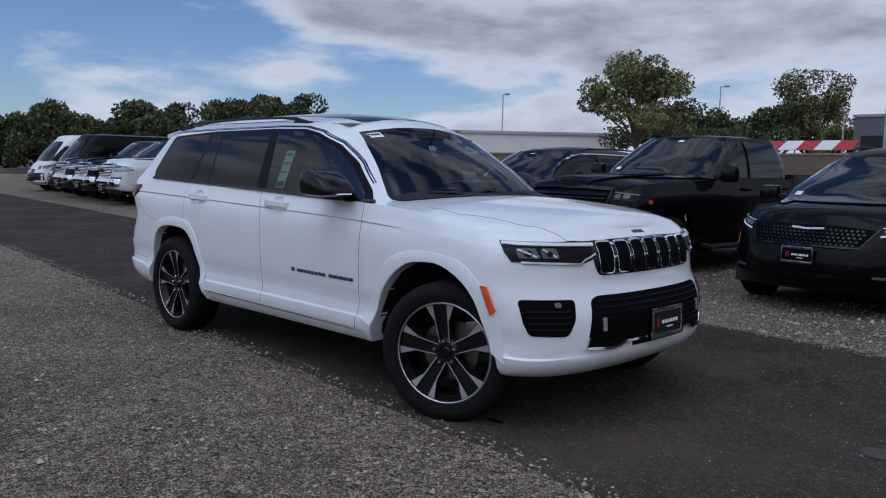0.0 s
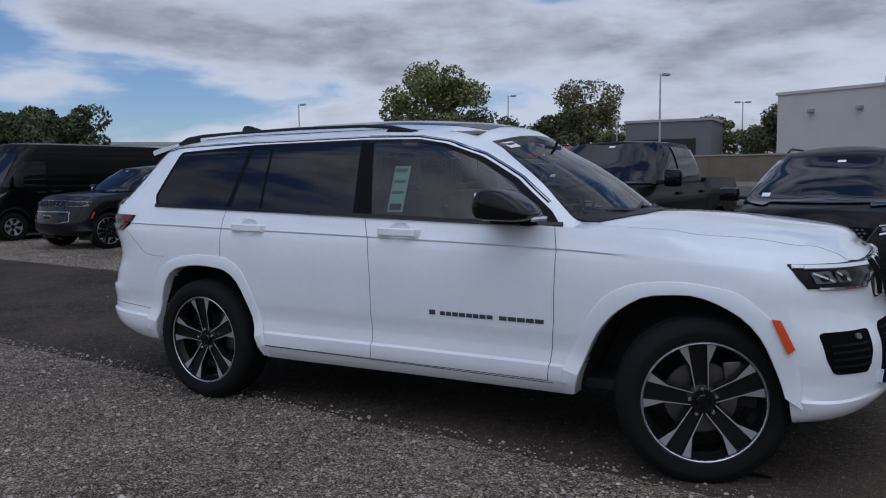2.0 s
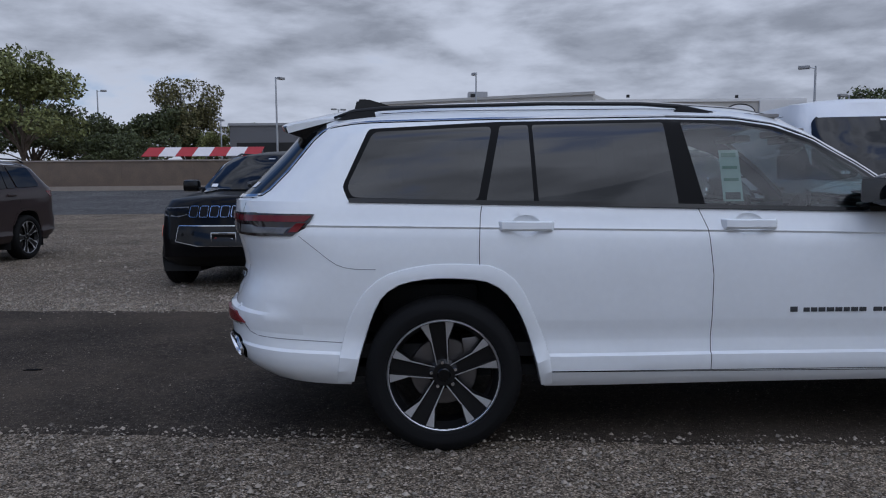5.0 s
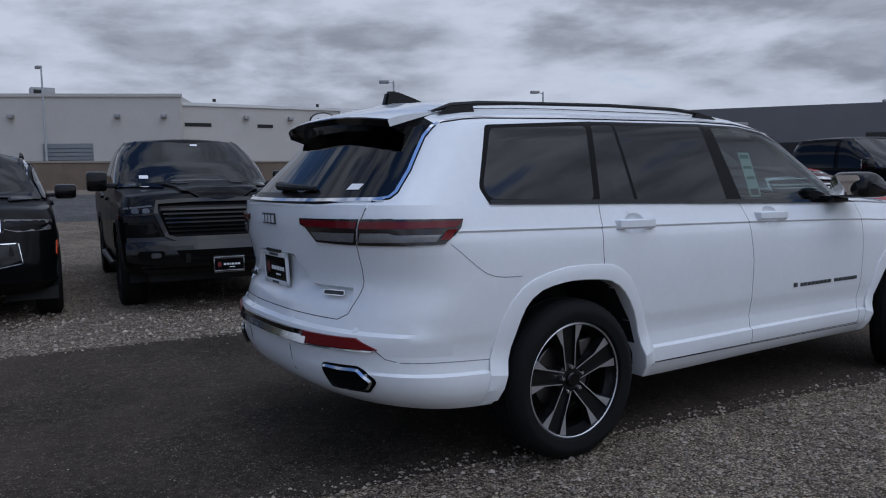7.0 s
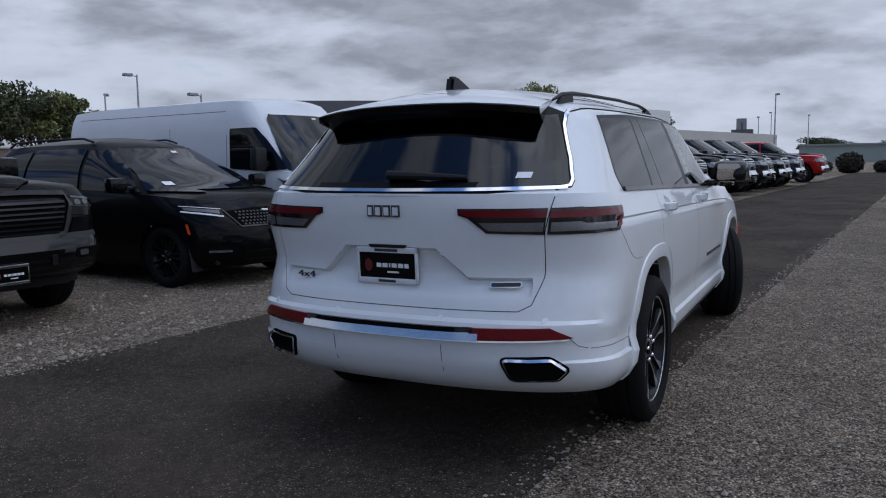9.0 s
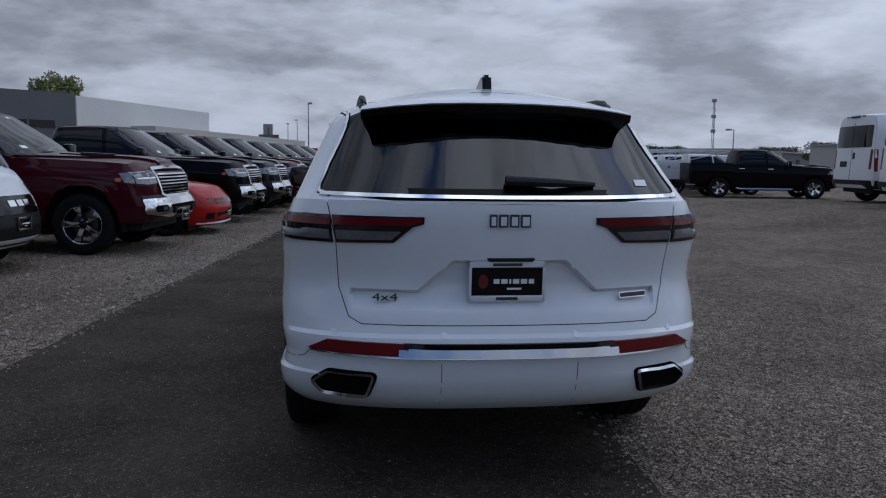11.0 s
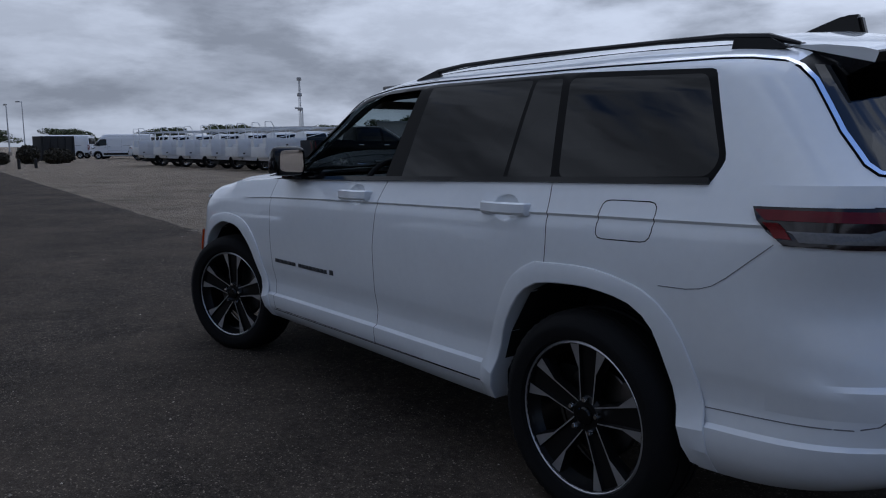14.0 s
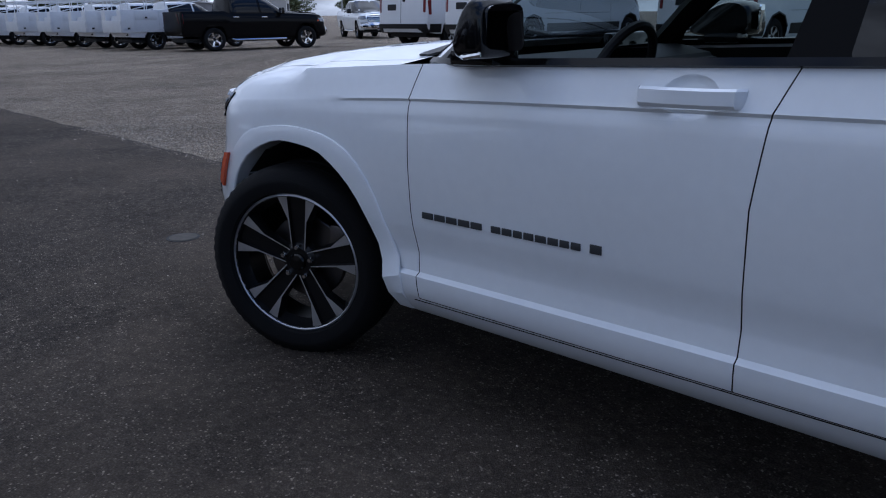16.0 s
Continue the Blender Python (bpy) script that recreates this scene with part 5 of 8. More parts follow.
# ---- parked vehicles ----
KINDS = {
    "suv": dict(P=dict(HERO, levels=[0.30, 0.34, 0.43, 0.47, 0.60, 0.75, 0.92, 1.06, 1.10, 1.2]), G=HERO_G, crown=[(-2.4, 0.05), (-0.7, 0.115), (0.3, 0.08)], hood=0.9, hcrown=0.07,
                axles=(-1.5455, 1.5455), r=0.388, tw=0.265, rim=0.276, track=0.84, style="split", arch=(ARCH_R, ARCH_F),
                panes=[p for _, p in PANES], wind=[(0.52, 1.70), (0.585, 1.645), (0.77, 1.30), (0.825, 1.185), (0.5, 1.175)], seams=[[(-0.295, 1.2), (-0.25, 1.08), (-0.23, 0.87), (-0.231, 0.4)], [(0.845, 1.165), (0.869, 1.06), (0.862, 0.7), (0.831, 0.4)], [(-1.36, 1.2), (-1.37, 1.0), (-1.365, 0.86)]],
                handles=[(-1.14, 1.12), (-0.05, 1.12)], mirror=(0.57, 1.27), front=2.33, plate=(2.335, 0.635)),
    "pickup": dict(P=dict(levels=[0.42, 0.47, 0.58, 0.70, 0.85, 1.0, 1.12, 1.18, 1.22, 1.3],
                          zb=[(-3.1, 0.55), (-2.6, 0.52), (-1.0, 0.44), (1.0, 0.44), (2.5, 0.42), (2.9, 0.45)],
                          zt=[(-3.1, 1.37), (-1.32, 1.38), (-1.22, 1.30), (1.0, 1.28), (1.2, 1.275), (2.3, 1.225), (2.6, 1.19), (2.9, 1.14)],
                          xf=[(0.42, 2.70), (0.47, 2.82), (0.58, 2.86), (0.70, 2.86), (0.85, 2.77), (1.0, 2.765), (1.12, 2.75), (1.18, 2.73), (1.22, 2.70), (1.3, 2.62)], xr=[(0.42, -2.98), (0.55, -3.05), (1.3, -3.03)],
                          w=[(0.42, 0.96), (0.5, 0.99), (0.7, 1.0), (1.0, 1.015), (1.12, 1.01), (1.18, 0.985), (1.3, 0.95)], Lr=0.14, Lf=0.46, nr=3.0, nf=3.5),
                   G=dict(zr=[(-1.3, 1.87), (-0.5, 1.90), (0.3, 1.87), (0.6, 1.84)], xf=[(0, 1.18), (0.5, 0.80), (1, 0.30)], xr=[(0, -1.25), (1, -1.12)], w=[(0, 0.945), (0.4, 0.90), (0.85, 0.79), (1, 0.72)], Lr=0.2, Lf=0.45, nr=3.0, nf=2.6),
                   crown=[(-1.3, 0.05), (0.5, 0.05)], hood=1.0, hcrown=0.07, axles=(-1.835, 1.835), r=0.41, tw=0.275, rim=0.255, track=0.87, style="five",
                   arch=([(-2.36, 0.3), (-2.30, 0.62), (-2.16, 0.84), (-1.98, 0.92), (-1.70, 0.92), (-1.52, 0.84), (-1.38, 0.62), (-1.32, 0.3)], [(1.31, 0.3), (1.37, 0.62), (1.52, 0.86), (1.70, 0.94), (1.98, 0.94), (2.15, 0.86), (2.29, 0.62), (2.34, 0.3)]),
                   panes=[[(-0.02, 1.83), (0.03, 1.32), (0.92, 1.29), (0.86, 1.40), (0.62, 1.60), (0.36, 1.78), (0.22, 1.83)], [(-1.08, 1.80), (-1.14, 1.33), (-0.06, 1.32), (-0.10, 1.83)]],
                   wind=[(0.60, 1.90), (0.68, 1.84), (0.86, 1.45), (0.90, 1.30), (0.5, 1.285)], seams=[[(-0.06, 1.3), (-0.03, 0.9), (-0.05, 0.5)], [(1.0, 1.27), (1.05, 0.9), (1.02, 0.5)], [(-1.18, 1.3), (-1.2, 1.0), (-1.16, 0.5)], [(-1.27, 1.36), (-1.27, 0.5)]],
                   handles=[(-0.98, 1.17), (0.12, 1.16)], mirror=(0.80, 1.38), front=2.84, plate=(2.90, 0.50)),
    "van": dict(P=dict(levels=[0.32, 0.36, 0.46, 0.6, 0.78, 0.95, 1.1, 1.25, 1.35], zb=[(-3.1, 0.42), (-2.6, 0.36), (0, 0.33), (2.4, 0.30), (3, 0.33)],
                       zt=[(-3.1, 1.38), (1.6, 1.38), (2.2, 1.33), (2.5, 1.24), (2.8, 1.10), (3.0, 1.0)],
                       xf=[(0.32, 2.82), (0.46, 2.96), (0.8, 2.97), (1.1, 2.90), (1.35, 2.72)], xr=[(0.32, -2.98), (0.46, -3.04), (1.35, -3.0)],
                       w=[(0.32, 0.96), (0.46, 1.0), (0.78, 1.015), (0.83, 1.0), (1.25, 1.0), (1.35, 0.99)], Lr=0.13, Lf=0.75, nr=3.2, nf=2.5),
                G=dict(zr=[(-3.1, 2.36), (-2.0, 2.42), (1.0, 2.42), (1.7, 2.36), (2.0, 2.25)], xf=[(0, 2.62), (0.4, 2.30), (0.8, 1.93), (1, 1.72)], xr=[(0, -3.0), (1, -2.95)], w=[(0, 0.99), (0.6, 0.965), (0.9, 0.90), (1, 0.84)], Lr=0.13, Lf=0.55, nr=3.2, nf=2.5),
                crown=[(-3, 0.06), (1.5, 0.07), (2, 0.03)], hood=2.0, hcrown=0.06, axles=(-2.02, 2.02), r=0.36, tw=0.235, rim=0.21, track=0.86, style="six",
                arch=([(-2.47, 0.25), (-2.42, 0.55), (-2.26, 0.76), (-2.02, 0.83), (-1.78, 0.76), (-1.62, 0.55), (-1.57, 0.25)], [(1.57, 0.25), (1.62, 0.55), (1.78, 0.76), (2.02, 0.83), (2.26, 0.76), (2.42, 0.55), (2.47, 0.25)]),
                panes=[[(1.18, 1.98), (1.18, 1.36), (1.95, 1.32), (2.28, 1.34), (2.18, 1.48), (1.92, 1.78), (1.70, 1.98)]], wind=[(0.72, 2.20), (0.80, 2.10), (0.93, 1.45), (0.93, 1.32), (0.5, 1.30)],
                seams=[[(1.10, 2.1), (1.10, 0.5)], [(2.30, 1.3), (2.25, 1.0), (1.75, 0.75)], [(-0.2, 2.25), (-0.2, 0.45)], [(1.05, 2.25), (-2.9, 2.25)], [(1.05, 0.86), (-1.6, 0.86)]], handles=[(1.32, 1.2), (0.95, 1.22)], mirror=(1.98, 1.50), front=2.97, plate=(2.985, 0.62)),
    "minivan": dict(P=dict(levels=[0.24, 0.28, 0.38, 0.5, 0.65, 0.78, 0.9, 1.0, 1.08], zb=[(-2.7, 0.32), (-2.2, 0.28), (0, 0.24), (2.0, 0.22), (2.5, 0.26)],
                           zt=[(-2.7, 1.12), (-1.5, 1.10), (0.8, 1.06), (1.3, 1.05), (1.9, 1.0), (2.3, 0.93), (2.5, 0.87)],
                           xf=[(0.24, 2.34), (0.32, 2.46), (0.5, 2.48), (0.7, 2.46), (0.9, 2.38), (1.08, 2.22)], xr=[(0.24, -2.5), (0.4, -2.62), (0.8, -2.64), (1.08, -2.56)],
                           w=[(0.24, 0.90), (0.35, 0.95), (0.65, 0.985), (0.9, 0.985), (1.0, 0.97), (1.08, 0.94)], Lr=0.5, Lf=0.85, nr=2.4, nf=2.2),
                    G=dict(zr=[(-2.5, 1.58), (-1.5, 1.66), (-0.3, 1.67), (0.4, 1.60), (0.6, 1.56)], xf=[(0, 1.62), (0.5, 1.10), (1, 0.42)], xr=[(0, -2.56), (1, -2.30)], w=[(0, 0.93), (0.4, 0.88), (0.85, 0.74), (1, 0.66)], Lr=0.4, Lf=0.65, nr=2.5, nf=2.3),
                    crown=[(-2.5, 0.05), (-0.8, 0.10), (0.5, 0.04)], hood=1.1, hcrown=0.08, axles=(-1.545, 1.545), r=0.36, tw=0.245, rim=0.255, track=0.84, style="multi",
                    arch=([(-1.98, 0.2), (-1.93, 0.5), (-1.76, 0.71), (-1.545, 0.77), (-1.33, 0.71), (-1.16, 0.5), (-1.11, 0.2)], [(1.11, 0.2), (1.16, 0.5), (1.33, 0.71), (1.545, 0.77), (1.76, 0.71), (1.93, 0.5), (1.98, 0.2)]),
                    panes=[[(-0.02, 1.58), (0.03, 1.10), (1.12, 1.07), (0.98, 1.17), (0.70, 1.36), (0.40, 1.53), (0.22, 1.58)], [(-1.20, 1.60), (-1.22, 1.12), (-0.06, 1.10), (-0.10, 1.60)], [(-2.12, 1.50), (-2.2, 1.16), (-1.28, 1.13), (-1.26, 1.58)]],
                    wind=[(0.52, 1.62), (0.60, 1.56), (0.80, 1.2), (0.86, 1.08), (0.5, 1.06)], seams=[[(-0.08, 1.1), (-0.05, 0.3)], [(1.12, 1.05), (1.14, 0.7), (1.08, 0.3)], [(-1.3, 1.1), (-1.3, 0.72)]], handles=[(-1.1, 0.98), (0.1, 0.98)], mirror=(0.98, 1.17), front=2.48, plate=(2.50, 0.60)),
    "sedan": dict(P=dict(levels=[0.20, 0.24, 0.34, 0.48, 0.62, 0.74, 0.86, 0.94], zb=[(-2.6, 0.30), (-2, 0.24), (0, 0.21), (2.2, 0.18), (2.5, 0.2)],
                         zt=[(-2.6, 1.0), (-1.9, 1.02), (0.5, 0.97), (1.2, 0.96), (2.0, 0.88), (2.45, 0.76)],
                         xf=[(0.20, 2.38), (0.3, 2.44), (0.6, 2.46), (0.8, 2.40), (0.94, 2.26)], xr=[(0.20, -2.5), (0.5, -2.58), (0.94, -2.5)],
                         w=[(0.20, 0.88), (0.34, 0.93), (0.6, 0.95), (0.82, 0.945), (0.94, 0.90)], Lr=0.5, Lf=0.6, nr=2.6, nf=2.5),
                  G=dict(zr=[(-1.6, 1.34), (-0.5, 1.42), (0.3, 1.38)], xf=[(0, 1.25), (0.5, 0.8), (1, 0.25)], xr=[(0, -2.0), (1, -1.2)], w=[(0, 0.88), (0.5, 0.78), (1, 0.58)], Lr=0.5, Lf=0.5, nr=2.4, nf=2.4),
                  crown=[(-1.6, 0.03), (-0.4, 0.06), (0.3, 0.03)], hood=-9.0, hcrown=0.06, axles=(-1.525, 1.525), r=0.36, tw=0.255, rim=0.26, track=0.82, style="multi",
                  arch=([(-1.97, 0.1), (-1.9, 0.5), (-1.74, 0.69), (-1.525, 0.75), (-1.31, 0.69), (-1.15, 0.5), (-1.08, 0.1)], [(1.08, 0.1), (1.15, 0.5), (1.31, 0.69), (1.525, 0.75), (1.74, 0.69), (1.9, 0.5), (1.97, 0.1)]),
                  panes=[[(-0.2, 1.33), (-0.15, 1.01), (0.85, 0.99), (0.55, 1.17), (0.25, 1.30)], [(-1.1, 1.26), (-1.35, 1.04), (-0.2, 1.02), (-0.25, 1.34)]], wind=[(0.46, 1.40), (0.54, 1.35), (0.74, 1.1), (0.80, 0.99), (0.4, 0.98)],
                  seams=[[(-0.18, 1.0), (-0.15, 0.3)], [(0.95, 0.96), (0.98, 0.6), (0.9, 0.28)]], handles=[(-1.0, 0.88), (0.05, 0.87)], mirror=(0.72, 1.05), front=2.46, plate=(2.47, 0.42)),
}


def sym(p):
    return p + mirror_y(p)


def rect(y0, y1, z0, z1, r=0.02):
    return rounded([(y0, z0), (y1, z0), (y1, z1), (y0, z1)], r)


TREES = {}


def vehicle(kind, name, label, category, coat, face="ram", roof_rails=False, chrome=True, detail=True, group="", style=None, bed=True):
    """A parked vehicle of a kind, standing at the origin and facing +x."""
    V = KINDS[kind]
    car = thing(name, pose(0, 0, 0), label, category, group)
    lv, zb, zt = body_levels(V["P"])
    hc = V["hcrown"]
    low = stack(lv, [(V["hood"], 9)], lambda x: hc, K=9, nside=40, M_=6)
    top = stack(house_levels(V["G"], zt, 6), [(-9, 9)], curve(V["crown"]), K=9, nside=26, M_=6)
    tree = TREES[kind] = tree_of(low, top)
    for a in V["arch"]:
        bmesh.ops.delete(low, geom=cut(low, a, "y"), context="FACES")
    part("body", low, coat, car)
    roofp = part("cabin", top, coat, car)

    def lay(nm, poly, axis, sign, mat, parent=car, lift=0.005, depth=0.01, step=0.15, label=""):
        return part(nm, draped(tree, poly, axis, sign, lift, depth, step), mat, parent, label)

    for s in (1, -1):
        for p in V["panes"]:
            lay("window_pane", rounded(p, 0.025, 2), "y", s, "pane_dark", roofp, 0.014, 0.012, 0.08)
        for l in V["seams"]:
            lay("panel_seam", ribbon(l, 0.007), "y", s, "seam", lift=0.002, depth=0.002, step=0.3)
        for x, z in V["handles"]:
            hit = tree.ray_cast(Vector((x, 3 * s, z)), Vector((0, -s, 0)))[0]
            bm = bmesh.new()
            y = hit.y
            box(bm, (x - 0.11, min(y - s * 0.01, y + s * 0.035), z - 0.02), (x + 0.11, max(y - s * 0.01, y + s * 0.035), z + 0.02), bevel=0.012)
            part("door_handle", bm, "chrome" if chrome and kind == "pickup" else ("trim" if kind == "van" else coat), car)
        mx, mz = V["mirror"]
        hit = tree.ray_cast(Vector((mx, 3 * s, mz - 0.1)), Vector((0, -s, 0)))[0]
        y = hit.y
        bm = bmesh.new()
        hm = {"van": 0.17, "pickup": 0.12}.get(kind, 0.085)
        y0, y1 = y + s * 0.07, y + s * 0.30
        box(bm, (mx - 0.09, min(y0, y1), mz - hm), (mx + 0.05, max(y0, y1), mz + hm), bevel=0.045)
        mir = part("door_mirror", bm, "trim" if kind == "van" else ("gloss_black" if not chrome or kind != "pickup" else "gloss_black"), car, "", 50)
        bm = bmesh.new()
        box(bm, (mx - 0.05, min(y - s * 0.05, y0 + s * 0.05), mz - hm * 0.7), (mx + 0.02, max(y - s * 0.05, y0 + s * 0.05), mz - hm * 0.2), bevel=0.02)
        part("mirror_arm", bm, "trim", mir)
        bm = bmesh.new()
        box(bm, (mx - 0.097, min(y0 + s * 0.025, y1 - s * 0.025), mz - hm * 0.75), (mx - 0.089, max(y0 + s * 0.025, y1 - s * 0.025), mz + hm * 0.75))
        part("mirror_glass", bm, "mirror", mir)
        for a in V["arch"]:
            bm = bmesh.new()
            va, vb = [bm.verts.new((x, s * 0.93, z)) for x, z in a], [bm.verts.new((x, s * 0.45, z)) for x, z in a]
            for k in range(len(a) - 1):
                bm.faces.new((va[k], va[k + 1], vb[k + 1], vb[k]))
            bm.faces.new(vb)
            part("wheel_housing", bm, "under", car)
            lip = [p for p in a if p[1] > V["r"] * 0.9]
            lay("arch_lip", ribbon(lip, 0.03), "y", s, "trim" if kind in ("van",) else coat, lift=0.012, depth=0.02, step=0.4)
        if roof_rails:
            bm = bmesh.new()
            zr = curve(V["G"]["zr"])
            w1 = V["G"]["w"][-1][1] - 0.02
            tube(bm, [(-2.0, s * w1, zr(-2.0) + 0.03), (-1.85, s * w1, zr(-1.85) + 0.075), (-1.0, s * w1, zr(-1.0) + 0.075), (-0.3, s * w1, zr(-0.3) + 0.07), (-0.1, s * w1, zr(-0.1) + 0.03)], 0.015, 6)
            part("roof_rail", bm, "trim", car)
    lay("windscreen", sym(rounded(V["wind"], 0.03, 2)), "x", 1, "pane_dark", roofp, 0.018, 0.012, 0.055)
    lay("screen_label", rect(0.03, 0.12, V["wind"][0][1] - 0.09, V["wind"][0][1] - 0.065, 0.005), "x", 1, "paper_white", roofp, 0.022, 0.002, 1)
    lay("screen_label", rect(-0.66, -0.56, V["wind"][2][1] - 0.06, V["wind"][2][1] - 0.02, 0.005), "x", 1, "paper_white", roofp, 0.022, 0.002, 1)
    plate(car, Matrix.Translation((V["plate"][0], 0, V["plate"][1])))
    fr = V["front"]
    if kind == "pickup":
        cm = "chrome" if chrome else "gloss_black"
        g = lay("grille", rounded(sym([(0.64, 1.135), (0.66, 1.05), (0.57, 0.80), (0.50, 0.765)]), 0.03), "x", 1, "hollow", label="black grille" if not chrome else "chrome barred grille", step=0.1)
        for k in range(7):
            z = 0.805 + k * 0.043
            lay("grille_bar", rect(-0.545 - 0.013 * k, 0.545 + 0.013 * k, z, z + 0.017, 0.004), "x", 1, cm, g, 0.020, 0.02, 0.2)
        lay("grille_frame", ribbon([(0.0, 0.765), (-0.50, 0.765), (-0.58, 0.81), (-0.675, 1.05), (-0.655, 1.14), (-0.3, 1.155), (0.3, 1.155), (0.655, 1.14), (0.675, 1.05), (0.58, 0.81), (0.50, 0.765), (0.0, 0.765)], 0.040), "x", 1, cm, g, 0.026, 0.026, 0.2)
        for s in (1, -1):
            hl = lay("headlamp", [(0.70 * s, 1.125), (0.975 * s, 1.10), (0.975 * s, 0.955), (0.86 * s, 0.94), (0.68 * s, 0.96), (0.685 * s, 1.04)], "x", 1, "lamp_dark" if not chrome else "lamp_clear", lift=0.012, depth=0.02, step=0.06)
            lay("running_light", ribbon([(0.71 * s, 1.108), (0.96 * s, 1.085)], 0.016), "x", 1, "lamp_cell", hl, 0.018, 0.008, 0.1)
            lay("lamp_divider", ribbon([(0.70 * s, 1.03), (0.96 * s, 1.02)], 0.014), "x", 1, cm, hl, 0.018, 0.008, 0.1)
            for y0 in (0.765, 0.865):
                lay("projector", rect(y0 * s - 0.034, y0 * s + 0.034, 1.038, 1.085, 0.02), "x", 1, "lamp_cell", hl, 0.016, 0.008, 1)
            lay("headlamp_side", [(2.34, 1.09), (2.60, 1.10), (2.60, 0.95), (2.42, 0.97)], "y", s, "lamp_dark" if not chrome else "lamp_clear", hl, 0.010, 0.014)
            lay("side_marker", rect(2.30, 2.37, 0.98, 1.03, 0.01), "y", s, "amber", hl, 0.010, 0.012)
            lay("fender_trim", [(0.69 * s, 0.93), (0.975 * s, 0.925), (0.975 * s, 0.80), (0.64 * s, 0.80)], "x", 1, coat, lift=0.010, depth=0.02, step=0.08)
            fl = lay("fog_recess", rect(0.74 * s - 0.12, 0.74 * s + 0.12, 0.575, 0.665, 0.03), "x", 1, "hollow", lift=0.030, depth=0.02)
            lay("fog_lamp", rect(0.70 * s - 0.045, 0.70 * s + 0.045, 0.595, 0.645, 0.02), "x", 1, "lamp_cell", fl, 0.036, 0.01, 1)
            lay("tow_hook", rect(0.40 * s - 0.025, 0.40 * s + 0.025, 0.555, 0.625, 0.01), "x", 1, "trim", lift=0.045, depth=0.05)
        lay("bumper_shelf", ribbon([(-0.95, 0.765), (0.95, 0.765)], 0.05), "x", 1, "trim", lift=0.016, depth=0.03, step=0.15)
        lay("front_bumper", rounded([(0.96, 0.745), (0.96, 0.56), (0.55, 0.50), (-0.55, 0.50), (-0.96, 0.56), (-0.96, 0.745)], 0.03), "x", 1, cm, lift=0.024, depth=0.05, step=0.1, label="chrome front bumper" if chrome else "black front bumper")
        lay("air_intake", rounded([(0.52, 0.665), (0.42, 0.545), (-0.42, 0.545), (-0.52, 0.665)], 0.03), "x", 1, "hollow", lift=0.030, depth=0.02)
        lay("air_dam", rounded([(0.85, 0.50), (0.80, 0.43), (-0.80, 0.43), (-0.85, 0.50)], 0.02), "x", 1, "trim", lift=0.010, depth=0.03)
        # raised middle of the bonnet with two vents, and the wipers before the screen
        lay("bonnet_bulge", rounded([(2.58, 0.40), (1.35, 0.50), (1.28, 0.0), (1.35, -0.50), (2.58, -0.40), (2.66, 0.0)], 0.06), "z", 1, coat, lift=0.030, depth=0.03, step=0.15)
        for s in (1, -1):
            lay("bonnet_vent", rounded([(2.05, s * 0.36), (1.60, s * 0.42), (1.62, s * 0.26), (2.02, s * 0.24)], 0.03), "z", 1, "trim", lift=0.042, depth=0.02)
            lay("wiper", ribbon([(1.12, s * 0.62), (1.16, s * 0.05)], 0.02), "z", 1, "trim", lift=0.03, depth=0.02)
        for s in (1, -1):
            bm = bmesh.new()
            tube(bm, [(-1.15, s * 0.90, 0.42), (-1.05, s * 1.0, 0.38), (0.95, s * 1.0, 0.38), (1.05, s * 0.90, 0.42)], 0.04, 8)
            part("side_step", bm, cm if chrome else "trim", car)
        bm = bmesh.new()
        box(bm, (-2.98, -0.90, 0.86), (-1.36, 0.90, 0.90)), box(bm, (-1.40, -0.93, 0.6), (-1.34, 0.93, 1.37)), box(bm, (-3.0, -0.90, 0.6), (-2.95, 0.90, 1.35))
        for s in (1, -1):
            box(bm, (-2.98, min(s * 0.86, s * 0.93), 0.86), (-1.36, max(s * 0.86, s * 0.93), 1.375))
        part("bed_liner", bm, "trim", car)
        for s in (1, -1):
            lay("tail_lamp", [(-3.02, 1.30), (-2.93, 1.30), (-2.93, 0.98), (-3.02, 0.98)], "y", s, "red_lens", lift=0.006)
    elif kind == "suv":
        gr = lay("grille", rect(-0.485, 0.485, 0.892, 1.03, 0.03), "x", 1, "gloss_black", lift=0.004)
        for k in range(7):
            y0 = (k - 3) * 0.134
            o = rect(y0 - 0.056, y0 + 0.056, 0.898, 1.024, 0.022)
            sl = lay("grille_slot", o, "x", 1, "chrome", gr, 0.016, 0.014, 1)
            lay("slot_mesh", grow(o, -0.006), "x", 1, "mesh", sl, 0.018, 0.01, 1)
        for s in (1, -1):
            lay("headlamp", [(0.845 * s, 1.005), (0.845 * s, 0.905), (0.60 * s, 0.90), (0.49 * s, 0.93), (0.49 * s, 1.022)], "x", 1, "clear_lens", lift=0.006)
            lay("headlamp_side", [(1.885, 0.998), (1.955, 0.905), (2.035, 0.905), (2.035, 1.005)], "y", s, "clear_lens", lift=0.006)
            lay("chrome_line", ribbon([(-2.16, 1.612), (-1.9, 1.632), (-1.3, 1.646), (-0.4, 1.654), (-0.06, 1.646), (0.15, 1.612), (0.37, 1.535), (0.59, 1.408), (0.82, 1.232)], 0.018), "y", s, "chrome", roofp, 0.007, 0.01, 0.3)
            lay("side_marker", [(1.852, 0.79), (1.885, 0.785), (1.945, 0.665), (1.92, 0.645)], "y", s, "amber", lift=0.012)
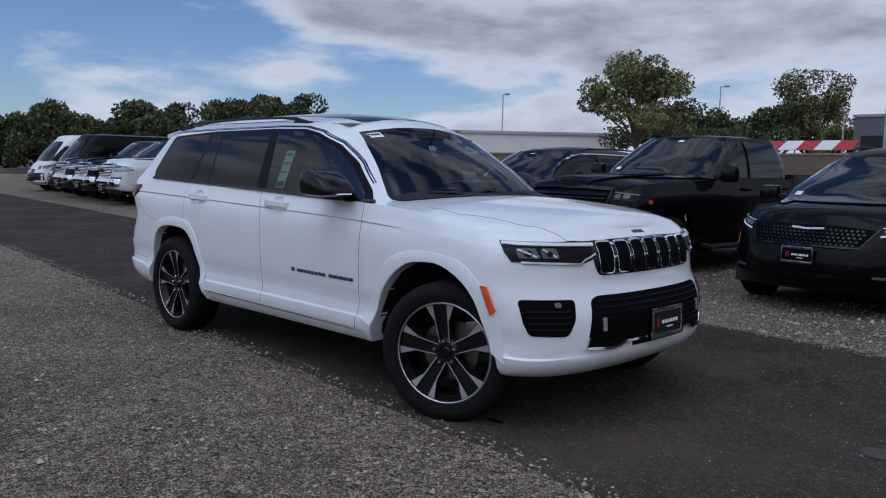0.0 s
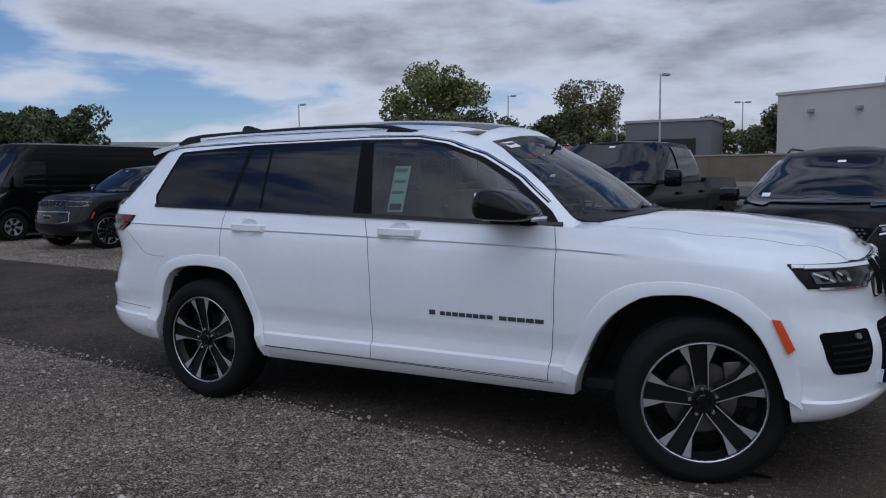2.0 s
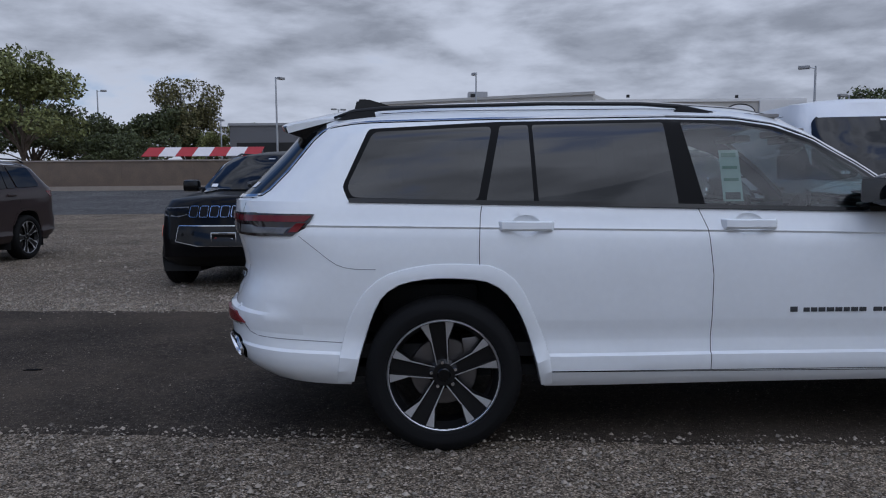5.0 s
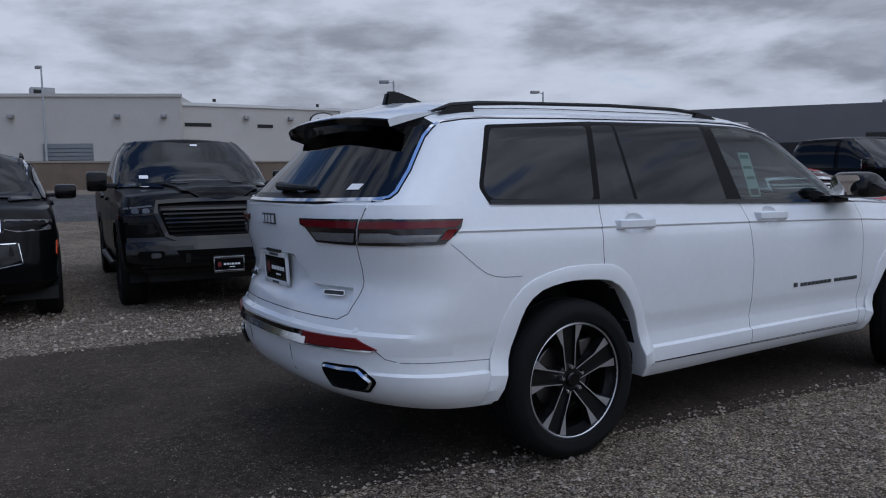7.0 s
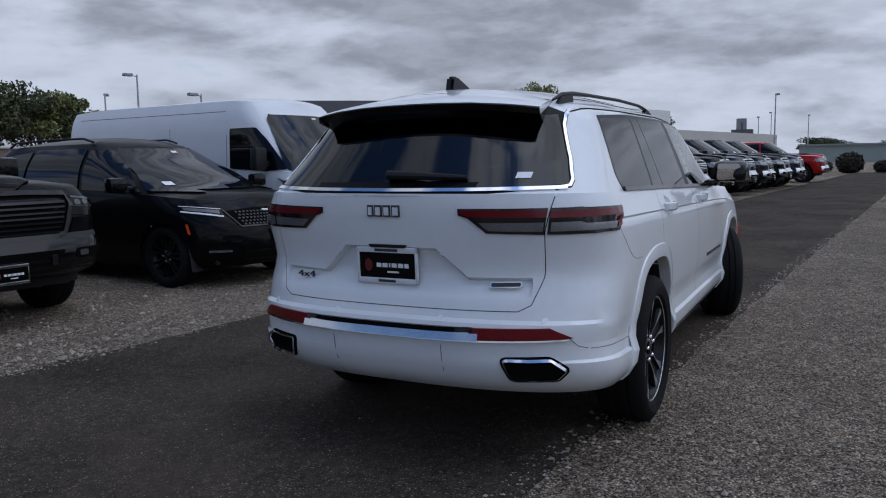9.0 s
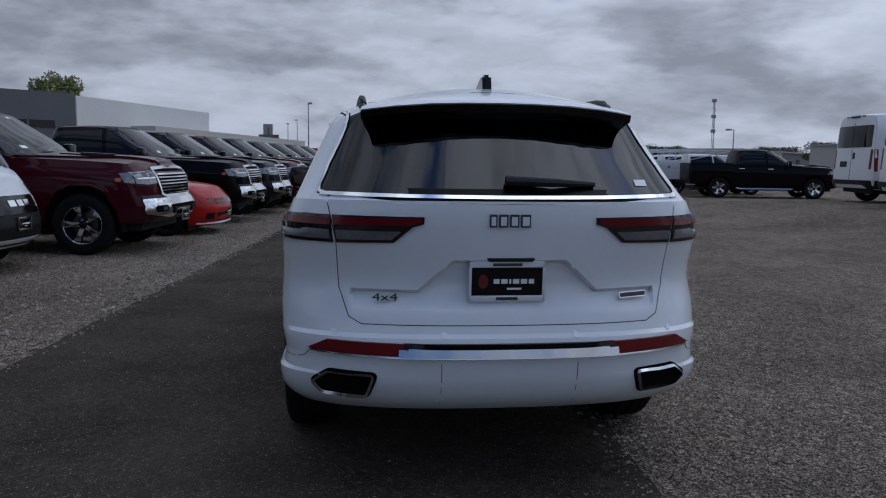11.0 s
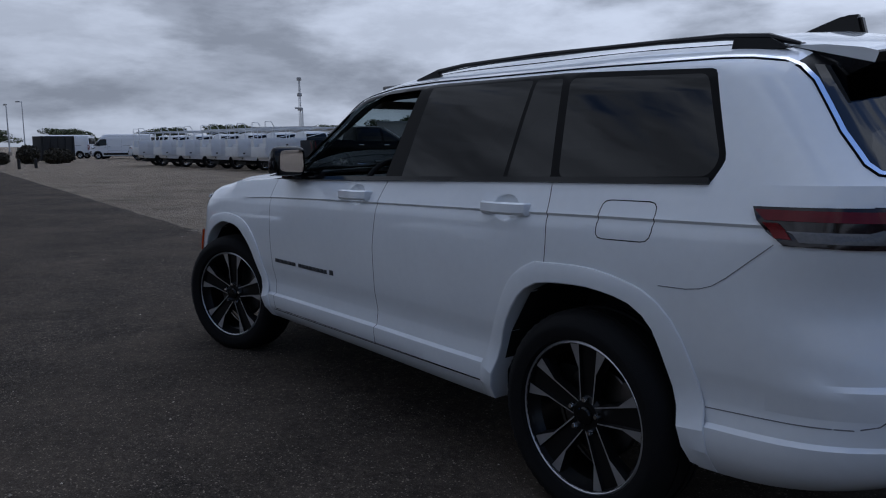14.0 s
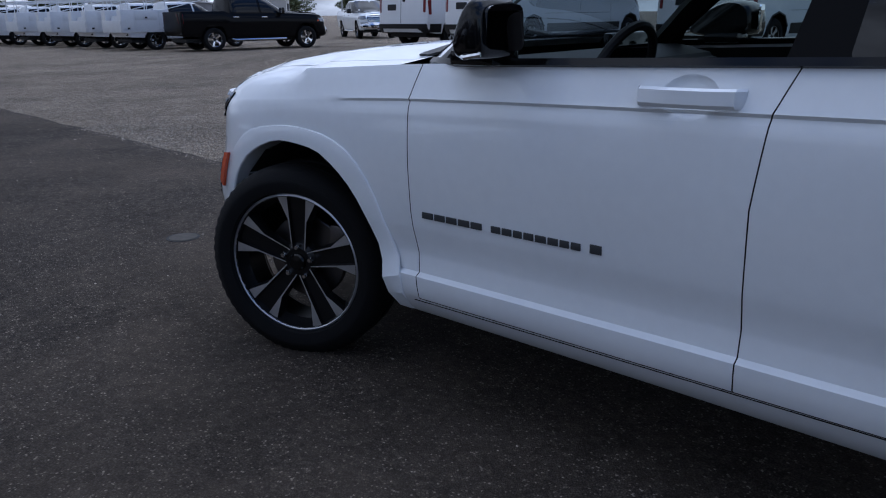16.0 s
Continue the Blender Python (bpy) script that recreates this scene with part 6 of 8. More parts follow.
            lay("tail_lamp", [(-2.165, 1.18), (-2.27, 1.078), (-2.53, 1.078), (-2.53, 1.188)], "y", s, "red_lens", lift=0.008)
        lay("lower_grille", rounded([(0.60, 0.79), (0.63, 0.60), (0.33, 0.555), (-0.33, 0.555), (-0.63, 0.60), (-0.60, 0.79)], 0.03), "x", 1, "gloss_black", lift=0.004)
        lay("grille_line", ribbon([(0.60, 0.79), (0.63, 0.60), (0.33, 0.552), (-0.33, 0.552), (-0.63, 0.60), (-0.60, 0.79), (0.58, 0.79)], 0.009), "x", 1, "chrome", lift=0.012, step=0.2)
    elif kind == "minivan":
        g = lay("grille", rounded([(0.60, 0.865), (0.50, 0.70), (-0.50, 0.70), (-0.60, 0.865), (-0.3, 0.89), (0.3, 0.89)], 0.03), "x", 1, "hollow", label="black honeycomb grille", step=0.08)
        lay("grille_frame", ribbon([(-0.62, 0.875), (-0.51, 0.69), (0.51, 0.69), (0.62, 0.875)], 0.018), "x", 1, "gloss_black", g, 0.016, 0.016, 0.1)
        lay("grille_wing", ribbon([(-0.16, 0.855), (0, 0.845), (0.16, 0.855)], 0.018), "x", 1, "lamp_silver", g, 0.018, 0.01)
        bm = bmesh.new()
        for r_ in range(5):
            for c in range(-11, 12):
                y0, z0 = c * 0.045 + (0.0225 if r_ % 2 else 0), 0.715 + r_ * 0.033
                if abs(y0) > 0.47 + 0.1 * (z0 - 0.7) / 0.16:
                    continue
                d = draped(tree, [(y0 + 0.017 * math.cos(a), z0 + 0.013 * math.sin(a)) for a in [k * math.pi / 2 for k in range(4)]], "x", 1, 0.012, 0.006, 1)
                me = bpy.data.meshes.new("t")
                d.to_mesh(me), d.free(), bm.from_mesh(me), bpy.data.meshes.remove(me)
        tagged(part("grille_texture", bm, "gloss_black", g), kind="stuff")
        for s in (1, -1):
            hl = lay("headlamp", [(0.615 * s, 0.885), (0.925 * s, 0.935), (0.925 * s, 0.865), (0.64 * s, 0.80)], "x", 1, "lamp_dark", lift=0.008, step=0.05)
            lay("lamp_lens", [(0.65 * s, 0.872), (0.90 * s, 0.912), (0.90 * s, 0.882), (0.66 * s, 0.835)], "x", 1, "clear_lens", hl, 0.012, 0.008, 0.06)
            lay("running_light", ribbon([(0.63 * s, 0.885), (0.915 * s, 0.928)], 0.007), "x", 1, "lamp_white", hl, 0.014, 0.008, 0.06)
            lay("running_light", ribbon([(0.64 * s, 0.805), (0.925 * s, 0.868)], 0.016), "x", 1, "paper_white", hl, 0.014, 0.01, 0.06)
            lay("headlamp_side", [(1.66, 0.955), (1.97, 0.925), (1.97, 0.845), (1.86, 0.86)], "y", s, "lamp_dark", hl, 0.008)
            lay("fog_recess", rounded([(0.60 * s, 0.47), (0.86 * s, 0.50), (0.86 * s, 0.37), (0.56 * s, 0.36)], 0.03), "x", 1, "hollow", lift=0.008)
            lay("fog_lamp", rect(0.72 * s - 0.09, 0.72 * s + 0.09, 0.415, 0.44, 0.01), "x", 1, "clear_lens", lift=0.014)
            lay("fog_bar", ribbon([(0.54 * s, 0.53), (0.88 * s, 0.555)], 0.022), "x", 1, "gloss_black", lift=0.02)
            lay("side_marker", [(1.905, 0.73), (1.928, 0.73), (1.965, 0.62), (1.942, 0.62)], "y", s, "amber", lift=0.008)
        lay("lower_grille", rect(-0.5, 0.5, 0.31, 0.42, 0.03), "x", 1, "mesh", lift=0.006)
    elif kind == "sedan":
        lay("grille", rect(-0.55, 0.55, 0.58, 0.68, 0.03), "x", 1, "gloss_black", lift=0.006)
        lay("lower_grille", rounded([(0.55, 0.42), (0.5, 0.27), (-0.5, 0.27), (-0.55, 0.42)], 0.03), "x", 1, "mesh", lift=0.006)
        lay("splitter", ribbon([(-0.85, 0.23), (0.85, 0.23)], 0.02), "x", 1, "paper_white", lift=0.02, depth=0.03)
        for s in (1, -1):
            lay("headlamp", [(0.58 * s, 0.68), (0.86 * s, 0.70), (0.86 * s, 0.62), (0.60 * s, 0.59)], "x", 1, "smoke_lens", lift=0.008)
            lay("air_intake", rect(0.70 * s - 0.09, 0.70 * s + 0.09, 0.30, 0.42, 0.03), "x", 1, "mesh", lift=0.006)
    elif kind == "van":
        lay("front_bumper", rounded([(0.93, 0.80), (0.95, 0.36), (-0.95, 0.36), (-0.93, 0.80)], 0.05), "x", 1, "trim", lift=0.012, depth=0.03, label="grey plastic bumper")
        g = lay("grille", rounded([(0.52, 0.96), (0.48, 0.74), (-0.48, 0.74), (-0.52, 0.96)], 0.04), "x", 1, "gloss_black", lift=0.016)
        bm = bmesh.new()
        bars(bm, tree, "x", 1, 0.26, 0.83, [0.11, 0.13, 0.15], 0.07, 0.04, 0.026, 0.012)
        part("lettering", bm, "chrome", g)
        lay("lower_grille", rect(-0.6, 0.6, 0.44, 0.58, 0.03), "x", 1, "mesh", lift=0.016)
        for s in (1, -1):
            hl = lay("headlamp", [(0.62 * s, 1.10), (0.90 * s, 1.14), (0.90 * s, 0.98), (0.66 * s, 0.94)], "x", 1, "clear_lens", lift=0.008)
            lay("headlamp_side", [(2.14, 1.22), (2.52, 1.10), (2.52, 0.98), (2.42, 1.0)], "y", s, "clear_lens", hl, 0.008)
            lay("side_cladding", [(-2.9, 0.62), (-2.5, 0.62), (-2.5, 0.40), (-2.9, 0.40)], "y", s, "trim", lift=0.012)
            lay("side_cladding", [(-1.5, 0.62), (1.5, 0.62), (1.5, 0.42), (-1.5, 0.42)], "y", s, "trim", lift=0.012, step=0.4)
            lay("slide_rail", ribbon([(-2.2, 1.36), (-0.3, 1.36)], 0.03), "y", s, "trim", lift=0.006, step=0.4)
            lay("tail_lamp", rounded([(-2.93, 1.46), (-2.84, 1.46), (-2.84, 0.86), (-2.93, 0.86)], 0.03), "y", s, "red_reflector", lift=0.01)
            lay("tail_lamp", rounded([(0.93 * s, 1.46), (0.86 * s, 1.46), (0.86 * s, 0.92), (0.93 * s, 0.92)], 0.03), "x", -1, "red_reflector", lift=0.01)
            lay("rear_window", rect(min(0.015 * s, 0.86 * s), max(0.015 * s, 0.86 * s), 1.52, 2.12, 0.04), "x", -1, "pane_dark", lift=0.008)
            lay("roof_marker", rect(0.4 * s - 0.06, 0.4 * s + 0.06, 2.36, 2.385, 0.005), "x", -1, "trim", lift=0.02, depth=0.03)
        lay("rear_bumper", rounded([(0.97, 0.62), (0.97, 0.40), (-0.97, 0.40), (-0.97, 0.62)], 0.03), "x", -1, "trim", lift=0.03, depth=0.05)
        lay("door_gap", ribbon([(0, 2.2), (0, 0.62)], 0.012), "x", -1, "seam", lift=0.004)
        lay("rear_handle", rect(-0.16, -0.08, 1.20, 1.38, 0.02), "x", -1, "trim", lift=0.02, depth=0.02)
        lay("plate_recess", rect(0.20, 0.56, 0.98, 1.14, 0.02), "x", -1, "trim", lift=0.008)
        lay("brake_light", rect(-0.22, 0.22, 2.345, 2.385, 0.01), "x", -1, "trim", lift=0.03, depth=0.03)
    bm = bmesh.new()
    xs = [p[0] for p in V["P"]["xr"]]
    box(bm, (min(p[1] for p in V["P"]["xr"]) + 0.25, -0.75, V["r"] * 0.75), (fr - 0.3, 0.75, V["r"] * 0.75 + 0.14), bevel=0.03)
    for x in V["axles"]:
        tube(bm, [(x, -0.7, V["r"]), (x, 0.7, V["r"])], 0.05, 8)
    part("underbody", bm, "under", car)
    for x in V["axles"]:
        for s in (1, -1):
            add_wheel(car, x, V["track"] * s, V["r"], V["tw"], V["rim"], style or V["style"], 0, detail, 17)
    return car


def service_truck():
    """A white utility truck with a chest-lined service body and a ladder rack."""
    car = vehicle("pickup", "service_truck", "white service truck with tool chests and a ladder rack on gravel", "truck", "van_white", chrome=False, detail=False, group="service trucks")
    bm = bmesh.new()
    box(bm, (-3.25, -1.05, 0.72), (-1.22, -0.62, 1.62), bevel=0.02), box(bm, (-3.25, 0.62, 0.72), (-1.22, 1.05, 1.62), bevel=0.02), box(bm, (-3.28, -1.0, 0.72), (-3.2, 1.0, 1.2), bevel=0.01), box(bm, (-3.2, -0.7, 0.72), (-1.22, 0.7, 0.8))
    sb = part("service_body", bm, "white_steel", car, "white steel tool chests")
    for s in (1, -1):
        for x0, x1, z0, z1 in ((-3.2, -2.75, 0.80, 1.56), (-2.68, -1.75, 1.22, 1.56), (-1.68, -1.27, 0.80, 1.56)):
            bm = bmesh.new()
            box(bm, (x0, min(s * 1.045, s * 1.062), z0), (x1, max(s * 1.045, s * 1.062), z1), bevel=0.008)
            d = part("chest_door", bm, "white_steel", sb)
            bm = bmesh.new()
            box(bm, ((x0 + x1) / 2 - 0.05, min(s * 1.06, s * 1.072), z0 + 0.05), ((x0 + x1) / 2 + 0.05, max(s * 1.06, s * 1.072), z0 + 0.12), bevel=0.004)
            part("latch", bm, "trim", d)
    rack = []
    for s in (1, -1):
        rack.append(([(-3.2, s * 0.9, 2.12), (1.0, s * 0.9, 2.12)], 0.025))
        rack += [([(x, s * 0.95, 1.6), (x, s * 0.9, 2.12)], 0.022) for x in (-3.15, -2.2, -1.3)]
        rack.append(([(-1.3, s * 0.92, 1.62), (0.9, s * 0.9, 2.12)], 0.02))
        rack.append(([(-3.2, s * 0.9, 2.12), (-3.2, s * 0.9, 2.38), (-2.9, s * 0.9, 2.38), (-2.75, s * 0.9, 2.12)], 0.02))
    rack += [([(x, -0.9, 2.12), (x, 0.9, 2.12)], 0.022) for x in (-3.15, -2.2, -1.3, -0.2, 0.9)]
    for pts, r in rack:
        bm = bmesh.new()
        tube(bm, pts, r, 6)
        part("rack_bar", bm, "white_steel", car)
    return car


def recoat(ob, mats, label=None):
    """Gives a copied vehicle its own paint, by slots on the objects."""
    for o in (ob, *ob.children_recursive):
        for slot in o.material_slots:
            if slot.material and slot.material.name in mats:
                m = mats[slot.material.name]
                slot.link = "OBJECT"
                slot.material = M[m]
    if label:
        ob["label"] = label
    return ob


ROW_TILT = -95.0


def nose_at(x, y, front, heading):
    d = Vector((math.cos(radians(heading)), math.sin(radians(heading))))
    return pose(x - d.x * front, y - d.y * front, 0, 0, 0, heading)


# ---- ground ----
def smooth(a, b, v):
    u = min(1, max(0, (v - a) / (b - a)))
    return u * u * (3 - 2 * u)


def rise(x, y):
    """The lie of the land: level round the lane, a little higher by the wall and under the two vans."""
    return 0.67 * smooth(24, 50, y) + 0.45 * smooth(-8, -11.0, y) * smooth(24, 15, x) * smooth(-30, -20, y)


LANE = -0.085


def lane_near(x):
    return -0.87 + LANE * x


def lane_far(x):
    return 2.90 + LANE * x


def ground_material(name, dark, light, stone, scale, bump, patch, at=0.55, dust=None):
    mat = bpy.data.materials.new(name)
    mat.use_nodes = True
    nt = mat.node_tree
    b = nt.nodes["Principled BSDF"]
    N, L = nt.nodes.new, nt.links.new
    co = N("ShaderNodeTexCoord")
    v1, v2, n1, n2 = N("ShaderNodeTexVoronoi"), N("ShaderNodeTexVoronoi"), N("ShaderNodeTexNoise"), N("ShaderNodeTexNoise")
    for n, s in ((v1, scale), (v2, scale * 0.26), (n1, patch), (n2, scale * 1.3)):
        n.inputs["Scale"].default_value = s
        L(co.outputs["Object"], n.inputs["Vector"])
    n1.inputs["Detail"].default_value, n1.inputs["Roughness"].default_value = 13, 0.76
    cr = N("ShaderNodeValToRGB")
    cr.color_ramp.elements[0].color, cr.color_ramp.elements[1].color = (*dark, 1), (*light, 1)
    e = cr.color_ramp.elements.new(at)
    e.color = (*stone, 1)
    sep = N("ShaderNodeSeparateColor")
    L(v1.outputs["Color"], sep.inputs[0])
    L(sep.outputs[0], cr.inputs[0])
    mx = N("ShaderNodeMix")
    mx.data_type, mx.blend_type = "RGBA", "MULTIPLY"
    mx.inputs["Factor"].default_value = 1.0
    mr = N("ShaderNodeMapRange")
    mr.inputs["From Min"].default_value, mr.inputs["From Max"].default_value = 0.3, 0.7
    mr.inputs["To Min"].default_value, mr.inputs["To Max"].default_value = 0.55, 1.4
    L(n1.outputs["Fac"], mr.inputs["Value"])
    gap = N("ShaderNodeMapRange")
    gap.inputs["From Min"].default_value, gap.inputs["From Max"].default_value = 0.25, 0.75
    gap.inputs["To Min"].default_value, gap.inputs["To Max"].default_value = 1.0, 0.45
    L(v1.outputs["Distance"], gap.inputs["Value"])
    ml = N("ShaderNodeMath")
    ml.operation = "MULTIPLY"
    # clumps of coarser and finer stone
    s2, r2, m2 = N("ShaderNodeSeparateColor"), N("ShaderNodeMapRange"), N("ShaderNodeMath")
    L(v2.outputs["Color"], s2.inputs[0]), L(s2.outputs[0], r2.inputs["Value"])
    r2.inputs["To Min"].default_value, r2.inputs["To Max"].default_value = 0.68, 1.32
    m2.operation = "MULTIPLY"
    L(mr.outputs[0], m2.inputs[0]), L(r2.outputs["Result"], m2.inputs[1])
    L(m2.outputs[0], ml.inputs[0]), L(gap.outputs[0], ml.inputs[1])
    L(cr.outputs[0], mx.inputs["A"]), L(ml.outputs[0], mx.inputs["B"])
    src = mx.outputs["Result"]
    if dust:
        # brown dust worn into the surface in broad patches
        n3, r3, dm = N("ShaderNodeTexNoise"), N("ShaderNodeMapRange"), N("ShaderNodeMix")
        n3.inputs["Scale"].default_value, n3.inputs["Detail"].default_value, n3.inputs["Roughness"].default_value = 0.55, 8, 0.68
        L(co.outputs["Object"], n3.inputs["Vector"])
        r3.inputs["From Min"].default_value, r3.inputs["From Max"].default_value, r3.inputs["To Max"].default_value = 0.42, 0.72, 0.55
        L(n3.outputs["Fac"], r3.inputs["Value"])
        dm.data_type = "RGBA"
        L(r3.outputs["Result"], dm.inputs["Factor"])
        L(src, dm.inputs["A"])
        dm.inputs["B"].default_value = (*dust, 1)
        src = dm.outputs["Result"]
    L(src, b.inputs["Base Color"])
    b.inputs["Roughness"].default_value = 0.9
    b.inputs["Specular IOR Level"].default_value = 0.12
    bp = N("ShaderNodeBump")
    bp.inputs["Strength"].default_value, bp.inputs["Distance"].default_value = bump, 0.02
    add = N("ShaderNodeMath")
    add.operation = "SUBTRACT"
    L(n2.outputs["Fac"], add.inputs[0]), L(v1.outputs["Distance"], add.inputs[1])
    L(add.outputs[0], bp.inputs["Height"])
    L(bp.outputs["Normal"], b.inputs["Normal"])
    return mat


M["gravel"] = ground_material("gravel", (0.088, 0.069, 0.049), (0.74, 0.62, 0.48), (0.345, 0.276, 0.200), 105.0, 1.0, 0.45)
M["asphalt"] = ground_material("asphalt", (0.039, 0.0315, 0.0245), (0.31, 0.26, 0.207), (0.083, 0.0675, 0.052), 150.0, 0.5, 0.8, 0.93, (0.122, 0.096, 0.070))
M["old_asphalt"] = ground_material("worn_asphalt", (0.10, 0.095, 0.09), (0.17, 0.16, 0.15), (0.13, 0.125, 0.12), 30.0, 0.4, 0.2)
M["stones"] = material("loose_stones", (0.40, 0.345, 0.275), 0.9, color2=(0.15, 0.125, 0.098), scale=3.0, coords="Object", island=0.55)


def build_ground():
    bm = bmesh.new()
    xs = [-900, -400, -200, -120, -80, -60] + [i * 3.0 for i in range(-16, 17)] + [60, 80, 120, 200, 400, 900]
    ys = [-900, -400, -200, -120, -80, -50, -35] + [i * 1.5 for i in range(-20, 37)] + [60, 80, 120, 200, 400, 900]
    grid = [[bm.verts.new((x, y, rise(x, y))) for y in ys] for x in xs]
    for i in range(len(xs) - 1):
        for j in range(len(ys) - 1):
            bm.faces.new((grid[i][j], grid[i + 1][j], grid[i + 1][j + 1], grid[i][j + 1]))
    solo("ground", bm, "gravel", "grey crushed gravel lot with brownish patches", "gravel ground", kind="structure")
    # the lane: a low slab with ragged edges
    rnd = random.Random(5)
    bm = bmesh.new()
    rows = []
    x = -75.0
    while x < 62:
        w = 0.05 * noise.noise(Vector((x * 1.7, 0, 0))) + 0.03 * noise.noise(Vector((x * 6, 3, 0)))
        w2 = 0.05 * noise.noise(Vector((x * 1.7, 9, 0))) + 0.03 * noise.noise(Vector((x * 6, 13, 0)))
        a, b = lane_near(x) + w, lane_far(x) + w2
        rows.append([bm.verts.new((x, y, z)) for y, z in ((a - 0.06, -0.01), (a, 0.010), (a + 0.4, 0.014), ((a + b) / 2, 0.016), (b - 0.4, 0.014), (b, 0.010), (b + 0.06, -0.01))])
        x += 0.12 if -8 < x < 9 else 0.6
    for r0, r1 in zip(rows, rows[1:]):
        for k in range(6):
            bm.faces.new((r0[k], r1[k], r1[k + 1], r0[k + 1]))
    solo("road", bm, "asphalt", "dark asphalt lane with ragged gravel edges", "asphalt lane", kind="structure")
    bm = bmesh.new()
    rows = []
    for x in [i * 4.0 for i in range(-30, 31)]:
        rows.append([bm.verts.new((x, y, rise(x, y) + 0.006)) for y in [26.5 + 1.5 * k for k in range(16)]])
    for r0, r1 in zip(rows, rows[1:]):
        for k in range(15):
            bm.faces.new((r0[k], r1[k], r1[k + 1], r0[k + 1]))
    solo("back_road", bm, "old_asphalt", "worn grey asphalt strip before the wall", "asphalt lane", kind="structure")


build_ground()


# ---- buildings, wall, poles ----
M["stucco"] = material("beige_stucco", (0.47, 0.45, 0.415), 0.9, vary=0.06, scale=0.6, bump=0.15, bscale=40)
M["stucco_grey"] = material("grey_stucco", (0.13, 0.13, 0.135), 0.85, vary=0.08, scale=0.5, bump=0.1, bscale=30)
M["stucco_white"] = material("white_render", (0.66, 0.65, 0.63), 0.85, vary=0.05, scale=0.4)
M["wall_brown"] = material("brown_block_wall", (0.17, 0.125, 0.09), 0.95, color2=(0.11, 0.085, 0.065), scale=1.2, bump=0.3, bscale=18)
M["wall_pale"] = material("weathered_render", (0.28, 0.24, 0.2), 0.95, vary=0.12, scale=1.4)
M["steel"] = material("galvanised_steel", (0.42, 0.43, 0.44), 0.45, 0.6, vary=0.1, scale=4)
M["lamp_head"] = material("lamp_housing", (0.30, 0.30, 0.30), 0.5, 0.3, vary=0.1)
M["void"] = material("dark_opening", (0.02, 0.02, 0.02), 0.9)
M["roller"] = material("roller_door", (0.22, 0.24, 0.25), 0.6, 0.3, vary=0.06)
M["cloth_red"] = material("red_awning", (0.36, 0.03, 0.035), 0.9, vary=0.1)
M["cloth_white"] = material("white_awning", (0.66, 0.62, 0.6), 0.9, vary=0.06)
M["green_steel"] = material("pale_green_cladding", (0.33, 0.38, 0.35), 0.6, vary=0.08, scale=0.3)
M["bark"] = material("tree_bark", (0.10, 0.075, 0.055), 0.95, vary=0.3, scale=6, bump=0.5, bscale=20)
M["leaf"] = material("broad_leaves", (0.23, 0.24, 0.08), 0.7, color2=(0.10, 0.115, 0.038), scale=0.9, island=0.5)
M["leaf_dark"] = material("dark_leaves", (0.095, 0.11, 0.04), 0.75, color2=(0.040, 0.050, 0.019), scale=0.9, island=0.5)
M["leaf_olive"] = material("olive_leaves", (0.17, 0.15, 0.055), 0.75, color2=(0.07, 0.068, 0.027), scale=0.9, island=0.5)
M["hedge"] = material("brown_hedge", (0.05, 0.04, 0.024), 0.9, color2=(0.02, 0.018, 0.011), scale=2.0, island=0.5)
M["cone"] = material("orange_cone", (0.5, 0.06, 0.02), 0.6)


def slab(parent, name, lo, hi, mat, label="", bevel=0.0):
    bm = bmesh.new()
    box(bm, lo, hi, bevel=bevel)
    return part(name, bm, mat, parent, label)


def footprint(parent, name, pts, z0, z1, mat, label=""):
    bm = bmesh.new()
    prism(bm, pts, z0, z1, "z")
    return part(name, bm, mat, parent, label)


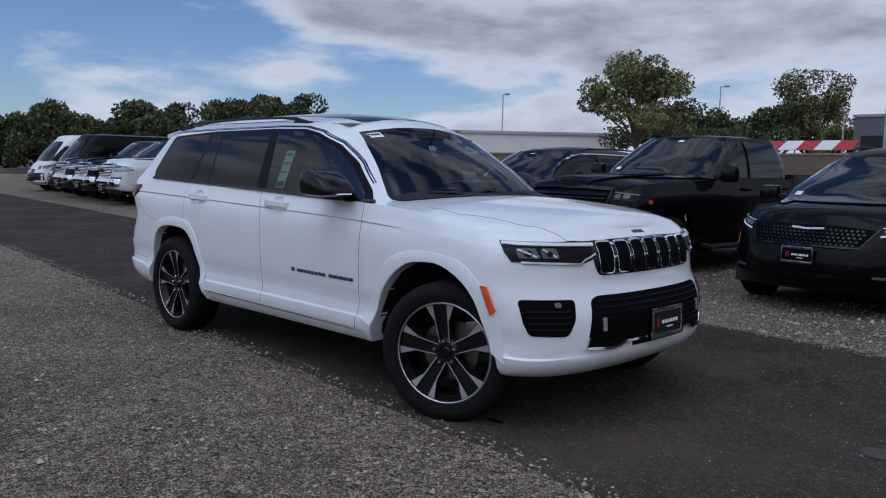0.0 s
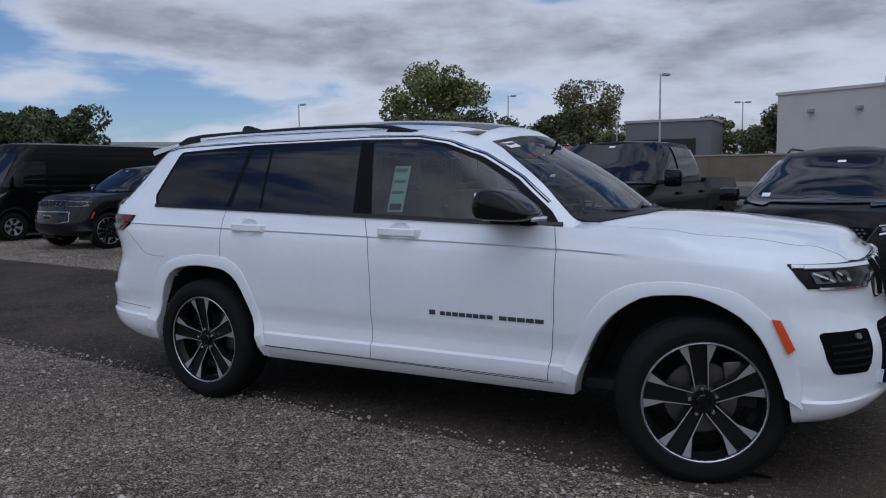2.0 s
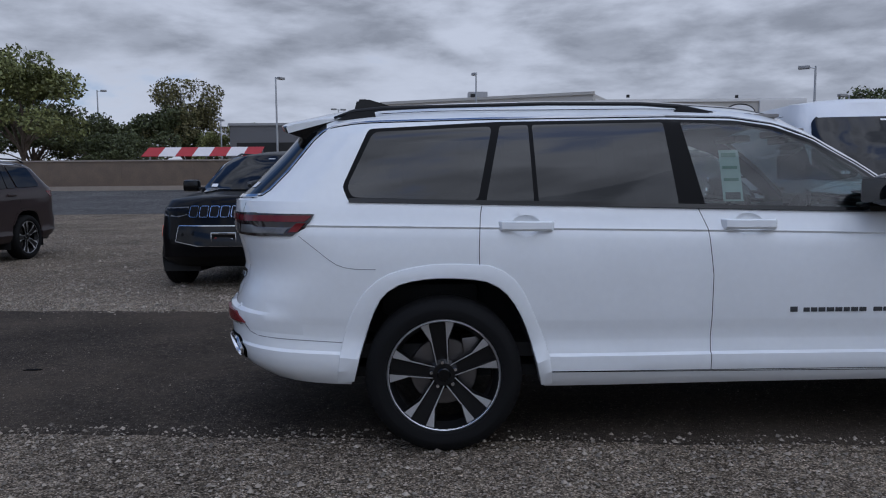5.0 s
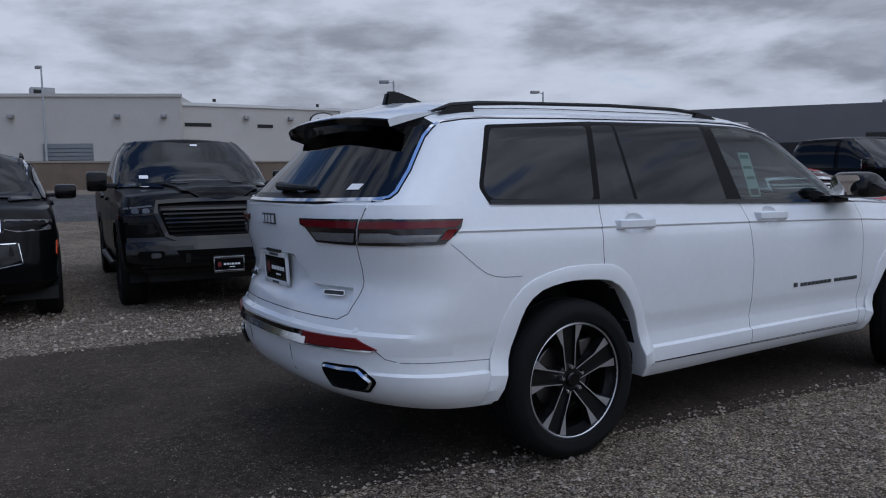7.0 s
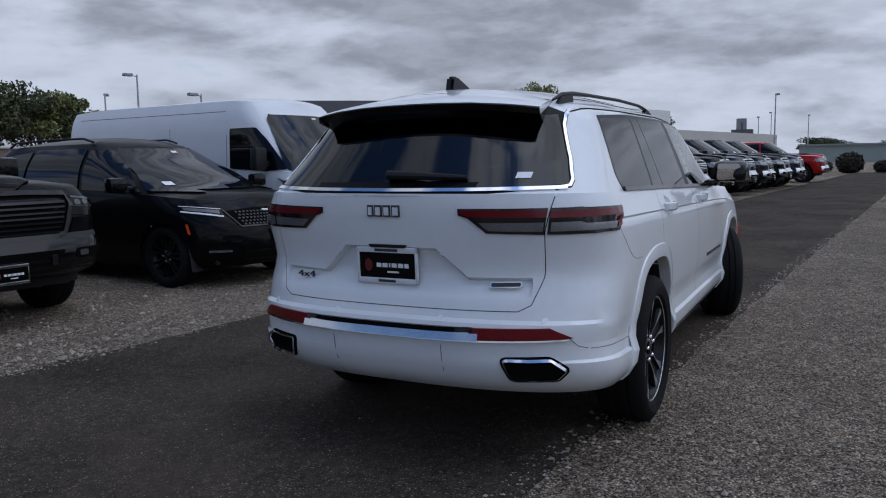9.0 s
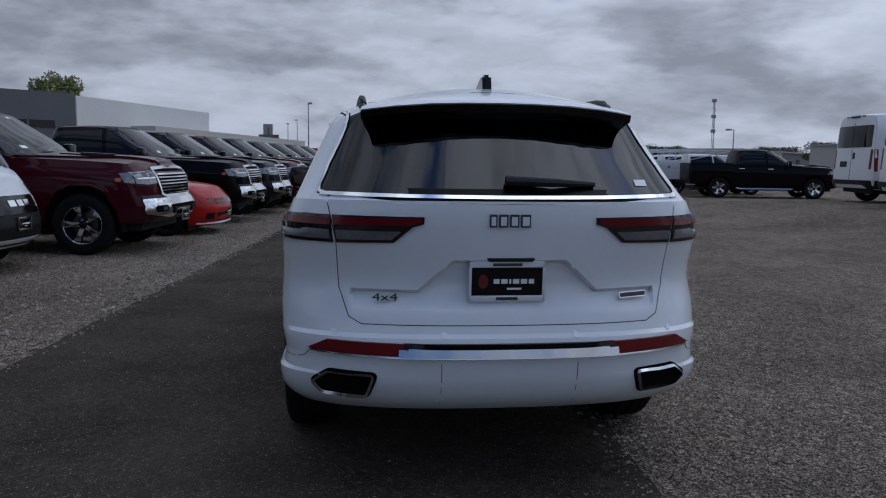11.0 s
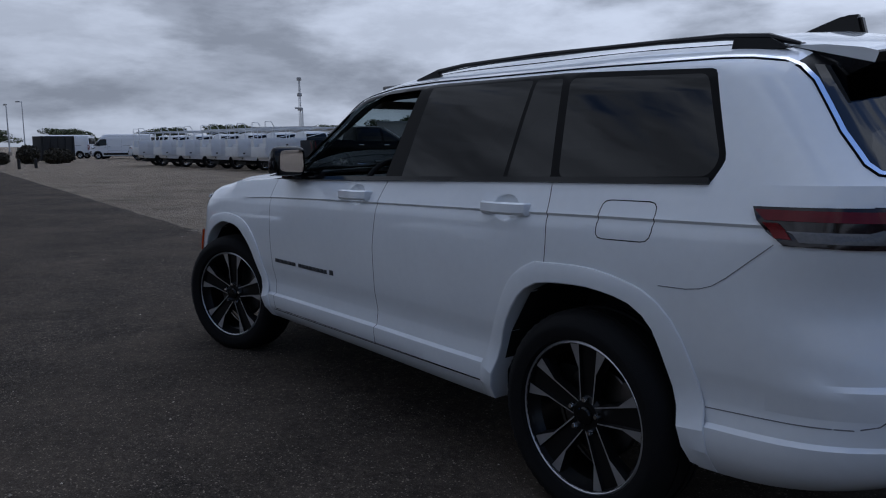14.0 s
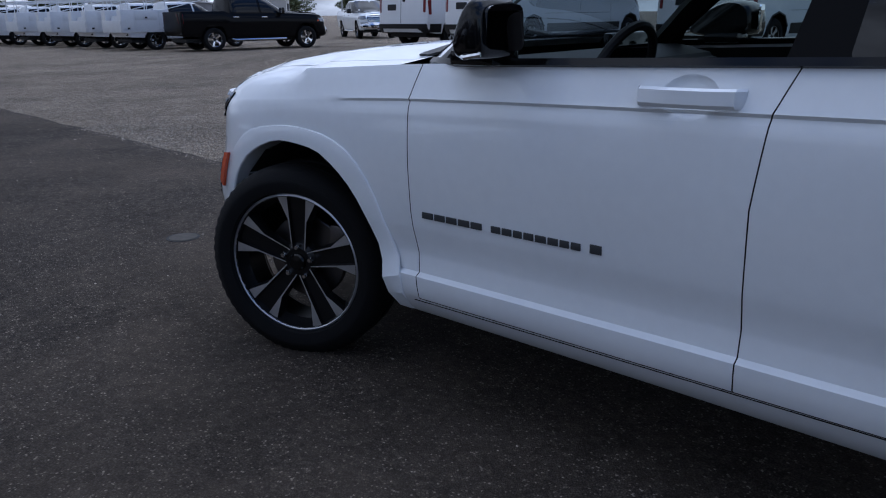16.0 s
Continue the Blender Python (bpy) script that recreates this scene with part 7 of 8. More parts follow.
def dealer_building():
    b = thing("showroom_building", pose(0, 62, 0.67), "beige stucco dealership building with a flat parapet roof", "building")
    # the taller block stands askew to the lower one
    turn = Matrix.Translation((12.3, 0, 0)) @ Matrix.Rotation(radians(-23.6), 4, "Z") @ Matrix.Translation((-12.3, 0, 0))

    def askew(ob):
        ob.matrix_basis = turn
        return ob

    askew(slab(b, "wall_block", (-7.7, 0, -0.3), (12.3, 20, 7.7), "stucco"))
    askew(slab(b, "parapet", (-7.85, -0.12, 7.6), (12.42, 0.25, 7.85), "stucco"))
    slab(b, "wall_block", (12.3, 0.9, -0.3), (30.8, 24, 7.1), "stucco")
    slab(b, "parapet", (12.42, 0.78, 7.0), (30.95, 1.15, 7.25), "stucco_white")
    slab(b, "pier", (26.8, 0.6, -0.3), (30.85, 0.95, 7.05), "stucco_white", "white corner pier")
    d = askew(slab(b, "roller_door", (1.6, -0.06, 0), (5.4, 0.05, 3.9), "roller", "grey roller door"))
    for k in range(12):
        slab(d, "slat", (1.6, -0.09, 0.1 + k * 0.31), (5.4, -0.058, 0.12 + k * 0.31), "void")
    for x in (-4.6, -0.6, 7.4, 11.0):
        askew(slab(b, "wall_lamp", (x - 0.22, -0.5, 5.9), (x + 0.22, 0.02, 6.2), "lamp_head", bevel=0.05))
    for x in (18.0, 22.0, 29.0):
        slab(b, "wall_lamp", (x - 0.22, 0.45, 6.0), (x + 0.22, 0.95, 6.3), "lamp_head", bevel=0.05)
    # oval sign, its mark as plain bars
    bm = bmesh.new()
    prism(bm, [(25.2 + 1.35 * math.cos(a), 6.0 + 0.82 * math.sin(a)) for a in [k * math.pi / 16 for k in range(32)]], 0.78, 0.92)
    sg = part("oval_sign", bm, "void", b, "white oval sign with dark rim")
    bm = bmesh.new()
    prism(bm, [(25.2 + 1.24 * math.cos(a), 6.0 + 0.71 * math.sin(a)) for a in [k * math.pi / 16 for k in range(32)]], 0.74, 0.80)
    part("sign_face", bm, "paper_white", sg)
    for x0, w in ((24.55, 0.42), (25.1, 0.14), (25.38, 0.46)):
        slab(sg, "sign_bar", (x0, 0.70, 5.73), (x0 + w, 0.76, 6.27), "void")
    for x, y, s_ in ((3.0, 5, 1.0), (13.5, 3, 0.6), (17.0, 4, 0.5), (27.5, 5, 0.5)):
        u = slab(b, "roof_unit", (x - s_ * 0.9, y + 2, 6.8), (x + s_ * 0.9, y + 2 + 1.6 * s_, 7.9 + s_ * 0.75 if x < 12 else 7.4 + 0.3 * s_), "lamp_head", bevel=0.04)
        slab(u, "grating", (x - s_ * 0.7, y + 1.97, 7.9), (x - s_ * 0.1, y + 2.01, 7.9 + s_ * 0.55), "void")
    for x0, x1 in ((12.8, 15.0), (19.0, 20.4)):
        slab(b, "wall_vent", (x0, 0.86, 5.3), (x1, 0.92, 5.6), "void")


def other_buildings():
    g = thing("service_building", pose(0, 0, 0), "long dark grey and white flat-roofed building", "building")
    footprint(g, "grey_block", [(56, 50), (74.6, 27.2), (76.0, 28.2), (80, 60)], 0, 7.6, "stucco_grey")
    footprint(g, "white_block", [(74.7, 27.1), (100, 19.0), (112, 44), (80, 60)], 0, 7.4, "stucco_white")
    footprint(g, "low_block", [(82, 21.5), (140, 9.0), (146, 30), (90, 40)], 0, 4.9, "stucco")
    d = Vector((18.6, -22.8)).normalized()
    n = Vector((-d.y, d.x)) * -1
    def on(s, off):
        p = Vector((56, 50)) + d * s - Vector((d.y, -d.x)) * -off
        return (p.x, p.y)
    for s0, s1, z0, z1, nm, mt in ((9.5, 15.0, 0.3, 4.2, "garage_opening", "void"), (17.5, 27.5, 4.2, 4.9, "window_strip", "pane_dark")):
        a, b_ = Vector((56, 50)) + d * s0, Vector((56, 50)) + d * s1
        q = Vector((d.y, -d.x))
        footprint(g, nm, [tuple(a + q * 0.06), tuple(b_ + q * 0.06), tuple(b_ - q * 0.1), tuple(a - q * 0.1)], z0, z1, mt)
    for s0 in (20.0, 22.5, 25.0):
        a = Vector((56, 50)) + d * s0
        q = Vector((d.y, -d.x))
        footprint(g, "mullion", [tuple(a + q * 0.1), tuple(a + d * 0.15 + q * 0.1), tuple(a + d * 0.15), tuple(a)], 4.15, 4.95, "stucco_grey")
    w = thing("warehouse", pose(0, 0, 0), "long low white warehouse behind the lot", "building")
    footprint(w, "wall_block", [(-80, 57), (-52, 84), (-62, 96), (-92, 68)], 0, 6.0, "stucco_white")
    footprint(w, "roof_edge", [(-80.2, 56.7), (-51.8, 83.7), (-52.2, 84.4), (-80.6, 57.4)], 5.8, 6.15, "steel")
    k = thing("plant_room", pose(-21, 93, 0.67), "plain grey block building with a dark bay", "building")
    slab(k, "wall_block", (-5.2, 0, 0), (5.2, 8, 7.4), "stucco_grey")
    slab(k, "roof_edge", (-5.35, -0.15, 7.3), (5.35, 8.1, 7.6), "lamp_head")
    slab(k, "bay_opening", (-4.4, -0.05, 0), (3.4, 0.1, 5.2), "void")
    a = thing("awning_tent", pose(-19.5, 57, 0.67), "red and white striped awning on posts", "awning")
    for i in range(7):
        bm = bmesh.new()
        x0 = -4.6 + i * 1.32
        vs = [bm.verts.new(p) for p in ((x0, 0, 2.55), (x0 + 1.32, 0, 2.55), (x0 + 1.32, 1.8, 3.3), (x0, 1.8, 3.3))]
        bm.faces.new(vs)
        thicken(bm, 0.04)
        part("awning_strip", bm, "cloth_red" if i % 2 == 0 else "cloth_white", a)
    for x in (-4.5, 0, 4.5):
        bm = bmesh.new()
        tube(bm, [(x, 1.7, 0), (x, 1.7, 3.2)], 0.06, 6)
        part("post", bm, "steel", a)
    f = thing("far_shed", pose(0, 0, 0), "pale green long shed on the horizon", "building")
    footprint(f, "wall_block", [(150, 6), (147.5, -19), (160, -20), (164, 6)], 0, 3.1, "green_steel")
    footprint(f, "roof_edge", [(149.5, 6.2), (147, -19.2), (148.5, -19.4), (151, 6.2)], 3.0, 3.3, "lamp_head")
    for x, y, w_, d_, h, mt, lb in ((95, -55, 22, 8, 3.4, "stucco", "low tan shed far off"), (120, -75, 30, 8, 3.6, "stucco_grey", "low grey shed far off"), (66, -50, 5, 5, 3.5, "stucco", "small tan stucco gatehouse"), (-60, -40, 30, 10, 4, "stucco_white", "white shed far off")):
        s_ = thing("far_shed", pose(x, y, 0, 0, 0, -42), lb, "building")
        slab(s_, "wall_block", (-w_ / 2, 0, 0), (w_ / 2, d_, h), mt)
        slab(s_, "roof_edge", (-w_ / 2 - 0.2, -0.2, h - 0.1), (w_ / 2 + 0.2, d_, h + 0.12), "lamp_head")
        slab(s_, "door_opening", (-1.2, -0.05, 0), (1.2, 0.05, h * 0.7), "void")


def boundary_wall():
    w = thing("wall_back", pose(0, 50, 0.62), "brown block retaining wall with pale weathered patches", "wall", kind="structure")
    for k in range(24):
        x0 = -78 + k * 5.0
        slab(w, "wall_panel", (x0 + 0.004, 0, -0.3), (x0 + 4.996, 0.3, 2.05), "wall_brown", bevel=0.004)
        slab(w, "coping", (x0, -0.06, 2.05), (x0 + 5.0, 0.36, 2.15), "wall_pale")
    slab(w, "plinth", (-78, -0.05, -0.3), (42, 0.02, 0.35), "wall_pale")


def light_pole(x, y, h, heads=1, heading=180.0, z=0.0):
    p = thing("street_lamp", pose(x, y, z, 0, 0, heading), "tall grey steel lot light on a thin pole", "street lamp", "lot lights")
    bm = bmesh.new()
    tube(bm, [(0, 0, 0), (0, 0, h * 0.5), (0, 0, h)], [0.11, 0.09, 0.065], 8)
    part("pole", bm, "steel", p)
    bm = bmesh.new()
    tube(bm, [(0, 0, 0), (0, 0, 0.5)], 0.28, 10)
    part("base", bm, "wall_pale", p)
    for s in ((1,) if heads == 1 else (1, -1)):
        bm = bmesh.new()
        tube(bm, [(0, 0, h - 0.15), (0.45 * s, 0, h - 0.05)], 0.04, 6)
        a = part("arm", bm, "steel", p)
        bm = bmesh.new()
        box(bm, (min(0.35 * s, 1.05 * s), -0.2, h - 0.16), (max(0.35 * s, 1.05 * s), 0.2, h + 0.06), bevel=0.05)
        part("lamp_head", bm, "lamp_head", a)
    return p


# ---- trees ----
def tree(seed, h, r, mat, label, trunk=0.28, leaves=5200, size=0.26, low=0.42):
    """A tapered trunk with limbs, and a crown of small leaf clumps with gaps."""
    rnd = random.Random(seed)
    t = thing("tree", pose(0, 0, 0), label, "tree", "trees")
    bm = bmesh.new()
    tops = []
    fork = h * 0.24
    tube(bm, [(0, 0, 0), (0.06, 0.03, fork * 0.5), (0, 0.05, fork), (0.1, 0, h * 0.55)], [trunk * 1.3, trunk, trunk * 0.85, trunk * 0.35], 8)
    for k in range(15):
        a = k * 2.4 + rnd.uniform(-0.4, 0.4)
        z0 = fork * rnd.uniform(0.75, 1.5)
        rr = r * rnd.uniform(0.45, 0.9)
        z1 = h * rnd.uniform(low, 0.9)
        rr *= max(0.35, math.sqrt(max(0.05, 1 - ((z1 / h - 0.58) / (0.5 if low > 0.3 else 0.75)) ** 2)))
        mid = Vector((0.45 * rr * math.cos(a + 0.2), 0.45 * rr * math.sin(a + 0.2), (z0 + z1) / 2))
        end = Vector((rr * math.cos(a), rr * math.sin(a), z1))
        tube(bm, [(0, 0, z0), mid, end], [trunk * 0.4, trunk * 0.24, trunk * 0.07], 5)
        tops.append((end, rnd.uniform(0.7, 1.2)))
        tops.append((mid.lerp(end, 0.6) + Vector((rnd.uniform(-0.5, 0.5), rnd.uniform(-0.5, 0.5), rnd.uniform(0.2, 1.0))) * r * 0.25, rnd.uniform(0.6, 1.0)))
    for k in range(10):
        a = rnd.uniform(0, 6.28)
        q = rnd.uniform(0, 0.6) * r
        tops.append((Vector((q * math.cos(a), q * math.sin(a), h * rnd.uniform(0.6, 0.93))), rnd.uniform(0.7, 1.1)))
    part("trunk", bm, "bark", t)
    verts, faces = [], []
    rs = np.random.RandomState(seed)
    for i in range(leaves):
        c, k = tops[rs.randint(len(tops))]
        d = rs.normal(size=3)
        d /= np.linalg.norm(d) + 1e-6
        rad = r * 0.30 * k * rs.uniform(0.35, 1.0) ** 0.5
        p = np.array(c) + d * rad * np.array([1, 1, 0.8])
        u = rs.normal(size=3)
        u /= np.linalg.norm(u)
        v = np.cross(u, rs.normal(size=3))
        v /= np.linalg.norm(v) + 1e-6
        s = size * rs.uniform(0.5, 1.3)
        n = len(verts)
        verts += [tuple(p - u * s), tuple(p - v * s * 0.55), tuple(p + u * s), tuple(p + v * s * 0.55)]
        faces.append((n, n + 1, n + 2, n + 3))
    me = bpy.data.meshes.new("crown")
    me.from_pydata(verts, [], faces)
    me.materials.append(M[mat])
    part("crown", me, None, t)
    return t


def scaled(x, y, z, s, sz=None, rz=0.0):
    return Matrix.Translation((x, y, z)) @ Matrix.Rotation(radians(rz), 4, "Z") @ Matrix.Diagonal((s, s, sz or s, 1))


def plant_trees():
    A = tree(3, 13.0, 5.4, "leaf", "tall broad green tree with an open crown", leaves=15000, size=0.19)
    A.matrix_world = scaled(-37, 64.5, 0.5, 1.0, 1.0, 40)
    B = tree(8, 13.0, 6.0, "leaf_olive", "spreading olive-green tree with bare gaps", leaves=10000, size=0.2)
    B.matrix_world = scaled(-33, 98, 0.5, 1.0, 1.05, 10)
    C = tree(12, 7.0, 4.2, "leaf_dark", "dense dark green tree", trunk=0.2, leaves=9000, size=0.17)
    C.matrix_world = scaled(-41, 88, 0.4, 1.25, 1.2, 0)
    D = tree(21, 7.0, 3.0, "leaf", "pale green bushy tree", trunk=0.18, leaves=7000, size=0.17)
    D.matrix_world = scaled(-29, 96, 0.4, 1.0, 1.0, 60)
    E = tree(31, 6.4, 4.4, "leaf_dark", "dense dark green tree with leaves down to the ground", trunk=0.2, leaves=13000, size=0.2, low=0.1)
    E.matrix_world = scaled(-68, 30, 0.0, 1.05, 1.1, 0)
    for x, y, s, sz, src, rz in ((-63, 35, 0.9, 1.0, E, 80), (-73, 27, 0.8, 0.8, E, 160), (-72, 21, 0.9, 0.92, E, 250), (-77, 23, 0.9, 0.8, E, 20), (-75, 17, 0.8, 0.75, E, 100), (-64, 41, 1.0, 1.12, E, 300), (-46, 84, 1.2, 1.1, C, 50), (-36.5, 96, 1.2, 1.15, C, 120), (-25, 100, 1.2, 1.15, D, 10), (-17, 102, 1.3, 1.2, D, 80), (-11, 106, 1.2, 1.1, D, 200), (-8, 102, 1.1, 1.1, C, 30), (-31, 70, 0.7, 0.62, C, 210),
                                (-84, 24, 0.8, 0.46, C, 210), (-92, 22, 0.9, 0.46, C, 310), (-95, 40, 1.5, 0.5, C, 20), (-60, 62, 0.5, 0.5, C, 250), (-98, 30, 1.3, 0.75, C, 125),
                                (46, 80, 1.2, 1.15, C, 15), (52, 74, 1.3, 1.25, D, 25), (50, 76, 1, 1, C, 300), (40, 84, 1.1, 1.15, D, 10),
                                (108, 41, 1.35, 1.75, D, 100), (112, 44, 1.2, 1.5, D, 40),
                                (175, 40, 1.5, 1.2, C, 5), (185, 20, 1.12, 0.66, C, 66), (180, 2, 1.2, 0.6, C, 166), (170, -12, 1.12, 0.57, C, 46), (168, -22, 1.27, 0.6, C, 206), (160, -36, 1.12, 0.54, C, 126), (150, -50, 1.2, 0.54, C, 26), (140, -60, 1.2, 0.6, C, 86), (130, -75, 1.27, 0.57, C, 286), (112, -82, 1.27, 0.6, C, 196), (98, -92, 1.27, 0.6, C, 96), (85, -98, 1.2, 0.6, C, 36), (78, -58, 0.75, 0.57, C, 36), (90, -62, 0.75, 0.54, C, 136), (175, -20, 0.9, 0.75, D, 20), (65, -105, 1.35, 0.66, C, 77), (45, -108, 1.35, 0.66, C, 177), (25, -110, 1.35, 0.66, C, 277), (0, -112, 1.35, 0.66, C, 17), (-25, -108, 1.35, 0.66, C, 117), (-50, -100, 1.35, 0.66, C, 217), (-75, -85, 1.35, 0.66, C, 317), (-95, -60, 1.35, 0.66, C, 57), (-105, -30, 1.8, 1.1, C, 157), (-110, 0, 1.8, 1.1, C, 257)):
        copy_thing(src, scaled(x, y, rise(x, y), s, sz, rz))
    # clipped bushes at the end of the lane
    rnd = random.Random(4)
    tmpl = None
    for k, (x, y) in enumerate(((60, -2.0), (61, -4.2), (62, -6.0), (61.5, -7.6), (62.5, -9.6), (60.5, -11.0), (63, -12.2), (64, -0.2))):
        if tmpl is None:
            verts, faces = [], []
            rs = np.random.RandomState(7)
            for i in range(1500):
                d = rs.normal(size=3)
                d /= np.linalg.norm(d)
                p = d * rs.uniform(0.7, 1.0) * np.array([0.95, 0.95, 0.8]) + np.array([0, 0, 0.75])
                u = rs.normal(size=3) * 0.07
                v = rs.normal(size=3) * 0.07
                n = len(verts)
                verts += [tuple(p - u), tuple(p - v), tuple(p + u), tuple(p + v)]
                faces.append((n, n + 1, n + 2, n + 3))
            bm = bmesh.new()
            bmesh.ops.create_icosphere(bm, subdivisions=2, radius=0.78, matrix=Matrix.Translation((0, 0, 0.72)) @ Matrix.Diagonal((1, 1, 0.85, 1)))
            tmpl = thing("bush", scaled(x, y, 0, 1.0), "round clipped brown-green bush", "bush", "bushes at the lane's end")
            part("core", bm, "hedge", tmpl)
            me = bpy.data.meshes.new("foliage")
            me.from_pydata(verts, [], faces)
            me.materials.append(M["hedge"])
            part("foliage", me, None, tmpl)
        else:
            s = rnd.uniform(0.6, 0.9)
            copy_thing(tmpl, scaled(x, y, 0, s, s * rnd.uniform(0.85, 1.1), k * 40))


def far_things():
    for x, y, h, n, a in ((-15, 65, 9.6, 1, 60), (-41, 90, 11.4, 1, 20), (2.6, 65.2, 9.9, 1, 100), (23.8, 46.9, 7.8, 1, 150), (37.3, 46.3, 7.6, 1, 160), (-64, 75.4, 10.4, 1, 0), (-14, 104, 10.2, 2, 30), (31.5, 57, 6.9, 1, 200), (37.4, 40, 6.0, 1, 170), (-9, 108, 9.6, 2, 0), (-27, 92, 8.0, 2, 90), (34, 66, 7.0, 2, 10), (44, 58, 7.2, 1, 40)):
        light_pole(x, y, h, n, a, rise(x, y))
    for x, y, h, n, a in ((122, -10.4, 8.0, 1, 180), (135, -14, 7.0, 2, 70), (140, 12, 8.0, 1, 180), (118, -18, 7.0, 1, 0), (160, 5, 9, 1, 0), (165, 12, 10, 1, 20), (150, -26, 9, 1, 50), (96, 6, 8.6, 1, 200), (60, 30, 7.0, 2, 130), (80, -70, 7, 1, 90), (90, -48, 6.0, 1, 90)):
        light_pole(x, y, h, n, a)
    s = thing("sign_tower", pose(211, 22.6, 0), "dark sign tower far along the road", "sign")
    bm = bmesh.new()
    tube(bm, [(0, 0, 0), (0, 0, 10)], 0.9, 8)
    part("mast", bm, "stucco_grey", s)
    slab(s, "sign_box", (-1, -2.6, 5.0), (1, 2.6, 8.2), "stucco_grey")
    slab(s, "sign_top", (-0.8, -1.0, 8.2), (0.8, 1.4, 11.0), "lamp_head")
    m = thing("mast", pose(52, -27, 0), "thin lattice mast with small boxes", "mast")
    bm = bmesh.new()
    for dx, dy in ((-0.12, -0.1), (0.12, -0.1), (0, 0.12)):
        tube(bm, [(dx, dy, 0), (dx * 0.4, dy * 0.4, 6.3)], 0.022, 5)
    for k in range(12):
        z = 0.5 * k
        tube(bm, [(-0.1, -0.08, z), (0.1, -0.08, z + 0.5)], 0.014, 4)
    part("lattice", bm, "steel", m)
    for z in (6.2, 5.0, 3.9):
        slab(m, "box", (-0.14, -0.14, z), (0.14, 0.14, z + 0.25), "lamp_head", bevel=0.03)
    c = thing("drain_cover", pose(3.40, 0.32, 0.016), "dull iron cover set flush in the asphalt", "drain cover")
    bm = bmesh.new()
    tube(bm, [(0, 0, 0), (0, 0, 0.004)], 0.085, 24)
    part("lid", bm, "cover_iron", c)
    bm = bmesh.new()
    tube(bm, [(0, 0, -0.004), (0, 0, 0.002)], 0.10, 24)
    part("rim", bm, "void", c)
    for x, y, r in ((1.79, -0.74, 0.05), (-4.45, 0.80, 0.06)):
        st = bmesh.new()
        pts = [(r * (1 + 0.3 * math.sin(3 * a + x)) * math.cos(a), 0.5 * r * (1 + 0.25 * math.cos(2 * a)) * math.sin(a)) for a in [k * math.pi / 8 for k in range(16)]]
        prism(st, pts, 0.0, 0.003, "z")
        solo("tar_patch", st, "seam", "small black tar patch on the asphalt", "tar patch", m=pose(x, y, 0.0162))
    sk = thing("skip_container", pose(66, -12.2, 0, 0, 0, 8), "dark steel waste container behind the bushes", "container")
    slab(sk, "body", (-0.9, -1.3, 0.15), (0.9, 1.3, 2.1), "void", bevel=0.04)
    for k in range(5):
        slab(sk, "rib", (-0.96, -1.2 + k * 0.57, 0.2), (-0.9, -1.12 + k * 0.57, 2.0), "void")
    for k, (x, y) in enumerate(((48, -6.3), (49, -7.4))):
        bo = thing("bollard", pose(x, y, 0), "short dark post at the lane's end", "bollard", "posts")
        bm = bmesh.new()
        tube(bm, [(0, 0, 0), (0, 0, 0.55), (0, 0, 0.6)], [0.09, 0.09, 0.04], 8)
        part("post", bm, "void", bo)


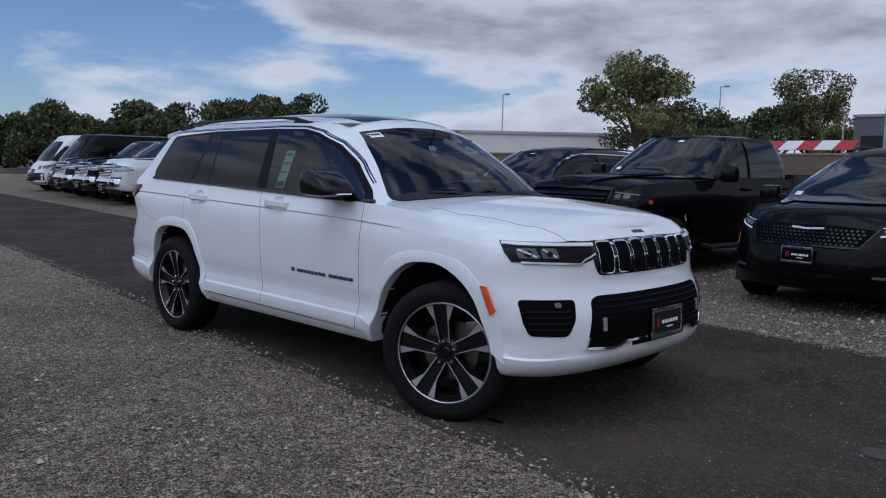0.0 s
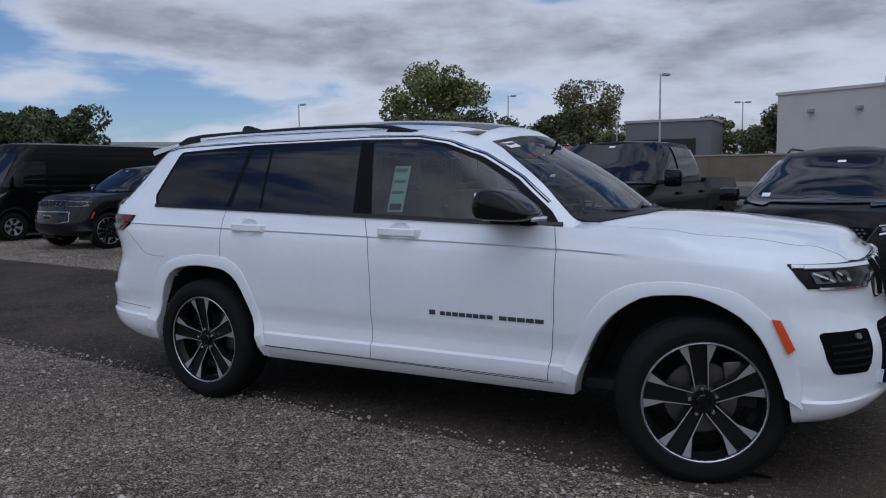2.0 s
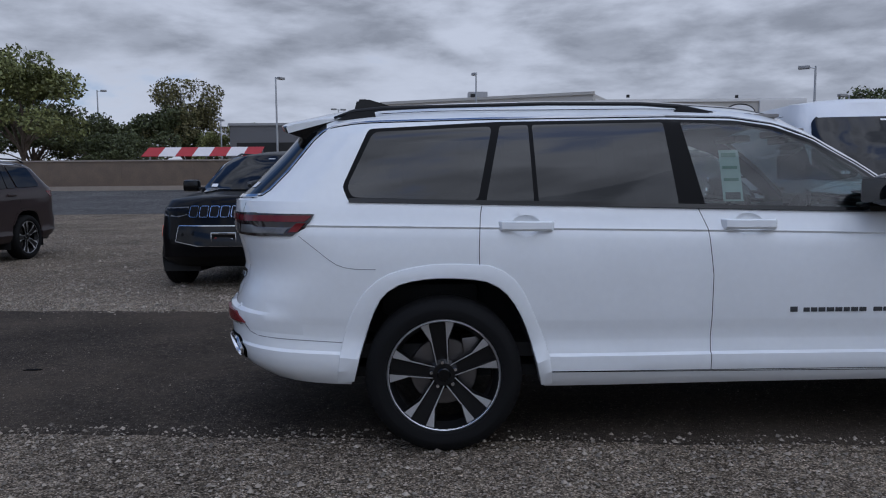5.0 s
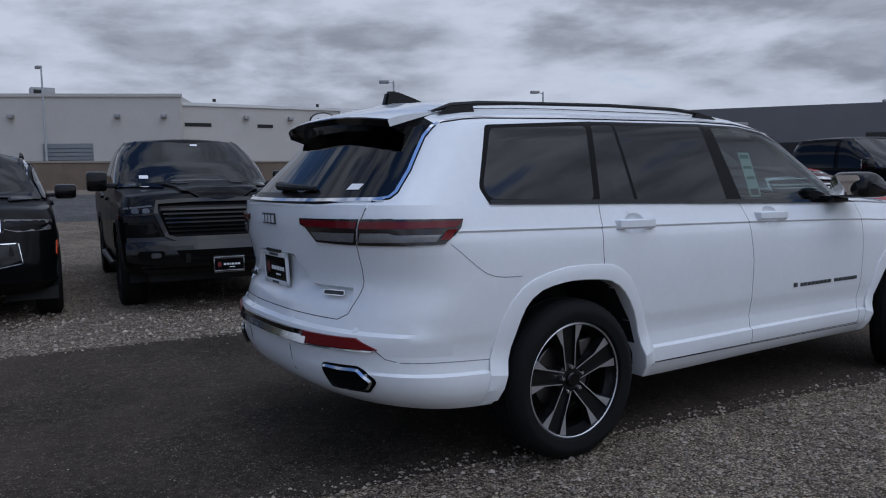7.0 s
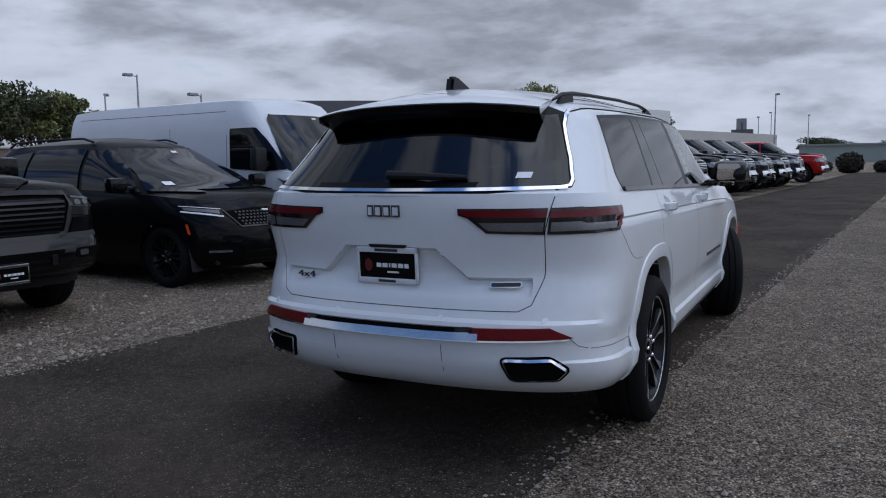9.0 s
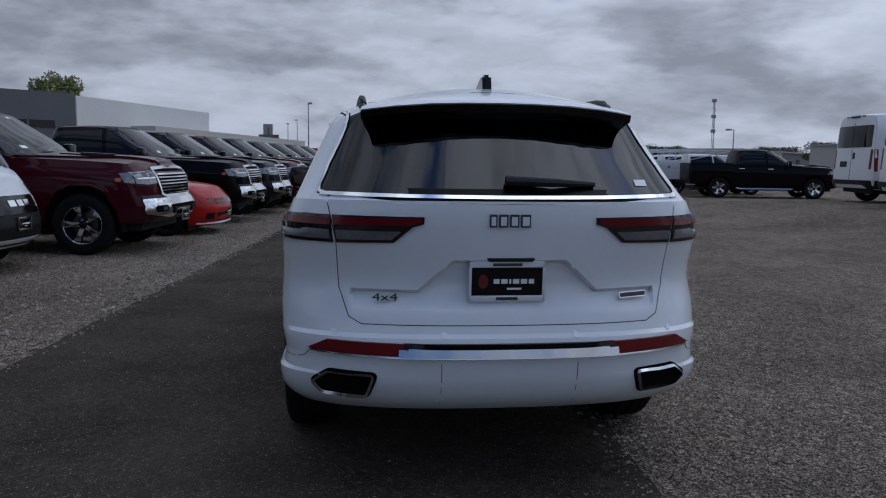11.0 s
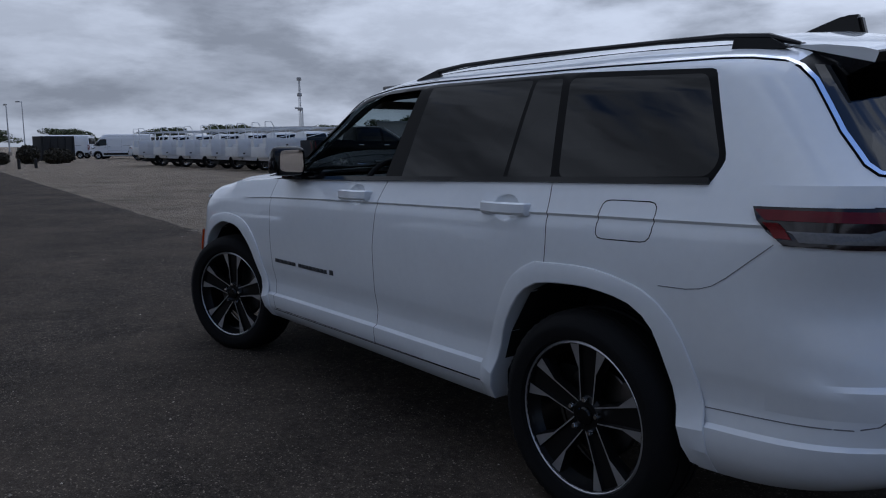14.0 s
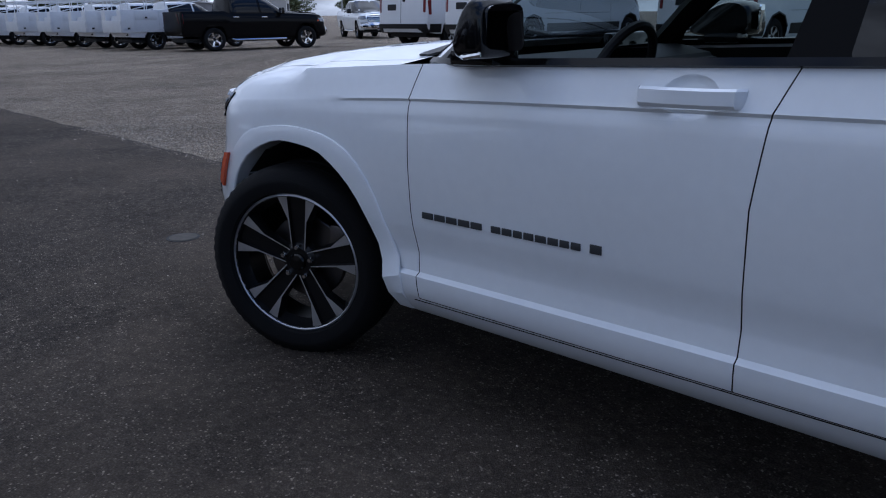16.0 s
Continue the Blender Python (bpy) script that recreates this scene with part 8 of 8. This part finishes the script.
def scatter_stones():
    """Loose stones where the camera passes nearest, and along both edges of the lane."""
    rs = np.random.RandomState(11)
    n = 52000
    x = np.concatenate([rs.uniform(-9, 9, int(n * 0.62)), rs.uniform(-16, 14, n - int(n * 0.62))])
    y = np.empty(n)
    near = rs.uniform(size=n) < 0.62
    y[near] = -0.87 + LANE * x[near] - np.abs(rs.normal(0, 1.0, near.sum())) * 1.6 + 0.10
    y[~near] = 2.90 + LANE * x[~near] + np.abs(rs.normal(0, 1.0, (~near).sum())) * 1.2 - 0.10
    s = rs.gamma(3.0, 0.0017, n) + 0.0025
    stray = rs.uniform(size=n) < 0.02
    y[stray] = rs.uniform(-0.8, 2.8, stray.sum()) + LANE * x[stray]
    s[stray] *= 0.6
    # coarser stone on the far side, thinning away from the lane
    m = 34000
    x2 = rs.uniform(-17, 15, m)
    y2 = 2.95 + LANE * x2 + 11.0 * rs.uniform(size=m) ** 1.4
    x, y, s = np.concatenate([x, x2]), np.concatenate([y, y2]), np.concatenate([s, rs.gamma(3.0, 0.0030, m) + 0.004])
    stray = np.concatenate([stray, np.zeros(m, bool)])
    n += m
    base = np.array([(1, 0, 0), (0, 1, 0), (-1, 0, 0), (0, -1, 0), (0, 0, 0.75), (0, 0, -0.3)], float)
    tri = np.array([(0, 1, 4), (1, 2, 4), (2, 3, 4), (3, 0, 4), (1, 0, 5), (2, 1, 5), (3, 2, 5), (0, 3, 5)])
    a = rs.uniform(0, 6.28, n)
    jit = rs.uniform(0.6, 1.35, (n, 6, 3))
    v = base[None] * jit * s[:, None, None]
    ca, sa = np.cos(a)[:, None], np.sin(a)[:, None]
    vx, vy = v[:, :, 0] * ca - v[:, :, 1] * sa, v[:, :, 0] * sa + v[:, :, 1] * ca
    z0 = np.where(stray, 0.016, 0.002) + s * 0.2
    edge = (np.abs(y - (-0.87 + LANE * x)) < 0.13) | (np.abs(y - (2.90 + LANE * x)) < 0.13)
    z0[edge] += 0.006
    V = np.stack([vx + x[:, None], vy + y[:, None], v[:, :, 2] + z0[:, None]], -1).reshape(-1, 3)
    F = (tri[None] + (np.arange(n) * 6)[:, None, None]).reshape(-1, 3)
    me = bpy.data.meshes.new("loose_stones")
    me.from_pydata(V.tolist(), [], F.tolist())
    me.materials.append(M["stones"])
    tagged(new("loose_stones", me), "loose crushed grey stones along the lane", "gravel", kind="stuff")


dealer_building()
other_buildings()
boundary_wall()
plant_trees()
far_things()
scatter_stones()


# ---- the place ----
hero = build_hero()


def place_row():
    ram_b = vehicle("pickup", "pickup_truck", "black crew-cab pickup with black grille parked on gravel", "pickup truck", "black", chrome=False)
    ram_b.matrix_world = nose_at(-1.59, 4.40, 2.84, -96)
    mini = vehicle("minivan", "minivan", "black minivan with honeycomb grille parked on gravel", "minivan", "black", roof_rails=True)
    mini.matrix_world = nose_at(1.57, 4.02, 2.48, -95)
    van = vehicle("van", "cargo_van", "white cargo van with grey bumper parked on gravel", "van", "van_white")
    van.matrix_world = nose_at(4.25, 4.60, 2.97, -95) @ Matrix.Diagonal((1, 1, 0.97, 1))
    suv = vehicle("suv", "suv", "black SUV with a seven-slot grille parked on gravel", "car", "black", roof_rails=True)
    suv.matrix_world = nose_at(-4.1, 4.75, 2.33, -95)
    recoat(copy_thing(suv, nose_at(-9.9, 5.25, 2.33, -95)), {"black_paint": "brown"}, "dark brown SUV with machined wheels on gravel")
    recoat(copy_thing(suv, nose_at(-12.9, 5.6, 2.33, -94)), {"black_paint": "dark_grey"}, "dark grey SUV parked on gravel")
    ram_c = vehicle("pickup", "pickup_truck", "maroon crew-cab pickup with chrome grille and bumper", "pickup truck", "maroon", chrome=True)
    ram_c.matrix_world = nose_at(6.95, 3.3, 2.84 * 1.09, -95) @ Matrix.Diagonal((1.09, 1.09, 1.09, 1))
    red = vehicle("sedan", "sedan", "red sports sedan with a low nose parked on gravel", "car", "red")
    red.matrix_world = nose_at(9.75, 3.0, 2.46, -95)
    lbl = {"black": "black crew-cab pickup with chrome bumper on gravel", "dark_grey": "dark grey crew-cab pickup with chrome bumper", "maroon": "maroon crew-cab pickup with chrome bumper", "white": "white crew-cab pickup with chrome bumper on gravel", "navy": "dark blue crew-cab pickup with chrome bumper", "red": "red crew-cab pickup at the row's end", "silver": "silver crew-cab pickup with chrome bumper"}
    for x, c in ((12.7, "black"), (15.6, "dark_grey"), (18.5, "maroon"), (21.3, "black"), (24.2, "navy"), (27.1, "dark_grey"), (30.0, "black"), (33.0, "navy"), (39.0, "red"), (-19.8, "white"), (-22.5, "black"), (-25.2, "navy")):
        y = 4.76 - 0.14 * x if x > 0 else 3.95 - 0.10 * x
        recoat(copy_thing(ram_c, nose_at(x, y, 2.84, -95 + 1.5 * math.sin(x))), {"maroon_paint": c}, lbl[c])
    recoat(copy_thing(van, nose_at(-17.0, 5.9, 2.97, -95)), {"van_white_paint": "black"}, "black cargo van parked on gravel")
    recoat(copy_thing(van, nose_at(-28.2, 6.9, 2.97, -95)), {"van_white_paint": "black"}, "black cargo van parked on gravel")
    copy_thing(van, nose_at(-31.3, 7.1, 2.97, -95))
    bm = bmesh.new()
    bars(bm, TREES["van"], "y", -1, -2.05, 1.93, [0.26], 0.26, 0.0, 0.006, 0.005, 1)
    badge = finish("side_badge", bm, "blue_ink")
    bm = bmesh.new()
    bars(bm, TREES["van"], "y", -1, -1.68, 1.98, [0.08, 0.05, 0.12, 0.05, 0.12, 0.07, 0.08, 0.11, 0.11, 0.1], 0.12, 0.05, 0.006, 0.004, 1)
    lettering = finish("side_lettering", bm, "blue_ink")
    for x, y, h in ((10.85, -15.1, 265), (13.9, -15.9, 264), (5.1, -14.95, 262)):
        v = copy_thing(van, pose(x, y, rise(x, y), 0, 0, h))
        v["label"] = "white high-roof cargo van with a blue mark on its side"
        if x > 13:
            continue
        part("side_badge", badge, None, v, "blue square badge")
        part("side_lettering", lettering, None, v)
    st = service_truck()
    st.matrix_world = pose(31.1, -16.8, 0, 0, 0, 264)
    for x, y in ((34.4, -16.9), (37.8, -16.9), (41.2, -16.8), (44.6, -16.6), (48.0, -16.4)):
        copy_thing(st, pose(x, y, 0, 0, 0, 264 + 2 * math.sin(x)))
    recoat(copy_thing(ram_c, pose(27.2, -17.4, 0, 0, 0, 258)), {"maroon_paint": "black"}, "black crew-cab truck beside the service trucks")
    recoat(copy_thing(ram_c, pose(60.5, -20.5, 0, 0, 0, 40)), {"maroon_paint": "brown"}, "dark brown crew-cab pickup on gravel")
    recoat(copy_thing(ram_c, pose(65.5, -21.0, 0, 0, 0, 40)), {"maroon_paint": "white"}, "white crew-cab pickup on gravel")
    recoat(copy_thing(ram_c, pose(34.0, -30.5, 0, 0, 0, 150)), {"maroon_paint": "white"}, "white crew-cab pickup on gravel")
    for x, y, h in ((76, -20.5, 60), (80, -22, 60), (84, -17, 55), (70, -36, 60)):
        copy_thing(van, pose(x, y, 0, 0, 0, h))


place_row()
